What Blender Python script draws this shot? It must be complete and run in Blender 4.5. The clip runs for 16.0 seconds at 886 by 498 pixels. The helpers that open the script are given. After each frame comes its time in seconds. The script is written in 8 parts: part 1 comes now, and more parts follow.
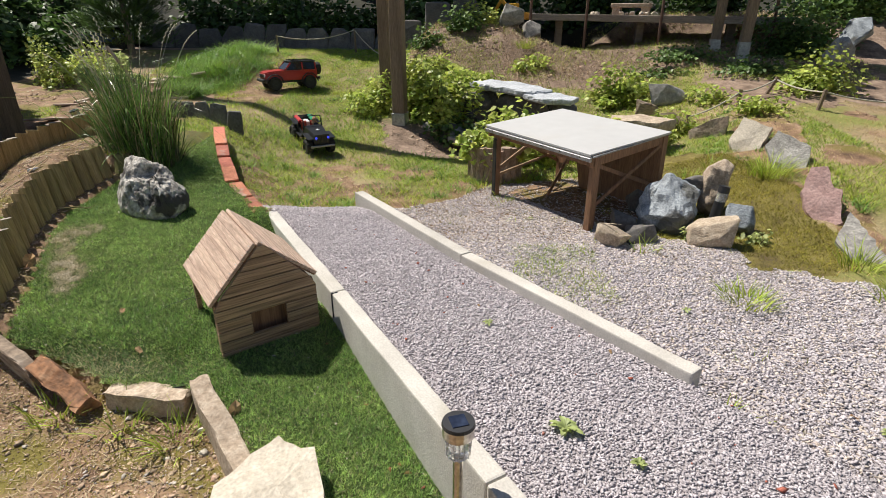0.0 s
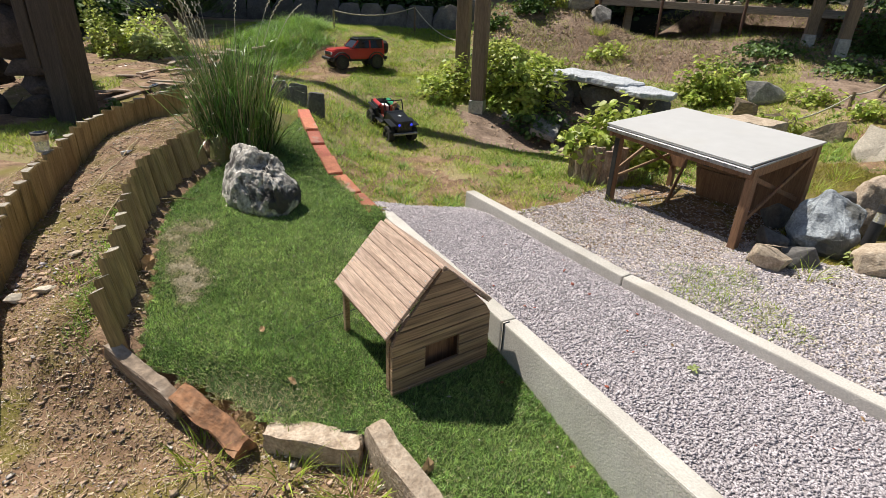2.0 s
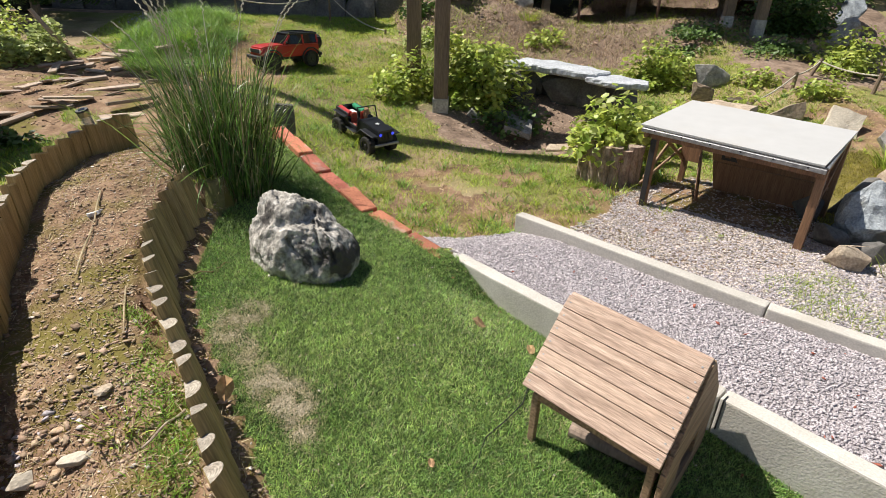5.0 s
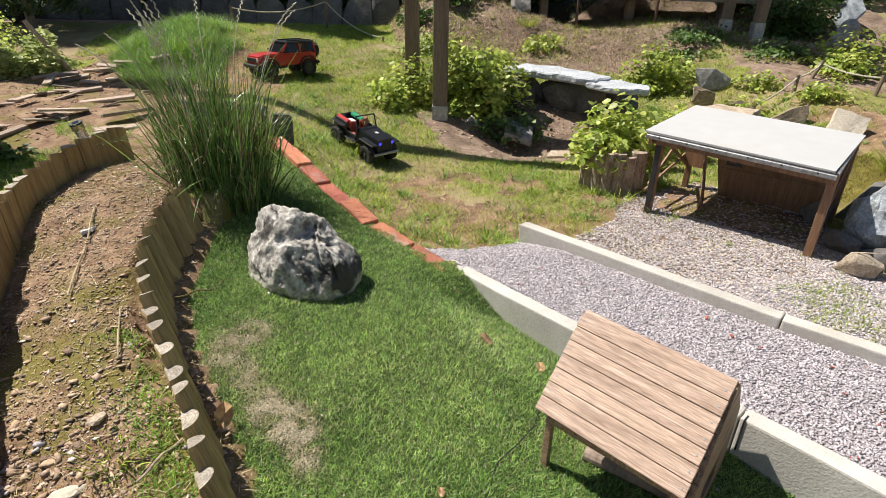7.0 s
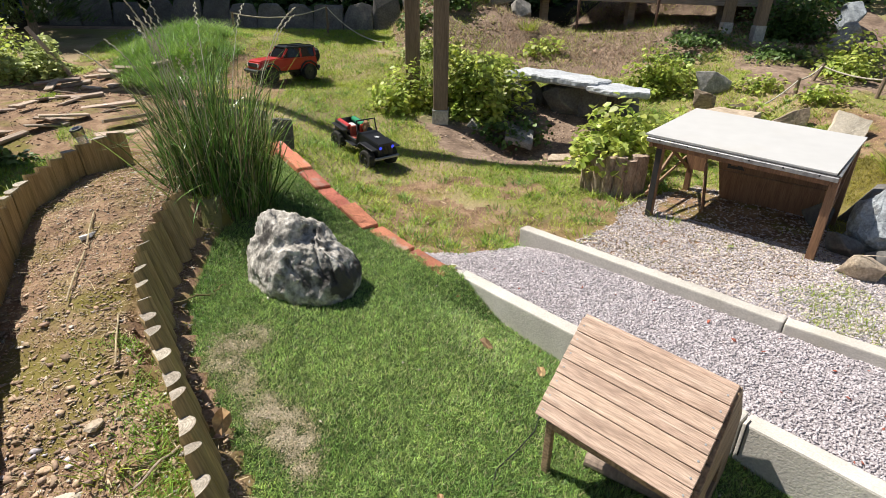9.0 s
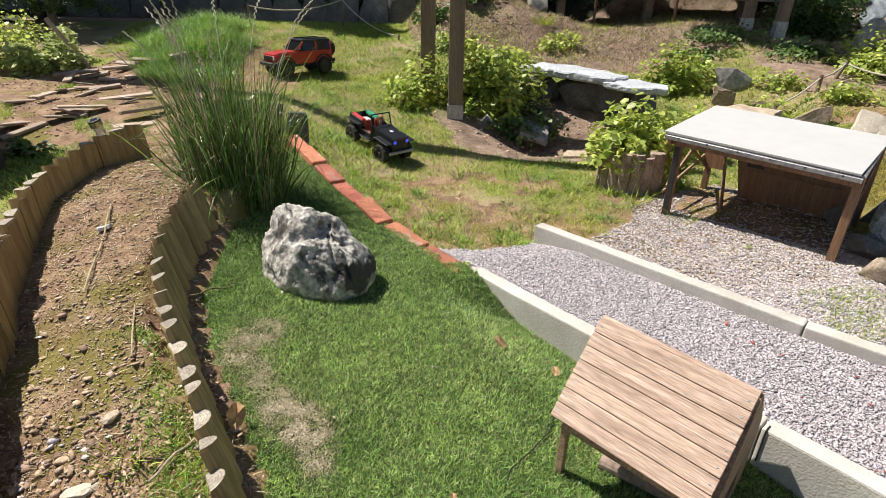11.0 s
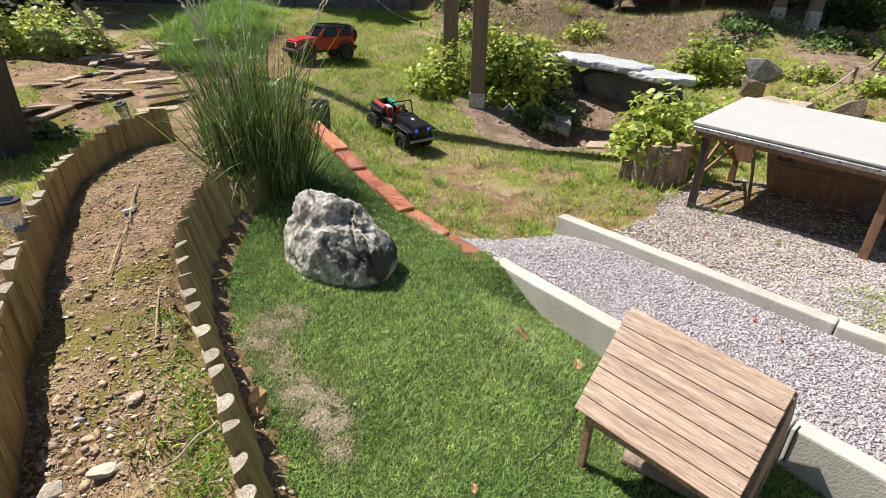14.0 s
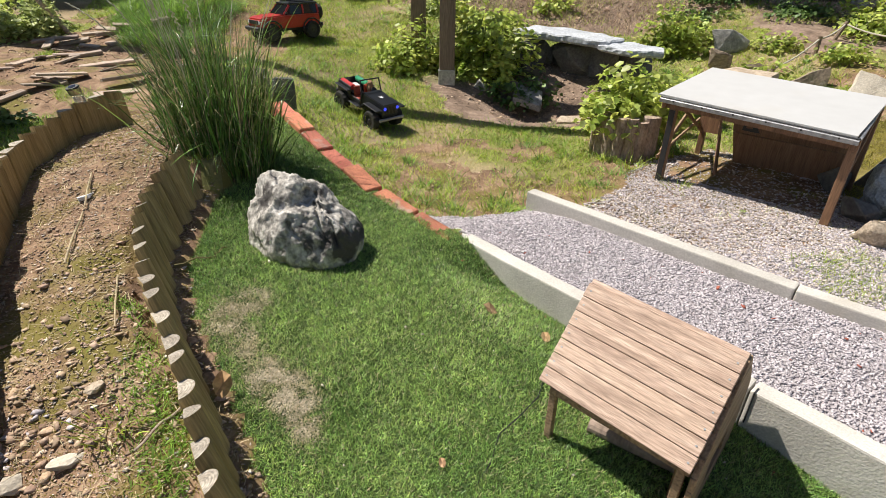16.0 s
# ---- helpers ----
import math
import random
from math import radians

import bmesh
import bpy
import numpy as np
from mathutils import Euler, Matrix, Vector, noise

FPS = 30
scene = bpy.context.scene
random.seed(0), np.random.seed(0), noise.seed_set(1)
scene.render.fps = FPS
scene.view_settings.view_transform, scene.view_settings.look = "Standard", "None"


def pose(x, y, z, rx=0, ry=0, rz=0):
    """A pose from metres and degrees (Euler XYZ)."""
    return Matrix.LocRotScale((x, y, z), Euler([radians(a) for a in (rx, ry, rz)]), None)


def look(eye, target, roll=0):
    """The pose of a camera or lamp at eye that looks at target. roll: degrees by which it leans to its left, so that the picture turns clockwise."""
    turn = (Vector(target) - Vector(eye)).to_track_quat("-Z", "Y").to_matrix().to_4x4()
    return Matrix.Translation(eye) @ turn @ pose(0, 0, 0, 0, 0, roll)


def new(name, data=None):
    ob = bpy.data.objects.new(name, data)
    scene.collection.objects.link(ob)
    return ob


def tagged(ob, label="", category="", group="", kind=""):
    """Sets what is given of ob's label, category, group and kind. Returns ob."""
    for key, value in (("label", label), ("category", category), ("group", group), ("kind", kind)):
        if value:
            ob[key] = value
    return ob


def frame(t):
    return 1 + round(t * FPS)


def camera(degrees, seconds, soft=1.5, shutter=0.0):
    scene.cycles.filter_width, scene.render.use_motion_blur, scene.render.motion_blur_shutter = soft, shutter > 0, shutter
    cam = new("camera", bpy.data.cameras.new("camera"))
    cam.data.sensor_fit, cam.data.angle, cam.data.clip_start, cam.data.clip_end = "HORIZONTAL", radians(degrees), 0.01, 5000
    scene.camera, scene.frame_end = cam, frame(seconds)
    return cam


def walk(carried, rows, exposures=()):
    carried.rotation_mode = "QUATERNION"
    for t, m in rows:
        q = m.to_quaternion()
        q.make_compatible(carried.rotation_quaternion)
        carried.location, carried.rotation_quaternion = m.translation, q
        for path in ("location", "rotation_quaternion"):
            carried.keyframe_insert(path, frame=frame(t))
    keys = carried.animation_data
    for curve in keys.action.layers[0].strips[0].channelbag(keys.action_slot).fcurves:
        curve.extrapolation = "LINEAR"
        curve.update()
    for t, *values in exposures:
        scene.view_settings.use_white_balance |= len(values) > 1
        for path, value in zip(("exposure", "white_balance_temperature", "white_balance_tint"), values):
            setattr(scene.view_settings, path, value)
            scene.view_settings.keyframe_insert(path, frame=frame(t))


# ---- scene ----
cam = camera(79.0, 16.0, soft=0.6)

PATH = [
    (0, (0.239, 0.595, 0.909), (0.136, 2.436, 0.135), 0.0),
    (0.5, (0.213, 0.611, 0.909), (0.092, 2.446, 0.121), 0.2),
    (1, (0.061, 0.641, 0.921), (-0.082, 2.463, 0.108), 0.7),
    (1.5, (-0.145, 0.699, 0.934), (-0.272, 2.519, 0.114), 1.3),
    (2, (-0.316, 0.837, 0.917), (-0.453, 2.648, 0.079), 2.4),
    (2.5, (-0.489, 0.973, 0.924), (-0.591, 2.771, 0.056), 2.8),
    (3, (-0.637, 1.063, 0.94), (-0.673, 2.862, 0.067), 2.2),
    (3.5, (-0.841, 1.063, 0.947), (-0.758, 2.868, 0.088), 2.6),
    (4, (-1.011, 1.1, 0.953), (-0.787, 2.886, 0.08), 2.7),
    (4.2, (-1.039, 1.151, 0.947), (-0.78, 2.929, 0.068), 3.0),
    (6.3, (-1.092, 1.367, 0.943), (-0.782, 3.14, 0.071), 0.8),
    (6.5, (-1.087, 1.363, 0.945), (-0.784, 3.138, 0.074), 0.9),
    (7, (-1.089, 1.363, 0.947), (-0.79, 3.143, 0.086), 1.2),
    (7.5, (-1.094, 1.365, 0.949), (-0.804, 3.152, 0.1), 1.2),
    (8, (-1.097, 1.362, 0.946), (-0.816, 3.152, 0.1), 1.1),
    (8.5, (-1.084, 1.363, 0.95), (-0.806, 3.152, 0.101), 0.9),
    (8.7, (-1.081, 1.365, 0.946), (-0.788, 3.153, 0.098), 0.9),
    (10.8, (-1.087, 1.382, 0.943), (-0.824, 3.168, 0.082), 1.1),
    (11, (-1.091, 1.383, 0.946), (-0.84, 3.168, 0.079), 1.2),
    (11.5, (-1.097, 1.385, 0.947), (-0.869, 3.174, 0.082), 1.5),
    (12, (-1.093, 1.379, 0.946), (-0.872, 3.166, 0.075), 1.6),
    (12.5, (-1.09, 1.384, 0.943), (-0.865, 3.166, 0.063), 1.4),
    (13, (-1.09, 1.39, 0.94), (-0.867, 3.166, 0.047), 1.4),
    (13.5, (-1.096, 1.396, 0.944), (-0.883, 3.172, 0.05), 1.3),
    (14, (-1.108, 1.398, 0.935), (-0.918, 3.173, 0.034), 1.5),
    (14.5, (-1.096, 1.382, 0.935), (-0.902, 3.147, 0.014), 1.6),
    (15, (-1.08, 1.385, 0.929), (-0.855, 3.136, -0.01), 1.2),
    (15.5, (-1.074, 1.395, 0.926), (-0.832, 3.136, -0.029), 0.8),
    (16, (-1.069, 1.398, 0.925), (-0.807, 3.13, -0.04), 0.9),
]
walk(cam, [(t, look(e, g, r)) for t, e, g, r in PATH], exposures=((0.0, 0.33), (4.0, 0.39), (7.0, 0.49), (13.0, 0.52), (16.0, 0.47)))

# ---- world and sun ----
SUN_FROM = Vector((-0.54, 0.35, 1.0)).normalized()
world = bpy.data.worlds.new("world")
world.use_nodes = True
scene.world = world
wn = world.node_tree
sky = wn.nodes.new("ShaderNodeTexSky")
sky.sky_type = 'NISHITA'
sky.sun_disc = False
sky.sun_elevation = math.asin(SUN_FROM.z)
sky.sun_rotation = math.atan2(SUN_FROM.x, SUN_FROM.y)
wn.links.new(sky.outputs["Color"], wn.nodes["Background"].inputs["Color"])
wn.nodes["Background"].inputs["Strength"].default_value = 0.054
sun_data = bpy.data.lights.new("sun", 'SUN')
sun_data.energy = 5.0
sun_data.angle = radians(0.55)
sun_data.color = (1.0, 0.945, 0.86)
sun = new("sun", sun_data)
sun.matrix_world = look(SUN_FROM * 30, (0, 0, 0))


# ---- materials ----
def shader(name, stops, scale=6.0, detail=6.0, rough=0.8, bump=0.3, fine=60.0, metal=0.0, second=None, stretch=(1, 1, 1),
           per_object=0.0, per_island=0.0, coords="Object", spec=0.5, through_light=0.0, grain=1.0):
    """A node material: a coarse noise through colour stops, finer grain over it, bump, and optional patches of a second colour."""
    mt = bpy.data.materials.new(name)
    mt.use_nodes = True
    nt = mt.node_tree
    N, L = nt.nodes, nt.links
    bsdf = N["Principled BSDF"]
    tc = N.new("ShaderNodeTexCoord")
    mp = N.new("ShaderNodeMapping")
    mp.inputs["Scale"].default_value = stretch
    L.new(tc.outputs[coords], mp.inputs["Vector"])
    vec = mp.outputs["Vector"]
    if per_object:
        info = N.new("ShaderNodeObjectInfo")
        sc = N.new("ShaderNodeVectorMath")
        sc.operation = 'SCALE'
        sc.inputs[0].default_value = (37.0, 19.0, 53.0)
        L.new(info.outputs["Random"], sc.inputs["Scale"])
        ad = N.new("ShaderNodeVectorMath")
        L.new(vec, ad.inputs[0])
        L.new(sc.outputs[0], ad.inputs[1])
        vec = ad.outputs[0]
    n1 = N.new("ShaderNodeTexNoise")
    n1.inputs["Scale"].default_value = scale
    n1.inputs["Detail"].default_value = detail
    n1.inputs["Roughness"].default_value = 0.62
    L.new(vec, n1.inputs["Vector"])
    ramp = N.new("ShaderNodeValToRGB")
    els = ramp.color_ramp.elements
    lo, hi = 0.28, 0.72
    for i, c in enumerate(stops):
        p = lo + (hi - lo) * i / max(1, len(stops) - 1)
        e = els[i] if i < 2 else els.new(p)
        e.position = p
        e.color = (*c, 1)
    L.new(n1.outputs["Fac"], ramp.inputs["Fac"])
    col = ramp.outputs["Color"]
    n2 = N.new("ShaderNodeTexNoise")
    n2.inputs["Scale"].default_value = fine
    n2.inputs["Detail"].default_value = 4.0
    L.new(vec, n2.inputs["Vector"])
    mr = N.new("ShaderNodeMapRange")
    mr.inputs[1].default_value, mr.inputs[2].default_value = 0.3, 0.7
    mr.inputs[3].default_value, mr.inputs[4].default_value = 1 - 0.28 * grain, 1 + 0.25 * grain
    L.new(n2.outputs["Fac"], mr.inputs["Value"])
    mul = N.new("ShaderNodeMix")
    mul.data_type, mul.blend_type = 'RGBA', 'MULTIPLY'
    mul.inputs[0].default_value = 1.0
    L.new(col, mul.inputs[6])
    L.new(mr.outputs[0], mul.inputs[7])
    col = mul.outputs[2]
    if second:
        color, sscale, at, width = second
        n3 = N.new("ShaderNodeTexNoise")
        n3.inputs["Scale"].default_value = sscale
        n3.inputs["Detail"].default_value = 5.0
        L.new(vec, n3.inputs["Vector"])
        m3 = N.new("ShaderNodeMapRange")
        m3.inputs[1].default_value, m3.inputs[2].default_value = at, at + width
        L.new(n3.outputs["Fac"], m3.inputs["Value"])
        mx = N.new("ShaderNodeMix")
        mx.data_type = 'RGBA'
        L.new(m3.outputs[0], mx.inputs[0])
        L.new(col, mx.inputs[6])
        mx.inputs[7].default_value = (*color, 1)
        col = mx.outputs[2]
    if per_object or per_island:
        if per_island:
            geo = N.new("ShaderNodeNewGeometry")
            rnd, amount = geo.outputs["Random Per Island"], per_island
        else:
            rnd, amount = info.outputs["Random"], per_object
        hs = N.new("ShaderNodeHueSaturation")
        mv = N.new("ShaderNodeMapRange")
        mv.inputs[3].default_value, mv.inputs[4].default_value = 1 - amount, 1 + amount
        L.new(rnd, mv.inputs["Value"])
        L.new(mv.outputs[0], hs.inputs["Value"])
        mh = N.new("ShaderNodeMapRange")
        mh.inputs[3].default_value, mh.inputs[4].default_value = 0.5 - 0.03 * amount, 0.5 + 0.03 * amount
        wob = N.new("ShaderNodeMath")
        wob.operation = 'FRACT'
        m7 = N.new("ShaderNodeMath")
        m7.operation = 'MULTIPLY'
        m7.inputs[1].default_value = 17.3
        L.new(rnd, m7.inputs[0])
        L.new(m7.outputs[0], wob.inputs[0])
        L.new(wob.outputs[0], mh.inputs["Value"])
        L.new(mh.outputs[0], hs.inputs["Hue"])
        L.new(col, hs.inputs["Color"])
        col = hs.outputs["Color"]
    L.new(col, bsdf.inputs["Base Color"])
    bsdf.inputs["Roughness"].default_value = rough
    bsdf.inputs["Metallic"].default_value = metal
    bsdf.inputs["Specular IOR Level"].default_value = spec
    if bump:
        bp = N.new("ShaderNodeBump")
        bp.inputs["Strength"].default_value = bump
        bp.inputs["Distance"].default_value = 0.004
        sm = N.new("ShaderNodeMath")
        L.new(n1.outputs["Fac"], sm.inputs[0])
        L.new(n2.outputs["Fac"], sm.inputs[1])
        L.new(sm.outputs[0], bp.inputs["Height"])
        L.new(bp.outputs["Normal"], bsdf.inputs["Normal"])
    if through_light:
        tr = N.new("ShaderNodeBsdfTranslucent")
        L.new(col, tr.inputs["Color"])
        ms = N.new("ShaderNodeMixShader")
        ms.inputs["Fac"].default_value = through_light
        L.new(bsdf.outputs[0], ms.inputs[1])
        L.new(tr.outputs[0], ms.inputs[2])
        L.new(ms.outputs[0], N["Material Output"].inputs["Surface"])
    return mt


def ring_wood(name):
    """Cut log ends: growth rings, greyed by weather, each log a little different."""
    mt = shader(name, [(0.24, 0.20, 0.15), (0.46, 0.41, 0.34)], 40, 6, 0.85, 0.3, 160, per_object=0.25)
    N, L = mt.node_tree.nodes, mt.node_tree.links
    tc = N.new("ShaderNodeTexCoord")
    wv = N.new("ShaderNodeTexWave")
    wv.wave_type, wv.rings_direction = 'RINGS', 'Z'
    wv.inputs["Scale"].default_value = 55.0
    wv.inputs["Distortion"].default_value = 1.2
    wv.inputs["Detail Scale"].default_value = 20.0
    L.new(tc.outputs["Object"], wv.inputs["Vector"])
    lo = N.new("ShaderNodeMapRange")
    lo.inputs[3].default_value, lo.inputs[4].default_value = 0.74, 1.10
    L.new(wv.outputs["Fac"], lo.inputs["Value"])
    mul = N.new("ShaderNodeMix")
    mul.data_type, mul.blend_type = 'RGBA', 'MULTIPLY'
    mul.inputs[0].default_value = 1.0
    base = N["Principled BSDF"].inputs["Base Color"]
    L.new(base.links[0].from_socket, mul.inputs[6])
    L.new(lo.outputs[0], mul.inputs[7])
    L.new(mul.outputs[2], base)
    return mt


M_LAWNSOIL = shader("lawn_soil", [(0.13, 0.095, 0.045), (0.29, 0.215, 0.12), (0.42, 0.32, 0.21)], 3.0, 10, 0.95, 0.9, 90, second=((0.20, 0.21, 0.05), 1.6, 0.45, 0.16))
M_SOIL = shader("path_soil", [(0.09, 0.05, 0.028), (0.245, 0.15, 0.088), (0.42, 0.295, 0.19)], 9.0, 12, 0.95, 1.0, 130, second=((0.17, 0.14, 0.03), 4.2, 0.50, 0.14))
M_LITTER = shader("leaf_litter_soil", [(0.085, 0.056, 0.038), (0.225, 0.155, 0.11), (0.37, 0.275, 0.205)], 9.0, 10, 0.95, 1.0, 60, second=((0.12, 0.135, 0.035), 1.2, 0.60, 0.12))
M_GRAVELBED = shader("gravel_bed", [(0.27, 0.243, 0.25), (0.44, 0.40, 0.408)], 60, 6, 0.95, 0.8, 160)
M_GRAVEL = shader("crushed_grey_stone", [(0.40, 0.362, 0.378), (0.58, 0.53, 0.548)], 45, 4, 0.85, 0.2, 200, per_island=0.28)
M_GRAVEL_TAN = shader("crushed_tan_stone", [(0.42, 0.352, 0.305), (0.63, 0.55, 0.48)], 45, 4, 0.9, 0.2, 200, per_island=0.4)
M_SOILSTONE = shader("soil_pebbles", [(0.28, 0.175, 0.11), (0.56, 0.42, 0.305)], 30, 4, 0.95, 0.3, 160, per_island=0.42)
M_CHIPGREY = shader("grey_pebbles", [(0.40, 0.345, 0.30), (0.66, 0.595, 0.53)], 30, 4, 0.9, 0.3, 160, per_island=0.5)
M_TURFBED = shader("artificial_turf_backing", [(0.03, 0.06, 0.012), (0.08, 0.13, 0.025)], 9, 6, 0.9, 0.6, 220)
M_TURF = shader("artificial_turf_fibre", [(0.118, 0.238, 0.045), (0.40, 0.54, 0.155)], 2.5, 4, 0.42, 0.0, 40, per_island=0.8, through_light=0.3)
M_TURFDRY = shader("bleached_turf_fibre", [(0.34, 0.32, 0.16), (0.56, 0.50, 0.31)], 2.5, 4, 0.7, 0.0, 40, per_island=0.3, through_light=0.2)
M_LAWN = shader("lawn_grass_blades", [(0.23, 0.335, 0.035), (0.49, 0.55, 0.09)], 1.3, 4, 0.6, 0.0, 30, per_island=0.5, through_light=0.35)
M_DRYGRASS = shader("dry_grass_blades", [(0.42, 0.32, 0.13), (0.62, 0.51, 0.26)], 1.3, 4, 0.7, 0.0, 30, per_island=0.35, through_light=0.3)
M_DEADGRASS = shader("dead_brown_grass", [(0.30, 0.215, 0.14), (0.60, 0.47, 0.335)], 1.3, 4, 0.8, 0.0, 30, per_island=0.4, through_light=0.2)
M_MOSS = shader("moss", [(0.08, 0.053, 0.025), (0.155, 0.125, 0.03), (0.27, 0.22, 0.075)], 12, 9, 0.95, 0.9, 150)
M_CONCRETE = shader("kerb_concrete", [(0.45, 0.42, 0.375), (0.62, 0.588, 0.535)], 5, 8, 0.9, 0.35, 180, second=((0.34, 0.305, 0.23), 3.0, 0.58, 0.2), per_object=0.08, grain=0.5)
M_BRICK = shader("red_brick", [(0.36, 0.11, 0.065), (0.55, 0.20, 0.12)], 12, 6, 0.85, 0.35, 140, per_object=0.25, second=((0.42, 0.29, 0.23), 9.0, 0.60, 0.1))
M_PLANK = shader("weathered_deck_plank", [(0.29, 0.192, 0.142), (0.52, 0.372, 0.283), (0.67, 0.51, 0.405)], 6, 11, 0.75, 0.45, 34, stretch=(1.1, 15, 15), per_object=0.07, grain=1.1)
M_PLANKDARK = shader("gable_plank", [(0.22, 0.135, 0.08), (0.40, 0.275, 0.175)], 7, 8, 0.75, 0.3, 34, stretch=(0.22, 6, 6), per_object=0.07, grain=1.5)
M_TIMBER = shader("stained_timber", [(0.17, 0.085, 0.045), (0.30, 0.165, 0.09)], 8, 8, 0.6, 0.25, 60, stretch=(4, 4, 0.3), per_object=0.1)
M_LOG = shader("treated_log", [(0.19, 0.13, 0.052), (0.37, 0.262, 0.11), (0.46, 0.335, 0.16)], 9, 8, 0.8, 0.4, 70, stretch=(4, 4, 0.3), per_object=0.16)
M_PLANTER = shader("planter_bark", [(0.17, 0.115, 0.085), (0.36, 0.27, 0.21), (0.46, 0.37, 0.30)], 30, 10, 0.95, 1.0, 110, stretch=(1, 1, 0.5), per_object=0.08)
M_LOGEND = ring_wood("log_end_grain")
M_PANEL = shader("aluminium_sheet", [(0.50, 0.495, 0.485), (0.545, 0.54, 0.53)], 2.5, 5, 0.5, 0.02, 14, second=((0.49, 0.47, 0.435), 3.0, 0.55, 0.25), grain=0.12)
M_TRIM = shader("aluminium_trim", [(0.30, 0.30, 0.31), (0.42, 0.42, 0.43)], 8, 4, 0.5, 0.05, 60, metal=0.7)
M_BOULDER = shader("grey_boulder", [(0.09, 0.082, 0.072), (0.41, 0.38, 0.337), (0.72, 0.685, 0.63)], 30, 14, 0.9, 1.0, 90, second=((0.07, 0.062, 0.056), 9.0, 0.55, 0.06), stretch=(1, 1, 0.8), grain=1.3)
M_STONE = shader("grey_fieldstone", [(0.16, 0.15, 0.14), (0.30, 0.285, 0.26), (0.44, 0.42, 0.385)], 24, 12, 0.9, 0.9, 100, per_object=0.2)
M_TANSTONE = shader("tan_sandstone", [(0.30, 0.225, 0.155), (0.44, 0.35, 0.26), (0.56, 0.47, 0.365)], 38, 13, 0.9, 0.9, 120, per_object=0.12, second=((0.27, 0.205, 0.145), 6.0, 0.58, 0.25), grain=0.8)
M_RUST = shader("rusty_orange_stone", [(0.15, 0.09, 0.058), (0.32, 0.155, 0.075), (0.44, 0.28, 0.17)], 16, 12, 0.9, 1.0, 60)
M_BLUESTONE = shader("blue_grey_stone", [(0.15, 0.165, 0.18), (0.32, 0.35, 0.375), (0.50, 0.535, 0.56)], 16, 12, 0.8, 0.9, 110, second=((0.12, 0.12, 0.11), 5.0, 0.50, 0.06))
M_PINKSTONE = shader("pink_sandstone", [(0.25, 0.15, 0.135), (0.42, 0.285, 0.26)], 14, 10, 0.9, 0.8, 70)
M_SLATE = shader("dark_slate", [(0.07, 0.072, 0.07), (0.16, 0.16, 0.155)], 5, 8, 0.8, 0.5, 60, per_object=0.2)
M_SLAB = shader("pale_slate_slab", [(0.34, 0.36, 0.39), (0.56, 0.58, 0.60)], 4, 8, 0.7, 0.4, 60)
M_POST = shader("brown_post", [(0.16, 0.11, 0.075), (0.27, 0.20, 0.14)], 8, 8, 0.7, 0.3, 60, stretch=(4, 4, 0.3))
# Post timber in a darker copy: the shade at the wall is in its colour.
M_POSTSHADE = shader("shade_toned_post", [(0.06, 0.045, 0.036), (0.11, 0.085, 0.07)], 8, 8, 0.8, 0.4, 60, stretch=(4, 4, 0.3))
M_GALV = shader("galvanised_steel", [(0.30, 0.31, 0.32), (0.5, 0.5, 0.5)], 12, 4, 0.5, 0.1, 60, metal=0.6)
M_LEAF = shader("bramble_leaf", [(0.27, 0.38, 0.06), (0.66, 0.69, 0.19)], 4, 4, 0.45, 0.0, 30, per_island=0.5, through_light=0.48)
# Darker leaf copy: woodland shade is partly put into its green.
M_LEAFSHADE = shader("shade_toned_leaf", [(0.045, 0.10, 0.022), (0.12, 0.20, 0.05)], 4, 4, 0.5, 0.0, 30, per_island=0.5, through_light=0.3)
M_REED = shader("ornamental_grass", [(0.045, 0.11, 0.022), (0.22, 0.34, 0.08)], 3, 4, 0.30, 0.0, 30, per_island=0.8, through_light=0.3)
M_STRAW = shader("straw", [(0.42, 0.33, 0.19), (0.55, 0.46, 0.30)], 6, 4, 0.8, 0.0, 40, per_island=0.3, through_light=0.2)

M_MOSSBLADE = shader("moss_blades", [(0.19, 0.175, 0.025), (0.40, 0.35, 0.06)], 2, 4, 0.8, 0.0, 30, per_island=0.45, through_light=0.3)
M_FRESH = shader("fresh_grass_blades", [(0.15, 0.30, 0.03), (0.34, 0.50, 0.08)], 2, 4, 0.6, 0.0, 30, per_island=0.45, through_light=0.4)
M_MOUND = shader("lush_grass_blades", [(0.095, 0.215, 0.03), (0.27, 0.43, 0.075)], 2, 4, 0.55, 0.0, 30, per_island=0.55, through_light=0.3)
M_SEED = shader("seed_head", [(0.40, 0.38, 0.28), (0.58, 0.55, 0.44)], 20, 4, 0.9, 0.0, 60)
M_LEAFMID = shader("green_leaf", [(0.07, 0.14, 0.028), (0.17, 0.26, 0.06)], 4, 4, 0.5, 0.0, 30, per_island=0.4, through_light=0.3)
M_LEAFPALE = shader("pale_leaf", [(0.32, 0.40, 0.11), (0.58, 0.62, 0.27)], 4, 4, 0.5, 0.0, 30, per_island=0.3, through_light=0.35)
M_STEM = shader("plant_stem", [(0.10, 0.09, 0.03), (0.20, 0.15, 0.06)], 8, 4, 0.8, 0.0, 40)
# Fieldstone in a darker copy, with shade put into the colour.
M_STONESHADE = shader("shade_toned_stone", [(0.09, 0.085, 0.08), (0.20, 0.185, 0.17)], 6, 8, 0.9, 0.7, 60, per_object=0.2)
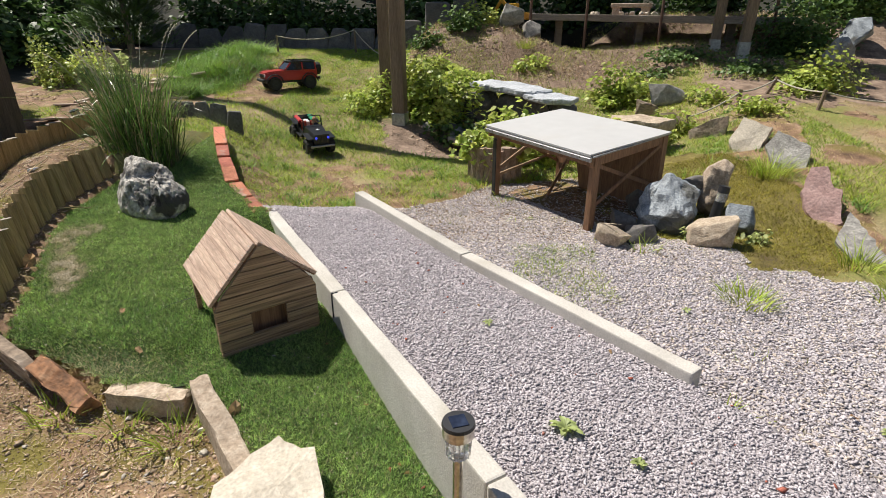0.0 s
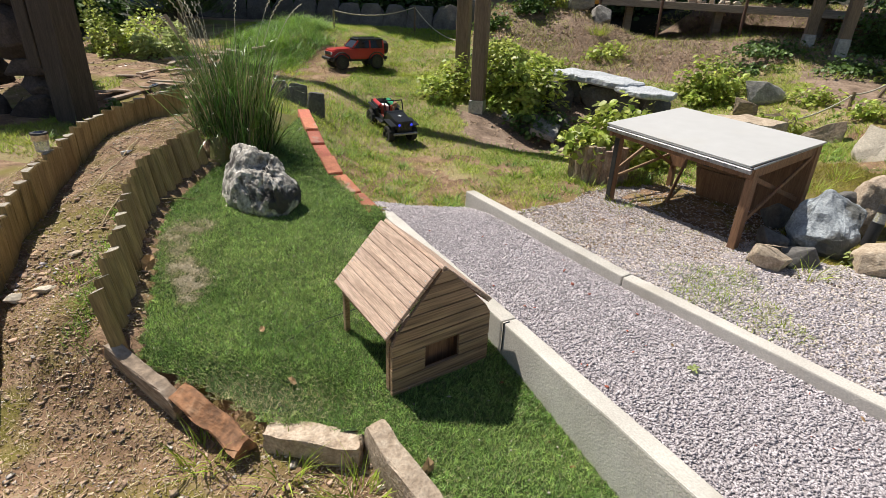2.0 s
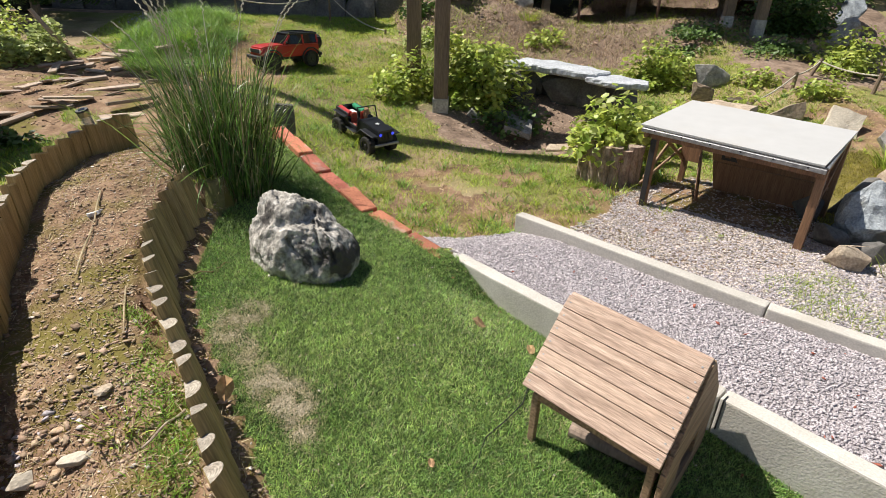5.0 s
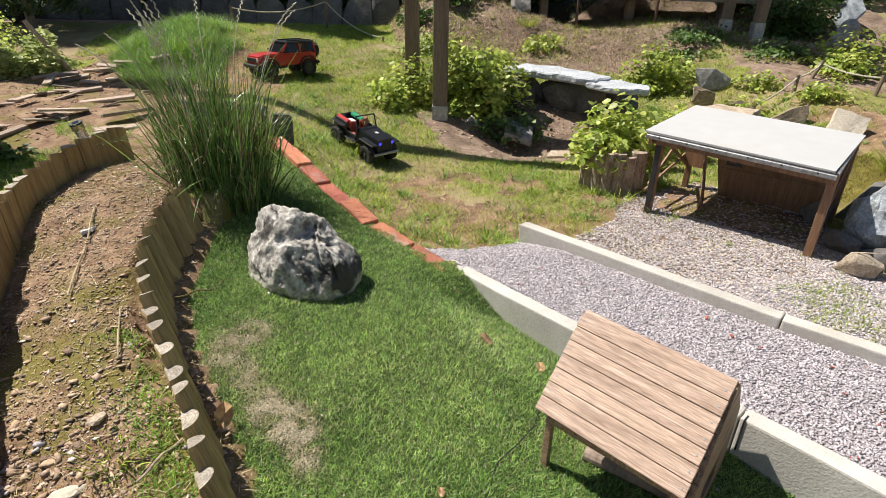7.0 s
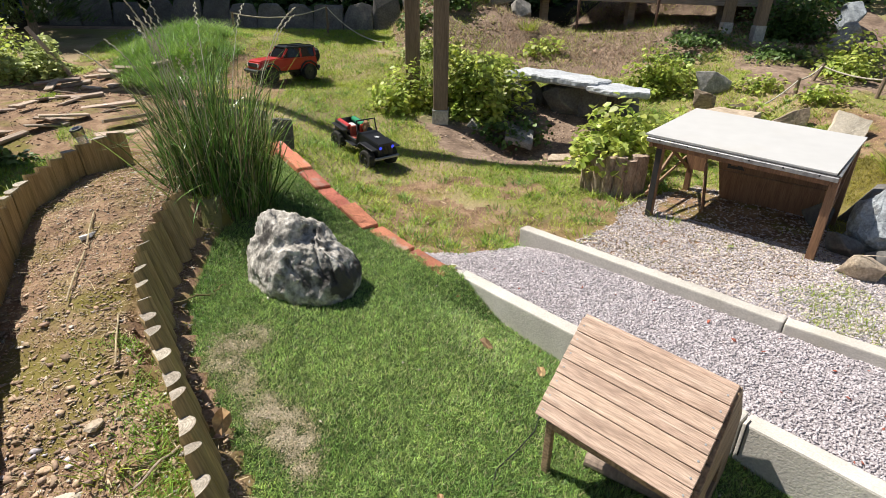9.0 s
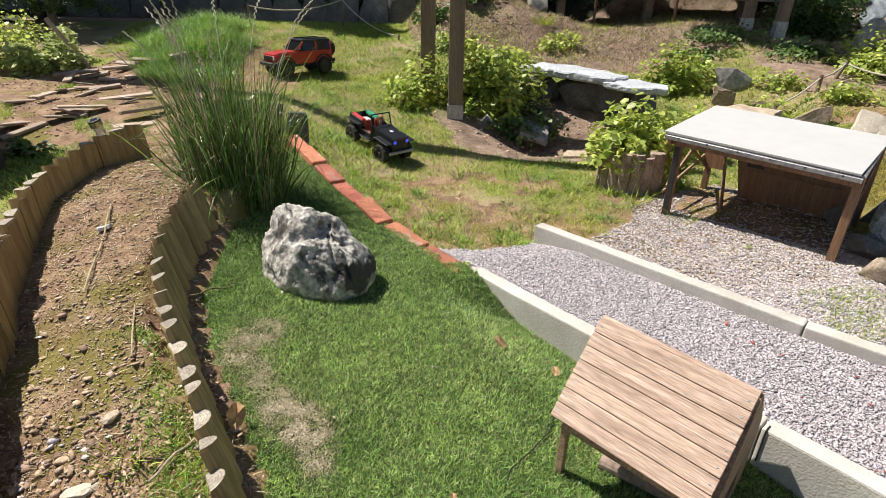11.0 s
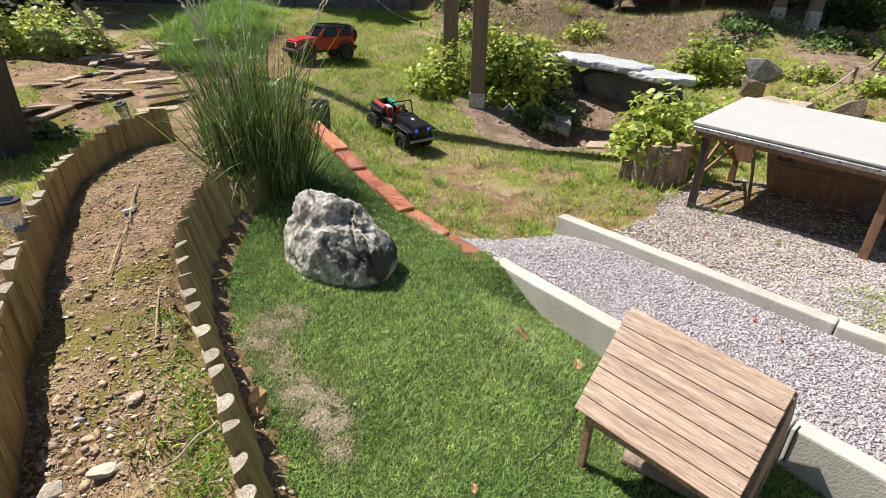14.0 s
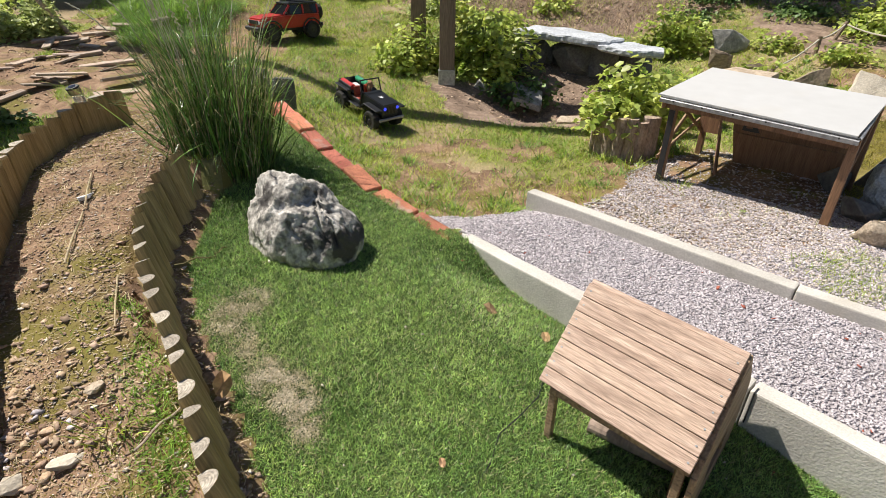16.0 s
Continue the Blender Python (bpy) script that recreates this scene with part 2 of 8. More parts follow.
M_BROWNSTONE = shader("brown_banded_stone", [(0.11, 0.08, 0.058), (0.30, 0.23, 0.165), (0.46, 0.38, 0.30)], 14, 11, 0.9, 0.9, 60, stretch=(1, 1, 3), per_object=0.1)
M_PALESTONE = shader("cream_sandstone", [(0.46, 0.395, 0.305), (0.56, 0.495, 0.40), (0.64, 0.58, 0.48)], 34, 13, 0.9, 0.6, 120, second=((0.43, 0.36, 0.27), 4.0, 0.58, 0.3), grain=0.6)
M_BARK = shader("bark", [(0.17, 0.125, 0.095), (0.38, 0.29, 0.23)], 22, 8, 0.9, 0.9, 80, stretch=(1, 1, 0.4), per_object=0.12)
M_CHROME = shader("brushed_steel", [(0.45, 0.42, 0.36), (0.62, 0.60, 0.55)], 20, 4, 0.28, 0.05, 80, metal=1.0)
M_BLACKPLASTIC = shader("black_plastic", [(0.018, 0.018, 0.02), (0.035, 0.035, 0.038)], 10, 4, 0.45, 0.05, 80, grain=0.15)
M_CELL = shader("solar_cell", [(0.015, 0.02, 0.04), (0.03, 0.04, 0.07)], 30, 2, 0.12, 0.0, 60)
M_LENS = bpy.data.materials.new("clear_plastic")
M_LENS.use_nodes = True
_b = M_LENS.node_tree.nodes["Principled BSDF"]
_b.inputs["Base Color"].default_value = (0.92, 0.93, 0.93, 1)
_b.inputs["Roughness"].default_value = 0.12
_b.inputs["Transmission Weight"].default_value = 0.75
_b.inputs["IOR"].default_value = 1.4
M_CARRED = shader("red_car_paint", [(0.40, 0.018, 0.012), (0.50, 0.03, 0.02)], 4, 4, 0.28, 0.0, 60, grain=0.15)
M_CARBLACK = shader("black_car_paint", [(0.012, 0.013, 0.016), (0.022, 0.024, 0.028)], 4, 4, 0.3, 0.0, 60, grain=0.15)
M_CARBLUE = shader("blue_car_paint", [(0.03, 0.06, 0.25), (0.05, 0.09, 0.32)], 4, 4, 0.3, 0.0, 60, grain=0.15)
M_CARYELLOW = shader("yellow_paint", [(0.60, 0.30, 0.02), (0.70, 0.38, 0.03)], 4, 4, 0.4, 0.0, 60, grain=0.15)
M_TYRE = shader("tyre_rubber", [(0.018, 0.018, 0.017), (0.05, 0.046, 0.04)], 14, 6, 0.9, 0.3, 90)
M_GLASSDARK = shader("dark_toy_window", [(0.008, 0.009, 0.011), (0.014, 0.015, 0.018)], 5, 2, 0.08, 0.0, 60)
M_SEATRED = shader("red_seat_vinyl", [(0.36, 0.05, 0.025), (0.46, 0.075, 0.04)], 10, 4, 0.55, 0.1, 80)
M_ROLLRED = shader("red_cloth", [(0.42, 0.03, 0.035), (0.55, 0.05, 0.05)], 20, 4, 0.9, 0.2, 120)
M_ROLLGREEN = shader("green_cloth", [(0.02, 0.22, 0.10), (0.03, 0.32, 0.15)], 20, 4, 0.9, 0.2, 120)
M_WHITEPLASTIC = shader("white_plastic", [(0.68, 0.68, 0.68), (0.78, 0.78, 0.78)], 8, 4, 0.5, 0.0, 60, grain=0.15)
M_FUR = shader("tan_toy_plastic", [(0.34, 0.18, 0.09), (0.50, 0.30, 0.17)], 30, 4, 0.8, 0.2, 90)
M_ROPE = shader("pale_rope", [(0.40, 0.36, 0.28), (0.56, 0.52, 0.43)], 60, 4, 0.95, 0.4, 160)
M_SCRAP = shader("weathered_scrap_wood", [(0.26, 0.19, 0.145), (0.52, 0.42, 0.335)], 8, 8, 0.9, 0.5, 60, stretch=(0.3, 4, 4), per_object=0.3)
M_RUSTSTEEL = shader("rusty_steel_rod", [(0.09, 0.05, 0.035), (0.17, 0.10, 0.07)], 20, 6, 0.8, 0.3, 90)
M_BOARD = shader("grey_weathered_board", [(0.19, 0.155, 0.125), (0.32, 0.275, 0.23)], 6, 8, 0.85, 0.4, 60, stretch=(0.3, 4, 4), per_object=0.1)
M_DEADLEAF = shader("dead_leaf", [(0.33, 0.18, 0.085), (0.56, 0.39, 0.22)], 12, 4, 0.8, 0.2, 80, per_object=0.3, through_light=0.2)
M_LAMPBLUE = bpy.data.materials.new("lit_blue_led")
M_LAMPBLUE.use_nodes = True
_b = M_LAMPBLUE.node_tree.nodes["Principled BSDF"]
_b.inputs["Base Color"].default_value = (0.05, 0.06, 0.4, 1)
_b.inputs["Emission Color"].default_value = (0.05, 0.08, 1.0, 1)
_b.inputs["Emission Strength"].default_value = 0.6
# Near-black litter: the shade under the far trees is put into its colour.
M_WOODLANDSHADE = shader("painted_shade_litter", [(0.012, 0.013, 0.008), (0.036, 0.034, 0.018)], 3, 8, 0.95, 0.9, 30)
# Boulder colour taken dark to carry the deep shade of the stacked wall.
M_BOULDERSHADE = shader("shade_toned_boulder", [(0.06, 0.045, 0.04), (0.135, 0.10, 0.085)], 14, 10, 0.9, 0.9, 70, per_object=0.2)
M_SAND = shader("pale_sand", [(0.50, 0.43, 0.30), (0.66, 0.58, 0.44)], 30, 4, 0.95, 0.2, 160, per_island=0.18)


# ---- building helpers ----
def part(name, bm, material, parent=None, label="", smooth=False):
    """One mesh object from a bmesh, under a thing or at top level."""
    me = bpy.data.meshes.new(name)
    bm.to_mesh(me)
    bm.free()
    for m in (material if isinstance(material, (list, tuple)) else [material]):
        me.materials.append(m)
    if smooth:
        me.shade_smooth()
    ob = new(name, me)
    if parent is not None:
        ob.parent = parent
    if label:
        ob["label"] = label
    return ob


def mesh_of(name, verts, faces, material, parent=None, label="", smooth=False):
    me = bpy.data.meshes.new(name)
    me.from_pydata([tuple(v) for v in verts], [], [tuple(f) for f in faces])
    for m in (material if isinstance(material, (list, tuple)) else [material]):
        me.materials.append(m)
    if smooth:
        me.shade_smooth()
    ob = new(name, me)
    if parent is not None:
        ob.parent = parent
    if label:
        ob["label"] = label
    return ob


def box(bm, size, m=Matrix(), bevel=0.0, mat=0, seg=1):
    """A bevelled box of that size, centred, moved by m, added to bm."""
    geo = bmesh.ops.create_cube(bm, size=1.0)
    vs = geo["verts"]
    for v in vs:
        v.co = Vector((v.co.x * size[0], v.co.y * size[1], v.co.z * size[2]))
    es = list({e for v in vs for e in v.link_edges})
    if bevel:
        out = bmesh.ops.bevel(bm, geom=es, offset=bevel, segments=seg, affect='EDGES', profile=0.6)
        vs = list({v for f in out["faces"] for v in f.verts} | {v for v in vs if v.is_valid})
        vs = [v for v in vs if v.is_valid]
    for v in vs:
        v.co = m @ v.co
    for f in {f for v in vs for f in v.link_faces}:
        f.material_index = mat
    return vs


def beam_matrix(a, b, up=(0, 0, 1)):
    a, b, up = Vector(a), Vector(b), Vector(up)
    x = (b - a).normalized()
    y = up.cross(x).normalized()
    z = x.cross(y)
    m = Matrix((x, y, z)).transposed().to_4x4()
    m.translation = (a + b) / 2
    return m


def beam(bm, a, b, wide, high, up=(0, 0, 1), bevel=0.002, mat=0):
    """A bar from a to b, its middle line; wide across, high along up."""
    box(bm, ((Vector(b) - Vector(a)).length, wide, high), beam_matrix(a, b, up), bevel, mat)


def rod(bm, a, b, r0, r1=None, sides=10, mat=0, caps=True):
    a, b = Vector(a), Vector(b)
    r1 = r0 if r1 is None else r1
    geo = bmesh.ops.create_cone(bm, cap_ends=caps, segments=sides, radius1=r0, radius2=r1, depth=(b - a).length)
    q = (b - a).to_track_quat('Z', 'Y').to_matrix().to_4x4()
    m = Matrix.Translation((a + b) / 2) @ q
    for v in geo["verts"]:
        v.co = m @ v.co
    for f in {f for v in geo["verts"] for f in v.link_faces}:
        f.material_index = mat


def stone_bm(size, seed, boxy=0.5, rough=0.06, cuts=2, points=18):
    """A broken stone: the hull of scattered points, cut finer and roughened. size: its three extents."""
    rng = random.Random(seed)
    bm = bmesh.new()
    for _ in range(points):
        v = Vector((rng.gauss(0, 1), rng.gauss(0, 1), rng.gauss(0, 1))).normalized()
        top = max(abs(v.x), abs(v.y), abs(v.z))
        v = v.lerp(v / top, boxy) * rng.uniform(0.86, 1.04)
        bm.verts.new((v.x * 0.5, v.y * 0.5, v.z * 0.5))
    out = bmesh.ops.convex_hull(bm, input=bm.verts)
    bmesh.ops.delete(bm, geom=[g for g in out["geom_interior"] if isinstance(g, bmesh.types.BMVert)], context='VERTS')
    lo = [min(v.co[i] for v in bm.verts) for i in range(3)]
    hi = [max(v.co[i] for v in bm.verts) for i in range(3)]
    for v in bm.verts:
        v.co = Vector([((v.co[i] - lo[i]) / (hi[i] - lo[i]) - 0.5) * size[i] for i in range(3)])
    bmesh.ops.bevel(bm, geom=list(bm.edges), offset=min(size) * 0.03, segments=1, affect='EDGES')
    bmesh.ops.triangulate(bm, faces=bm.faces)
    if cuts:
        bmesh.ops.subdivide_edges(bm, edges=bm.edges, cuts=cuts, use_grid_fill=True)
    big = max(size)
    off = Vector((seed * 3.1, seed * 1.7, seed * 0.9))
    bm.normal_update()
    for v in bm.verts:
        n = noise.noise(v.co * (3.0 / big) + off) * 0.6 + noise.noise(v.co * (9.0 / big) + off) * 0.4
        v.co += v.normal * n * rough * big
    return bm


def stone(name, at, size, turn=(0, 0, 0), seed=1, material=None, boxy=0.5, rough=0.05, cuts=2, label="", category="stone", group="", sink=0.0, points=17):
    """A loose stone whose lowest point sits sink below at."""
    bm = stone_bm(size, seed, boxy, rough, cuts, points)
    bmesh.ops.transform(bm, matrix=pose(0, 0, 0, *turn), verts=bm.verts)
    low = min(v.co.z for v in bm.verts)
    bmesh.ops.translate(bm, vec=(0, 0, -low - sink), verts=bm.verts)
    ob = part(name, bm, material or M_STONE, None, smooth=False)
    ob.location = at
    return tagged(ob, label, category, group)


def local_axes(ob, a, b):
    """Turns a part's own x axis along a to b, so that wood grain follows its length."""
    m = beam_matrix(a, b, (0.01, 0.02, 1))
    ob.data.transform(m.inverted())
    ob.matrix_world = m


def smooth01(t):
    t = min(1.0, max(0.0, t))
    return t * t * (3 - 2 * t)


def side(p, a, b):
    return (b[0] - a[0]) * (p[1] - a[1]) - (b[1] - a[1]) * (p[0] - a[0])


def inside(x, y, poly):
    hit = False
    j = len(poly) - 1
    for i in range(len(poly)):
        (xi, yi), (xj, yj) = poly[i], poly[j]
        if (yi > y) != (yj > y) and x < (xj - xi) * (y - yi) / (yj - yi) + xi:
            hit = not hit
        j = i
    return hit


def along(line, step):
    """Points and headings at even steps along a polyline."""
    out, need = [], 0.0
    for (a, b) in zip(line, line[1:]):
        a, b = Vector(a), Vector(b)
        d = (b - a).length
        s = need
        while s < d:
            out.append((a.lerp(b, s / d), (b - a).normalized()))
            s += step
        need = s - d
    return out


def curve_line(points, n=8):
    """A smooth line through a few points (Catmull-Rom)."""
    P = [Vector(p) for p in points]
    P = [2 * P[0] - P[1]] + P + [2 * P[-1] - P[-2]]
    out = []
    for i in range(1, len(P) - 2):
        for k in range(n):
            t = k / n
            a, b, c, d = P[i - 1], P[i], P[i + 1], P[i + 2]
            out.append(0.5 * (2 * b + (c - a) * t + (2 * a - 5 * b + 4 * c - d) * t * t + (3 * b - a - 3 * c + d) * t ** 3))
    out.append(P[-2])
    return out


# ---- plan ----
KERB_LEFT = [(-0.776, 3.103), (-0.213, 2.22), (0.302, 1.42), (0.842, 0.58)]
KERB_RIGHT = [(-0.389, 3.443), (0.22, 2.618), (0.862, 1.847)]
BRICK_LINE = curve_line([(-1.505, 4.22, 0.24), (-1.30, 3.80, 0.185), (-1.08, 3.40, 0.115), (-0.815, 3.05, 0.055)])
LOG_INNER = curve_line([(-1.36, 2.04, 0.16), (-1.47, 2.30, 0.20), (-1.61, 2.58, 0.25), (-1.70, 2.84, 0.285), (-1.72, 3.03, 0.30), (-1.715, 3.18, 0.318), (-1.70, 3.31, 0.33)])
LOG_OUTER = curve_line([(-1.70, 1.92, 0.075), (-1.80, 2.06, 0.105), (-1.89, 2.20, 0.135), (-1.955, 2.38, 0.18), (-2.02, 2.52, 0.215), (-2.05, 2.65, 0.262), (-2.13, 2.85, 0.278), (-2.225, 3.20, 0.325), (-2.25, 3.45, 0.35), (-2.195, 3.68, 0.38), (-2.07, 3.88, 0.405)])
TURF_EDGE = [(0.30, 1.40), (-0.13, 1.40), (-0.30, 1.62), (-0.53, 1.845), (-0.85, 1.875), (-1.05, 1.935), (-1.19, 1.965)] + \
            [(p.x + 0.105, p.y - 0.04) for p in LOG_INNER] + [(-1.58, 3.42), (-1.50, 3.80), (-1.49, 4.2)] + [(p.x - 0.02, p.y) for p in BRICK_LINE[1:]] + [(-0.79, 3.08), (-0.23, 2.21)]
STRIP_EDGE = [(p.x - 0.03, p.y) for p in LOG_INNER] + [(p.x + 0.14, p.y - 0.05) for p in reversed(LOG_INNER)]
SOIL_EDGE = [(p.x, p.y) for p in LOG_INNER] + [(-1.65, 3.9), (-2.03, 3.88)] + [(p.x, p.y) for p in reversed(LOG_OUTER)] + [(-1.7, 1.4), (-1.2, 1.6)]


def turf_z(x, y):
    z = -0.09 + 0.10 * (y - 1.75) + 0.07 * (-x - 0.4)
    z -= 0.045 * smooth01((2.06 - y) / 0.16) * smooth01((-x - 0.5) / 0.2)
    off = max(0.0, -side((x, y), KERB_LEFT[0], KERB_LEFT[1])) / 1.047
    z -= 0.075 * (1 - smooth01(off / 0.30)) * smooth01((y - 2.25) / 0.25) * smooth01((3.02 - y) / 0.2)
    return z + 0.012 * noise.noise(Vector((x * 2.5, y * 2.5, 0)))


def outer_x(y):
    line = LOG_OUTER
    for a, b in zip(line, line[1:]):
        if a.y <= y <= b.y:
            return a.x + (b.x - a.x) * (y - a.y) / (b.y - a.y)
    return line[0].x if y < line[0].y else line[-1].x


def soil_z(x, y):
    z = 0.36 - 0.51 * math.exp(-(max(y, 1.0) - 1.8) / 0.9)
    low = -0.105 - 0.05 * smooth01((1.8 - y) / 1.0)
    z = low + (z - low) * smooth01((y - 1.45) / 0.6) if y < 2.05 else z
    z -= 0.075 * (1 - smooth01((x - outer_x(y)) / 0.30)) * (1 - 0.5 * smooth01((y - 3.0) / 0.4)) * smooth01((y - 1.2) / 0.5) if x > outer_x(y) - 0.04 else 0.0
    z -= 0.015 * smooth01((x + 1.32) / 0.25) * smooth01((2.15 - y) / 0.2)
    z += 0.055 * math.exp(-((x + 1.50) / 0.20) ** 2 - ((y - 2.02) / 0.16) ** 2)
    return z + 0.02 * noise.noise(Vector((x * 5, y * 5, 3))) + 0.012 * noise.noise(Vector((x * 14, y * 14, 5)))


def lawn_z(x, y):
    z = -0.06 + 0.62 * smooth01((y - 4.2) / 4.5)
    z += 0.20 * smooth01((x - 0.6) / 1.0) * smooth01((y - 6.6) / 1.0)
    z += 0.33 * smooth01((-x - 0.85) / 1.0) * (1 - smooth01((y - 4.0) / 3.2))
    z += 0.21 * math.exp(-(((x + 2.68) / 0.42) ** 2 + ((y - 7.05) / 0.85) ** 2)) * (1 + 0.5 * noise.noise(Vector((x * 2.7, y * 2.7, 9))))
    z += 0.10 * smooth01((x - 1.45) / 0.6) * smooth01((y - 2.9) / 0.8) + 0.16 * smooth01((x - 1.9) / 0.8) * smooth01((y - 3.2) / 1.2)
    z -= 0.19 * math.exp(-(((x - 0.22) / 0.46) ** 2 + ((y - 5.22) / 0.32) ** 2))
    z += (0.36 + 0.10 * noise.noise(Vector((x * 2.3, y * 2.3, 31)))) * smooth01((y - 7.0) / 1.4) * smooth01((x + 0.7) / 0.5) * (1 - smooth01((x - 0.95) / 0.5))
    back = 8.48 - (x - 0.98) * 0.433
    z -= 0.26 * smooth01((y - back + 0.85) / 0.35) * smooth01((x - 0.7) / 0.3) * (1 - smooth01((x - 3.5) / 0.4)) * (1 - smooth01((y - back - 0.9) / 0.3))
    z += 3.2 * smooth01((y - 9.4) / 9.0) + 1.2 * smooth01((-x - 5.0) / 5.0) + 1.0 * smooth01((x - 4.6) / 4.0)
    return z + 0.015 * noise.noise(Vector((x * 1.6, y * 1.6, 7))) + 0.008 * noise.noise(Vector((x * 7, y * 7, 2)))


def in_lane(x, y):
    return side((x, y), KERB_LEFT[0], KERB_LEFT[2]) > 0 and side((x, y), KERB_RIGHT[0], KERB_RIGHT[2]) < 0 and y < 3.6


def right_of_left_kerb(x, y):
    return side((x, y), KERB_LEFT[0], KERB_LEFT[3]) > 0


def outside_z(x, y, z):
    """The ground falls away behind the raised path."""
    off = outer_x(y) - 0.05 - x
    low = 0.12 + 0.02 * noise.noise(Vector((x * 3, y * 3, 17)))
    drop = smooth01(off / 0.28) * smooth01((y - 1.8) / 0.6) * (1 - smooth01((y - 4.35) / 0.9))
    return z + (min(z, low) - z) * drop


def ground_z(x, y):
    if inside(x, y, TURF_EDGE):
        return turf_z(x, y)
    if inside(x, y, STRIP_EDGE):
        return turf_z(x, y) + 0.025
    if 1.35 < y < 3.1 and -0.03 < -side((x, y), KERB_LEFT[0], KERB_LEFT[3]) / 3.0 < 0.12:
        return turf_z(x, y) - 0.004
    if inside(x, y, SOIL_EDGE):
        return soil_z(x, y)
    if y < 2.35 and not right_of_left_kerb(x, y):
        return outside_z(x, y, soil_z(x, y)) if x < -1.75 and y > 1.7 else soil_z(x, y)
    if x < -1.55 and y < 4.4:
        w = smooth01((y - 3.6) / 0.8)
        return outside_z(x, y, soil_z(x, y) * (1 - w) + lawn_z(x, y) * w)
    if x < -1.9 and y < 5.3:
        return outside_z(x, y, lawn_z(x, y))
    if in_lane(x, y):
        w = smooth01((y - 3.2) / 0.4)
        return 0.003 * noise.noise(Vector((x * 4, y * 4, 1))) * (1 - w) + lawn_z(x, y) * w
    return lawn_z(x, y) - 0.05 * math.exp(-((x - 0.90) ** 2 + (y - 1.82) ** 2) / 0.012)


# ---- ground: one sheet, fine near the path and coarse to the horizon ----
def axis(lo, hi, fine_lo, fine_hi, step):
    v, out, s = fine_hi, [], step
    while v < hi:
        s *= 1.22
        v += s
        out.append(min(v, hi))
    right = out
    v, out, s = fine_lo, [], step
    while v > lo:
        s *= 1.22
        v -= s
        out.append(max(v, lo))
    n = int(round((fine_hi - fine_lo) / step))
    return list(reversed(out)) + [fine_lo + (fine_hi - fine_lo) * i / n for i in range(n + 1)] + right


GRAVEL_EDGE = [(-0.40, 3.47), (-0.12, 3.50), (0.12, 3.62), (0.35, 3.98), (0.9, 4.15), (1.25, 3.6), (1.02, 3.16), (1.42, 3.02), (1.46, 2.76), (1.66, 2.70),
               (1.86, 2.62), (2.0, 2.35), (3.2, 1.8), (3.2, 0.2), (0.9, 0.2), (0.862, 1.847), (0.22, 2.618)]
MOSS_EDGE = [(1.25, 3.6), (1.02, 3.16), (1.42, 3.02), (1.46, 2.76), (1.66, 2.70), (1.86, 2.74), (1.97, 3.0), (2.0, 3.25), (2.1, 3.68), (2.12, 4.16), (1.95, 4.7), (1.6, 4.65)]
# CAVITY: bare hollow given dark bank soil to stand for its shade.
CAVITY = [(-0.62, 5.60), (-0.46, 4.90), (-0.1, 4.72), (0.25, 4.60), (0.55, 4.72), (0.95, 5.25), (1.1, 5.9), (0.1, 6.0), (-0.3, 5.85)]
FOOTPATH = [(-2.28, 5.2), (-1.80, 5.35), (-1.60, 5.8), (-1.72, 6.5), (-2.15, 7.4), (-2.4, 7.2), (-2.15, 6.4), (-2.15, 5.9)]
LAWN, TURF, SOIL, LANE, GRAVEL, MOSSY, BANK, BARE = range(8)


def region(x, y):
    if inside(x, y, TURF_EDGE):
        return TURF
    if inside(x, y, SOIL_EDGE) or inside(x, y, STRIP_EDGE) or (y < 2.4 and not right_of_left_kerb(x, y)) or (x < -1.9 and y < 3.2):
        return SOIL
    if ((x + 2.8) / 0.42) ** 2 + ((y - 4.1) / 0.42) ** 2 < 1 + 0.6 * noise.noise(Vector((x * 5, y * 5, 6))):
        return LAWN
    if x < -1.85 and 3.8 < y < 5.9 + 1.1 * smooth01((-x - 2.5) / 0.5) and noise.noise(Vector((x * 2.2, y * 2.2, 4))) < 0.22:
        return SOIL
    wob = 0.10 * noise.noise(Vector((x * 4, y * 4, 11))) + 0.05 * noise.noise(Vector((x * 13, y * 13, 12)))
    if in_lane(x, y) and y + wob < 3.38:
        return LANE
    if inside(x + wob * 0.6, y + wob * 0.6, GRAVEL_EDGE):
        return GRAVEL
    if inside(x + wob, y + wob, MOSS_EDGE):
        return MOSSY
    if inside(x + wob, y + wob, CAVITY):
        return BANK
    if inside(x + 1.5 * wob, y + wob, FOOTPATH):
        return BARE
    if -1.3 < x < 0.5 and y < 4.5 and noise.noise(Vector((x * 3.1, y * 3.1, 21))) + 0.5 * noise.noise(Vector((x * 9, y * 9, 22))) > -0.32 + 0.6 * (y - 3.5):
        return BARE
    if 2.05 < x < 4.0 and 2.2 < y < 5.3 and noise.noise(Vector((x * 2.6, y * 2.6, 41))) > 0.16:
        return BARE
    if (y > 6.55 + 0.9 * smooth01((0.9 - x) / 1.2) + wob and x > -0.6) or y > 8.6 or (x + 3 * wob > 2.5 + 0.25 * math.sin(y * 3) and y + 3 * wob > 5.3):
        return BANK
    return LAWN


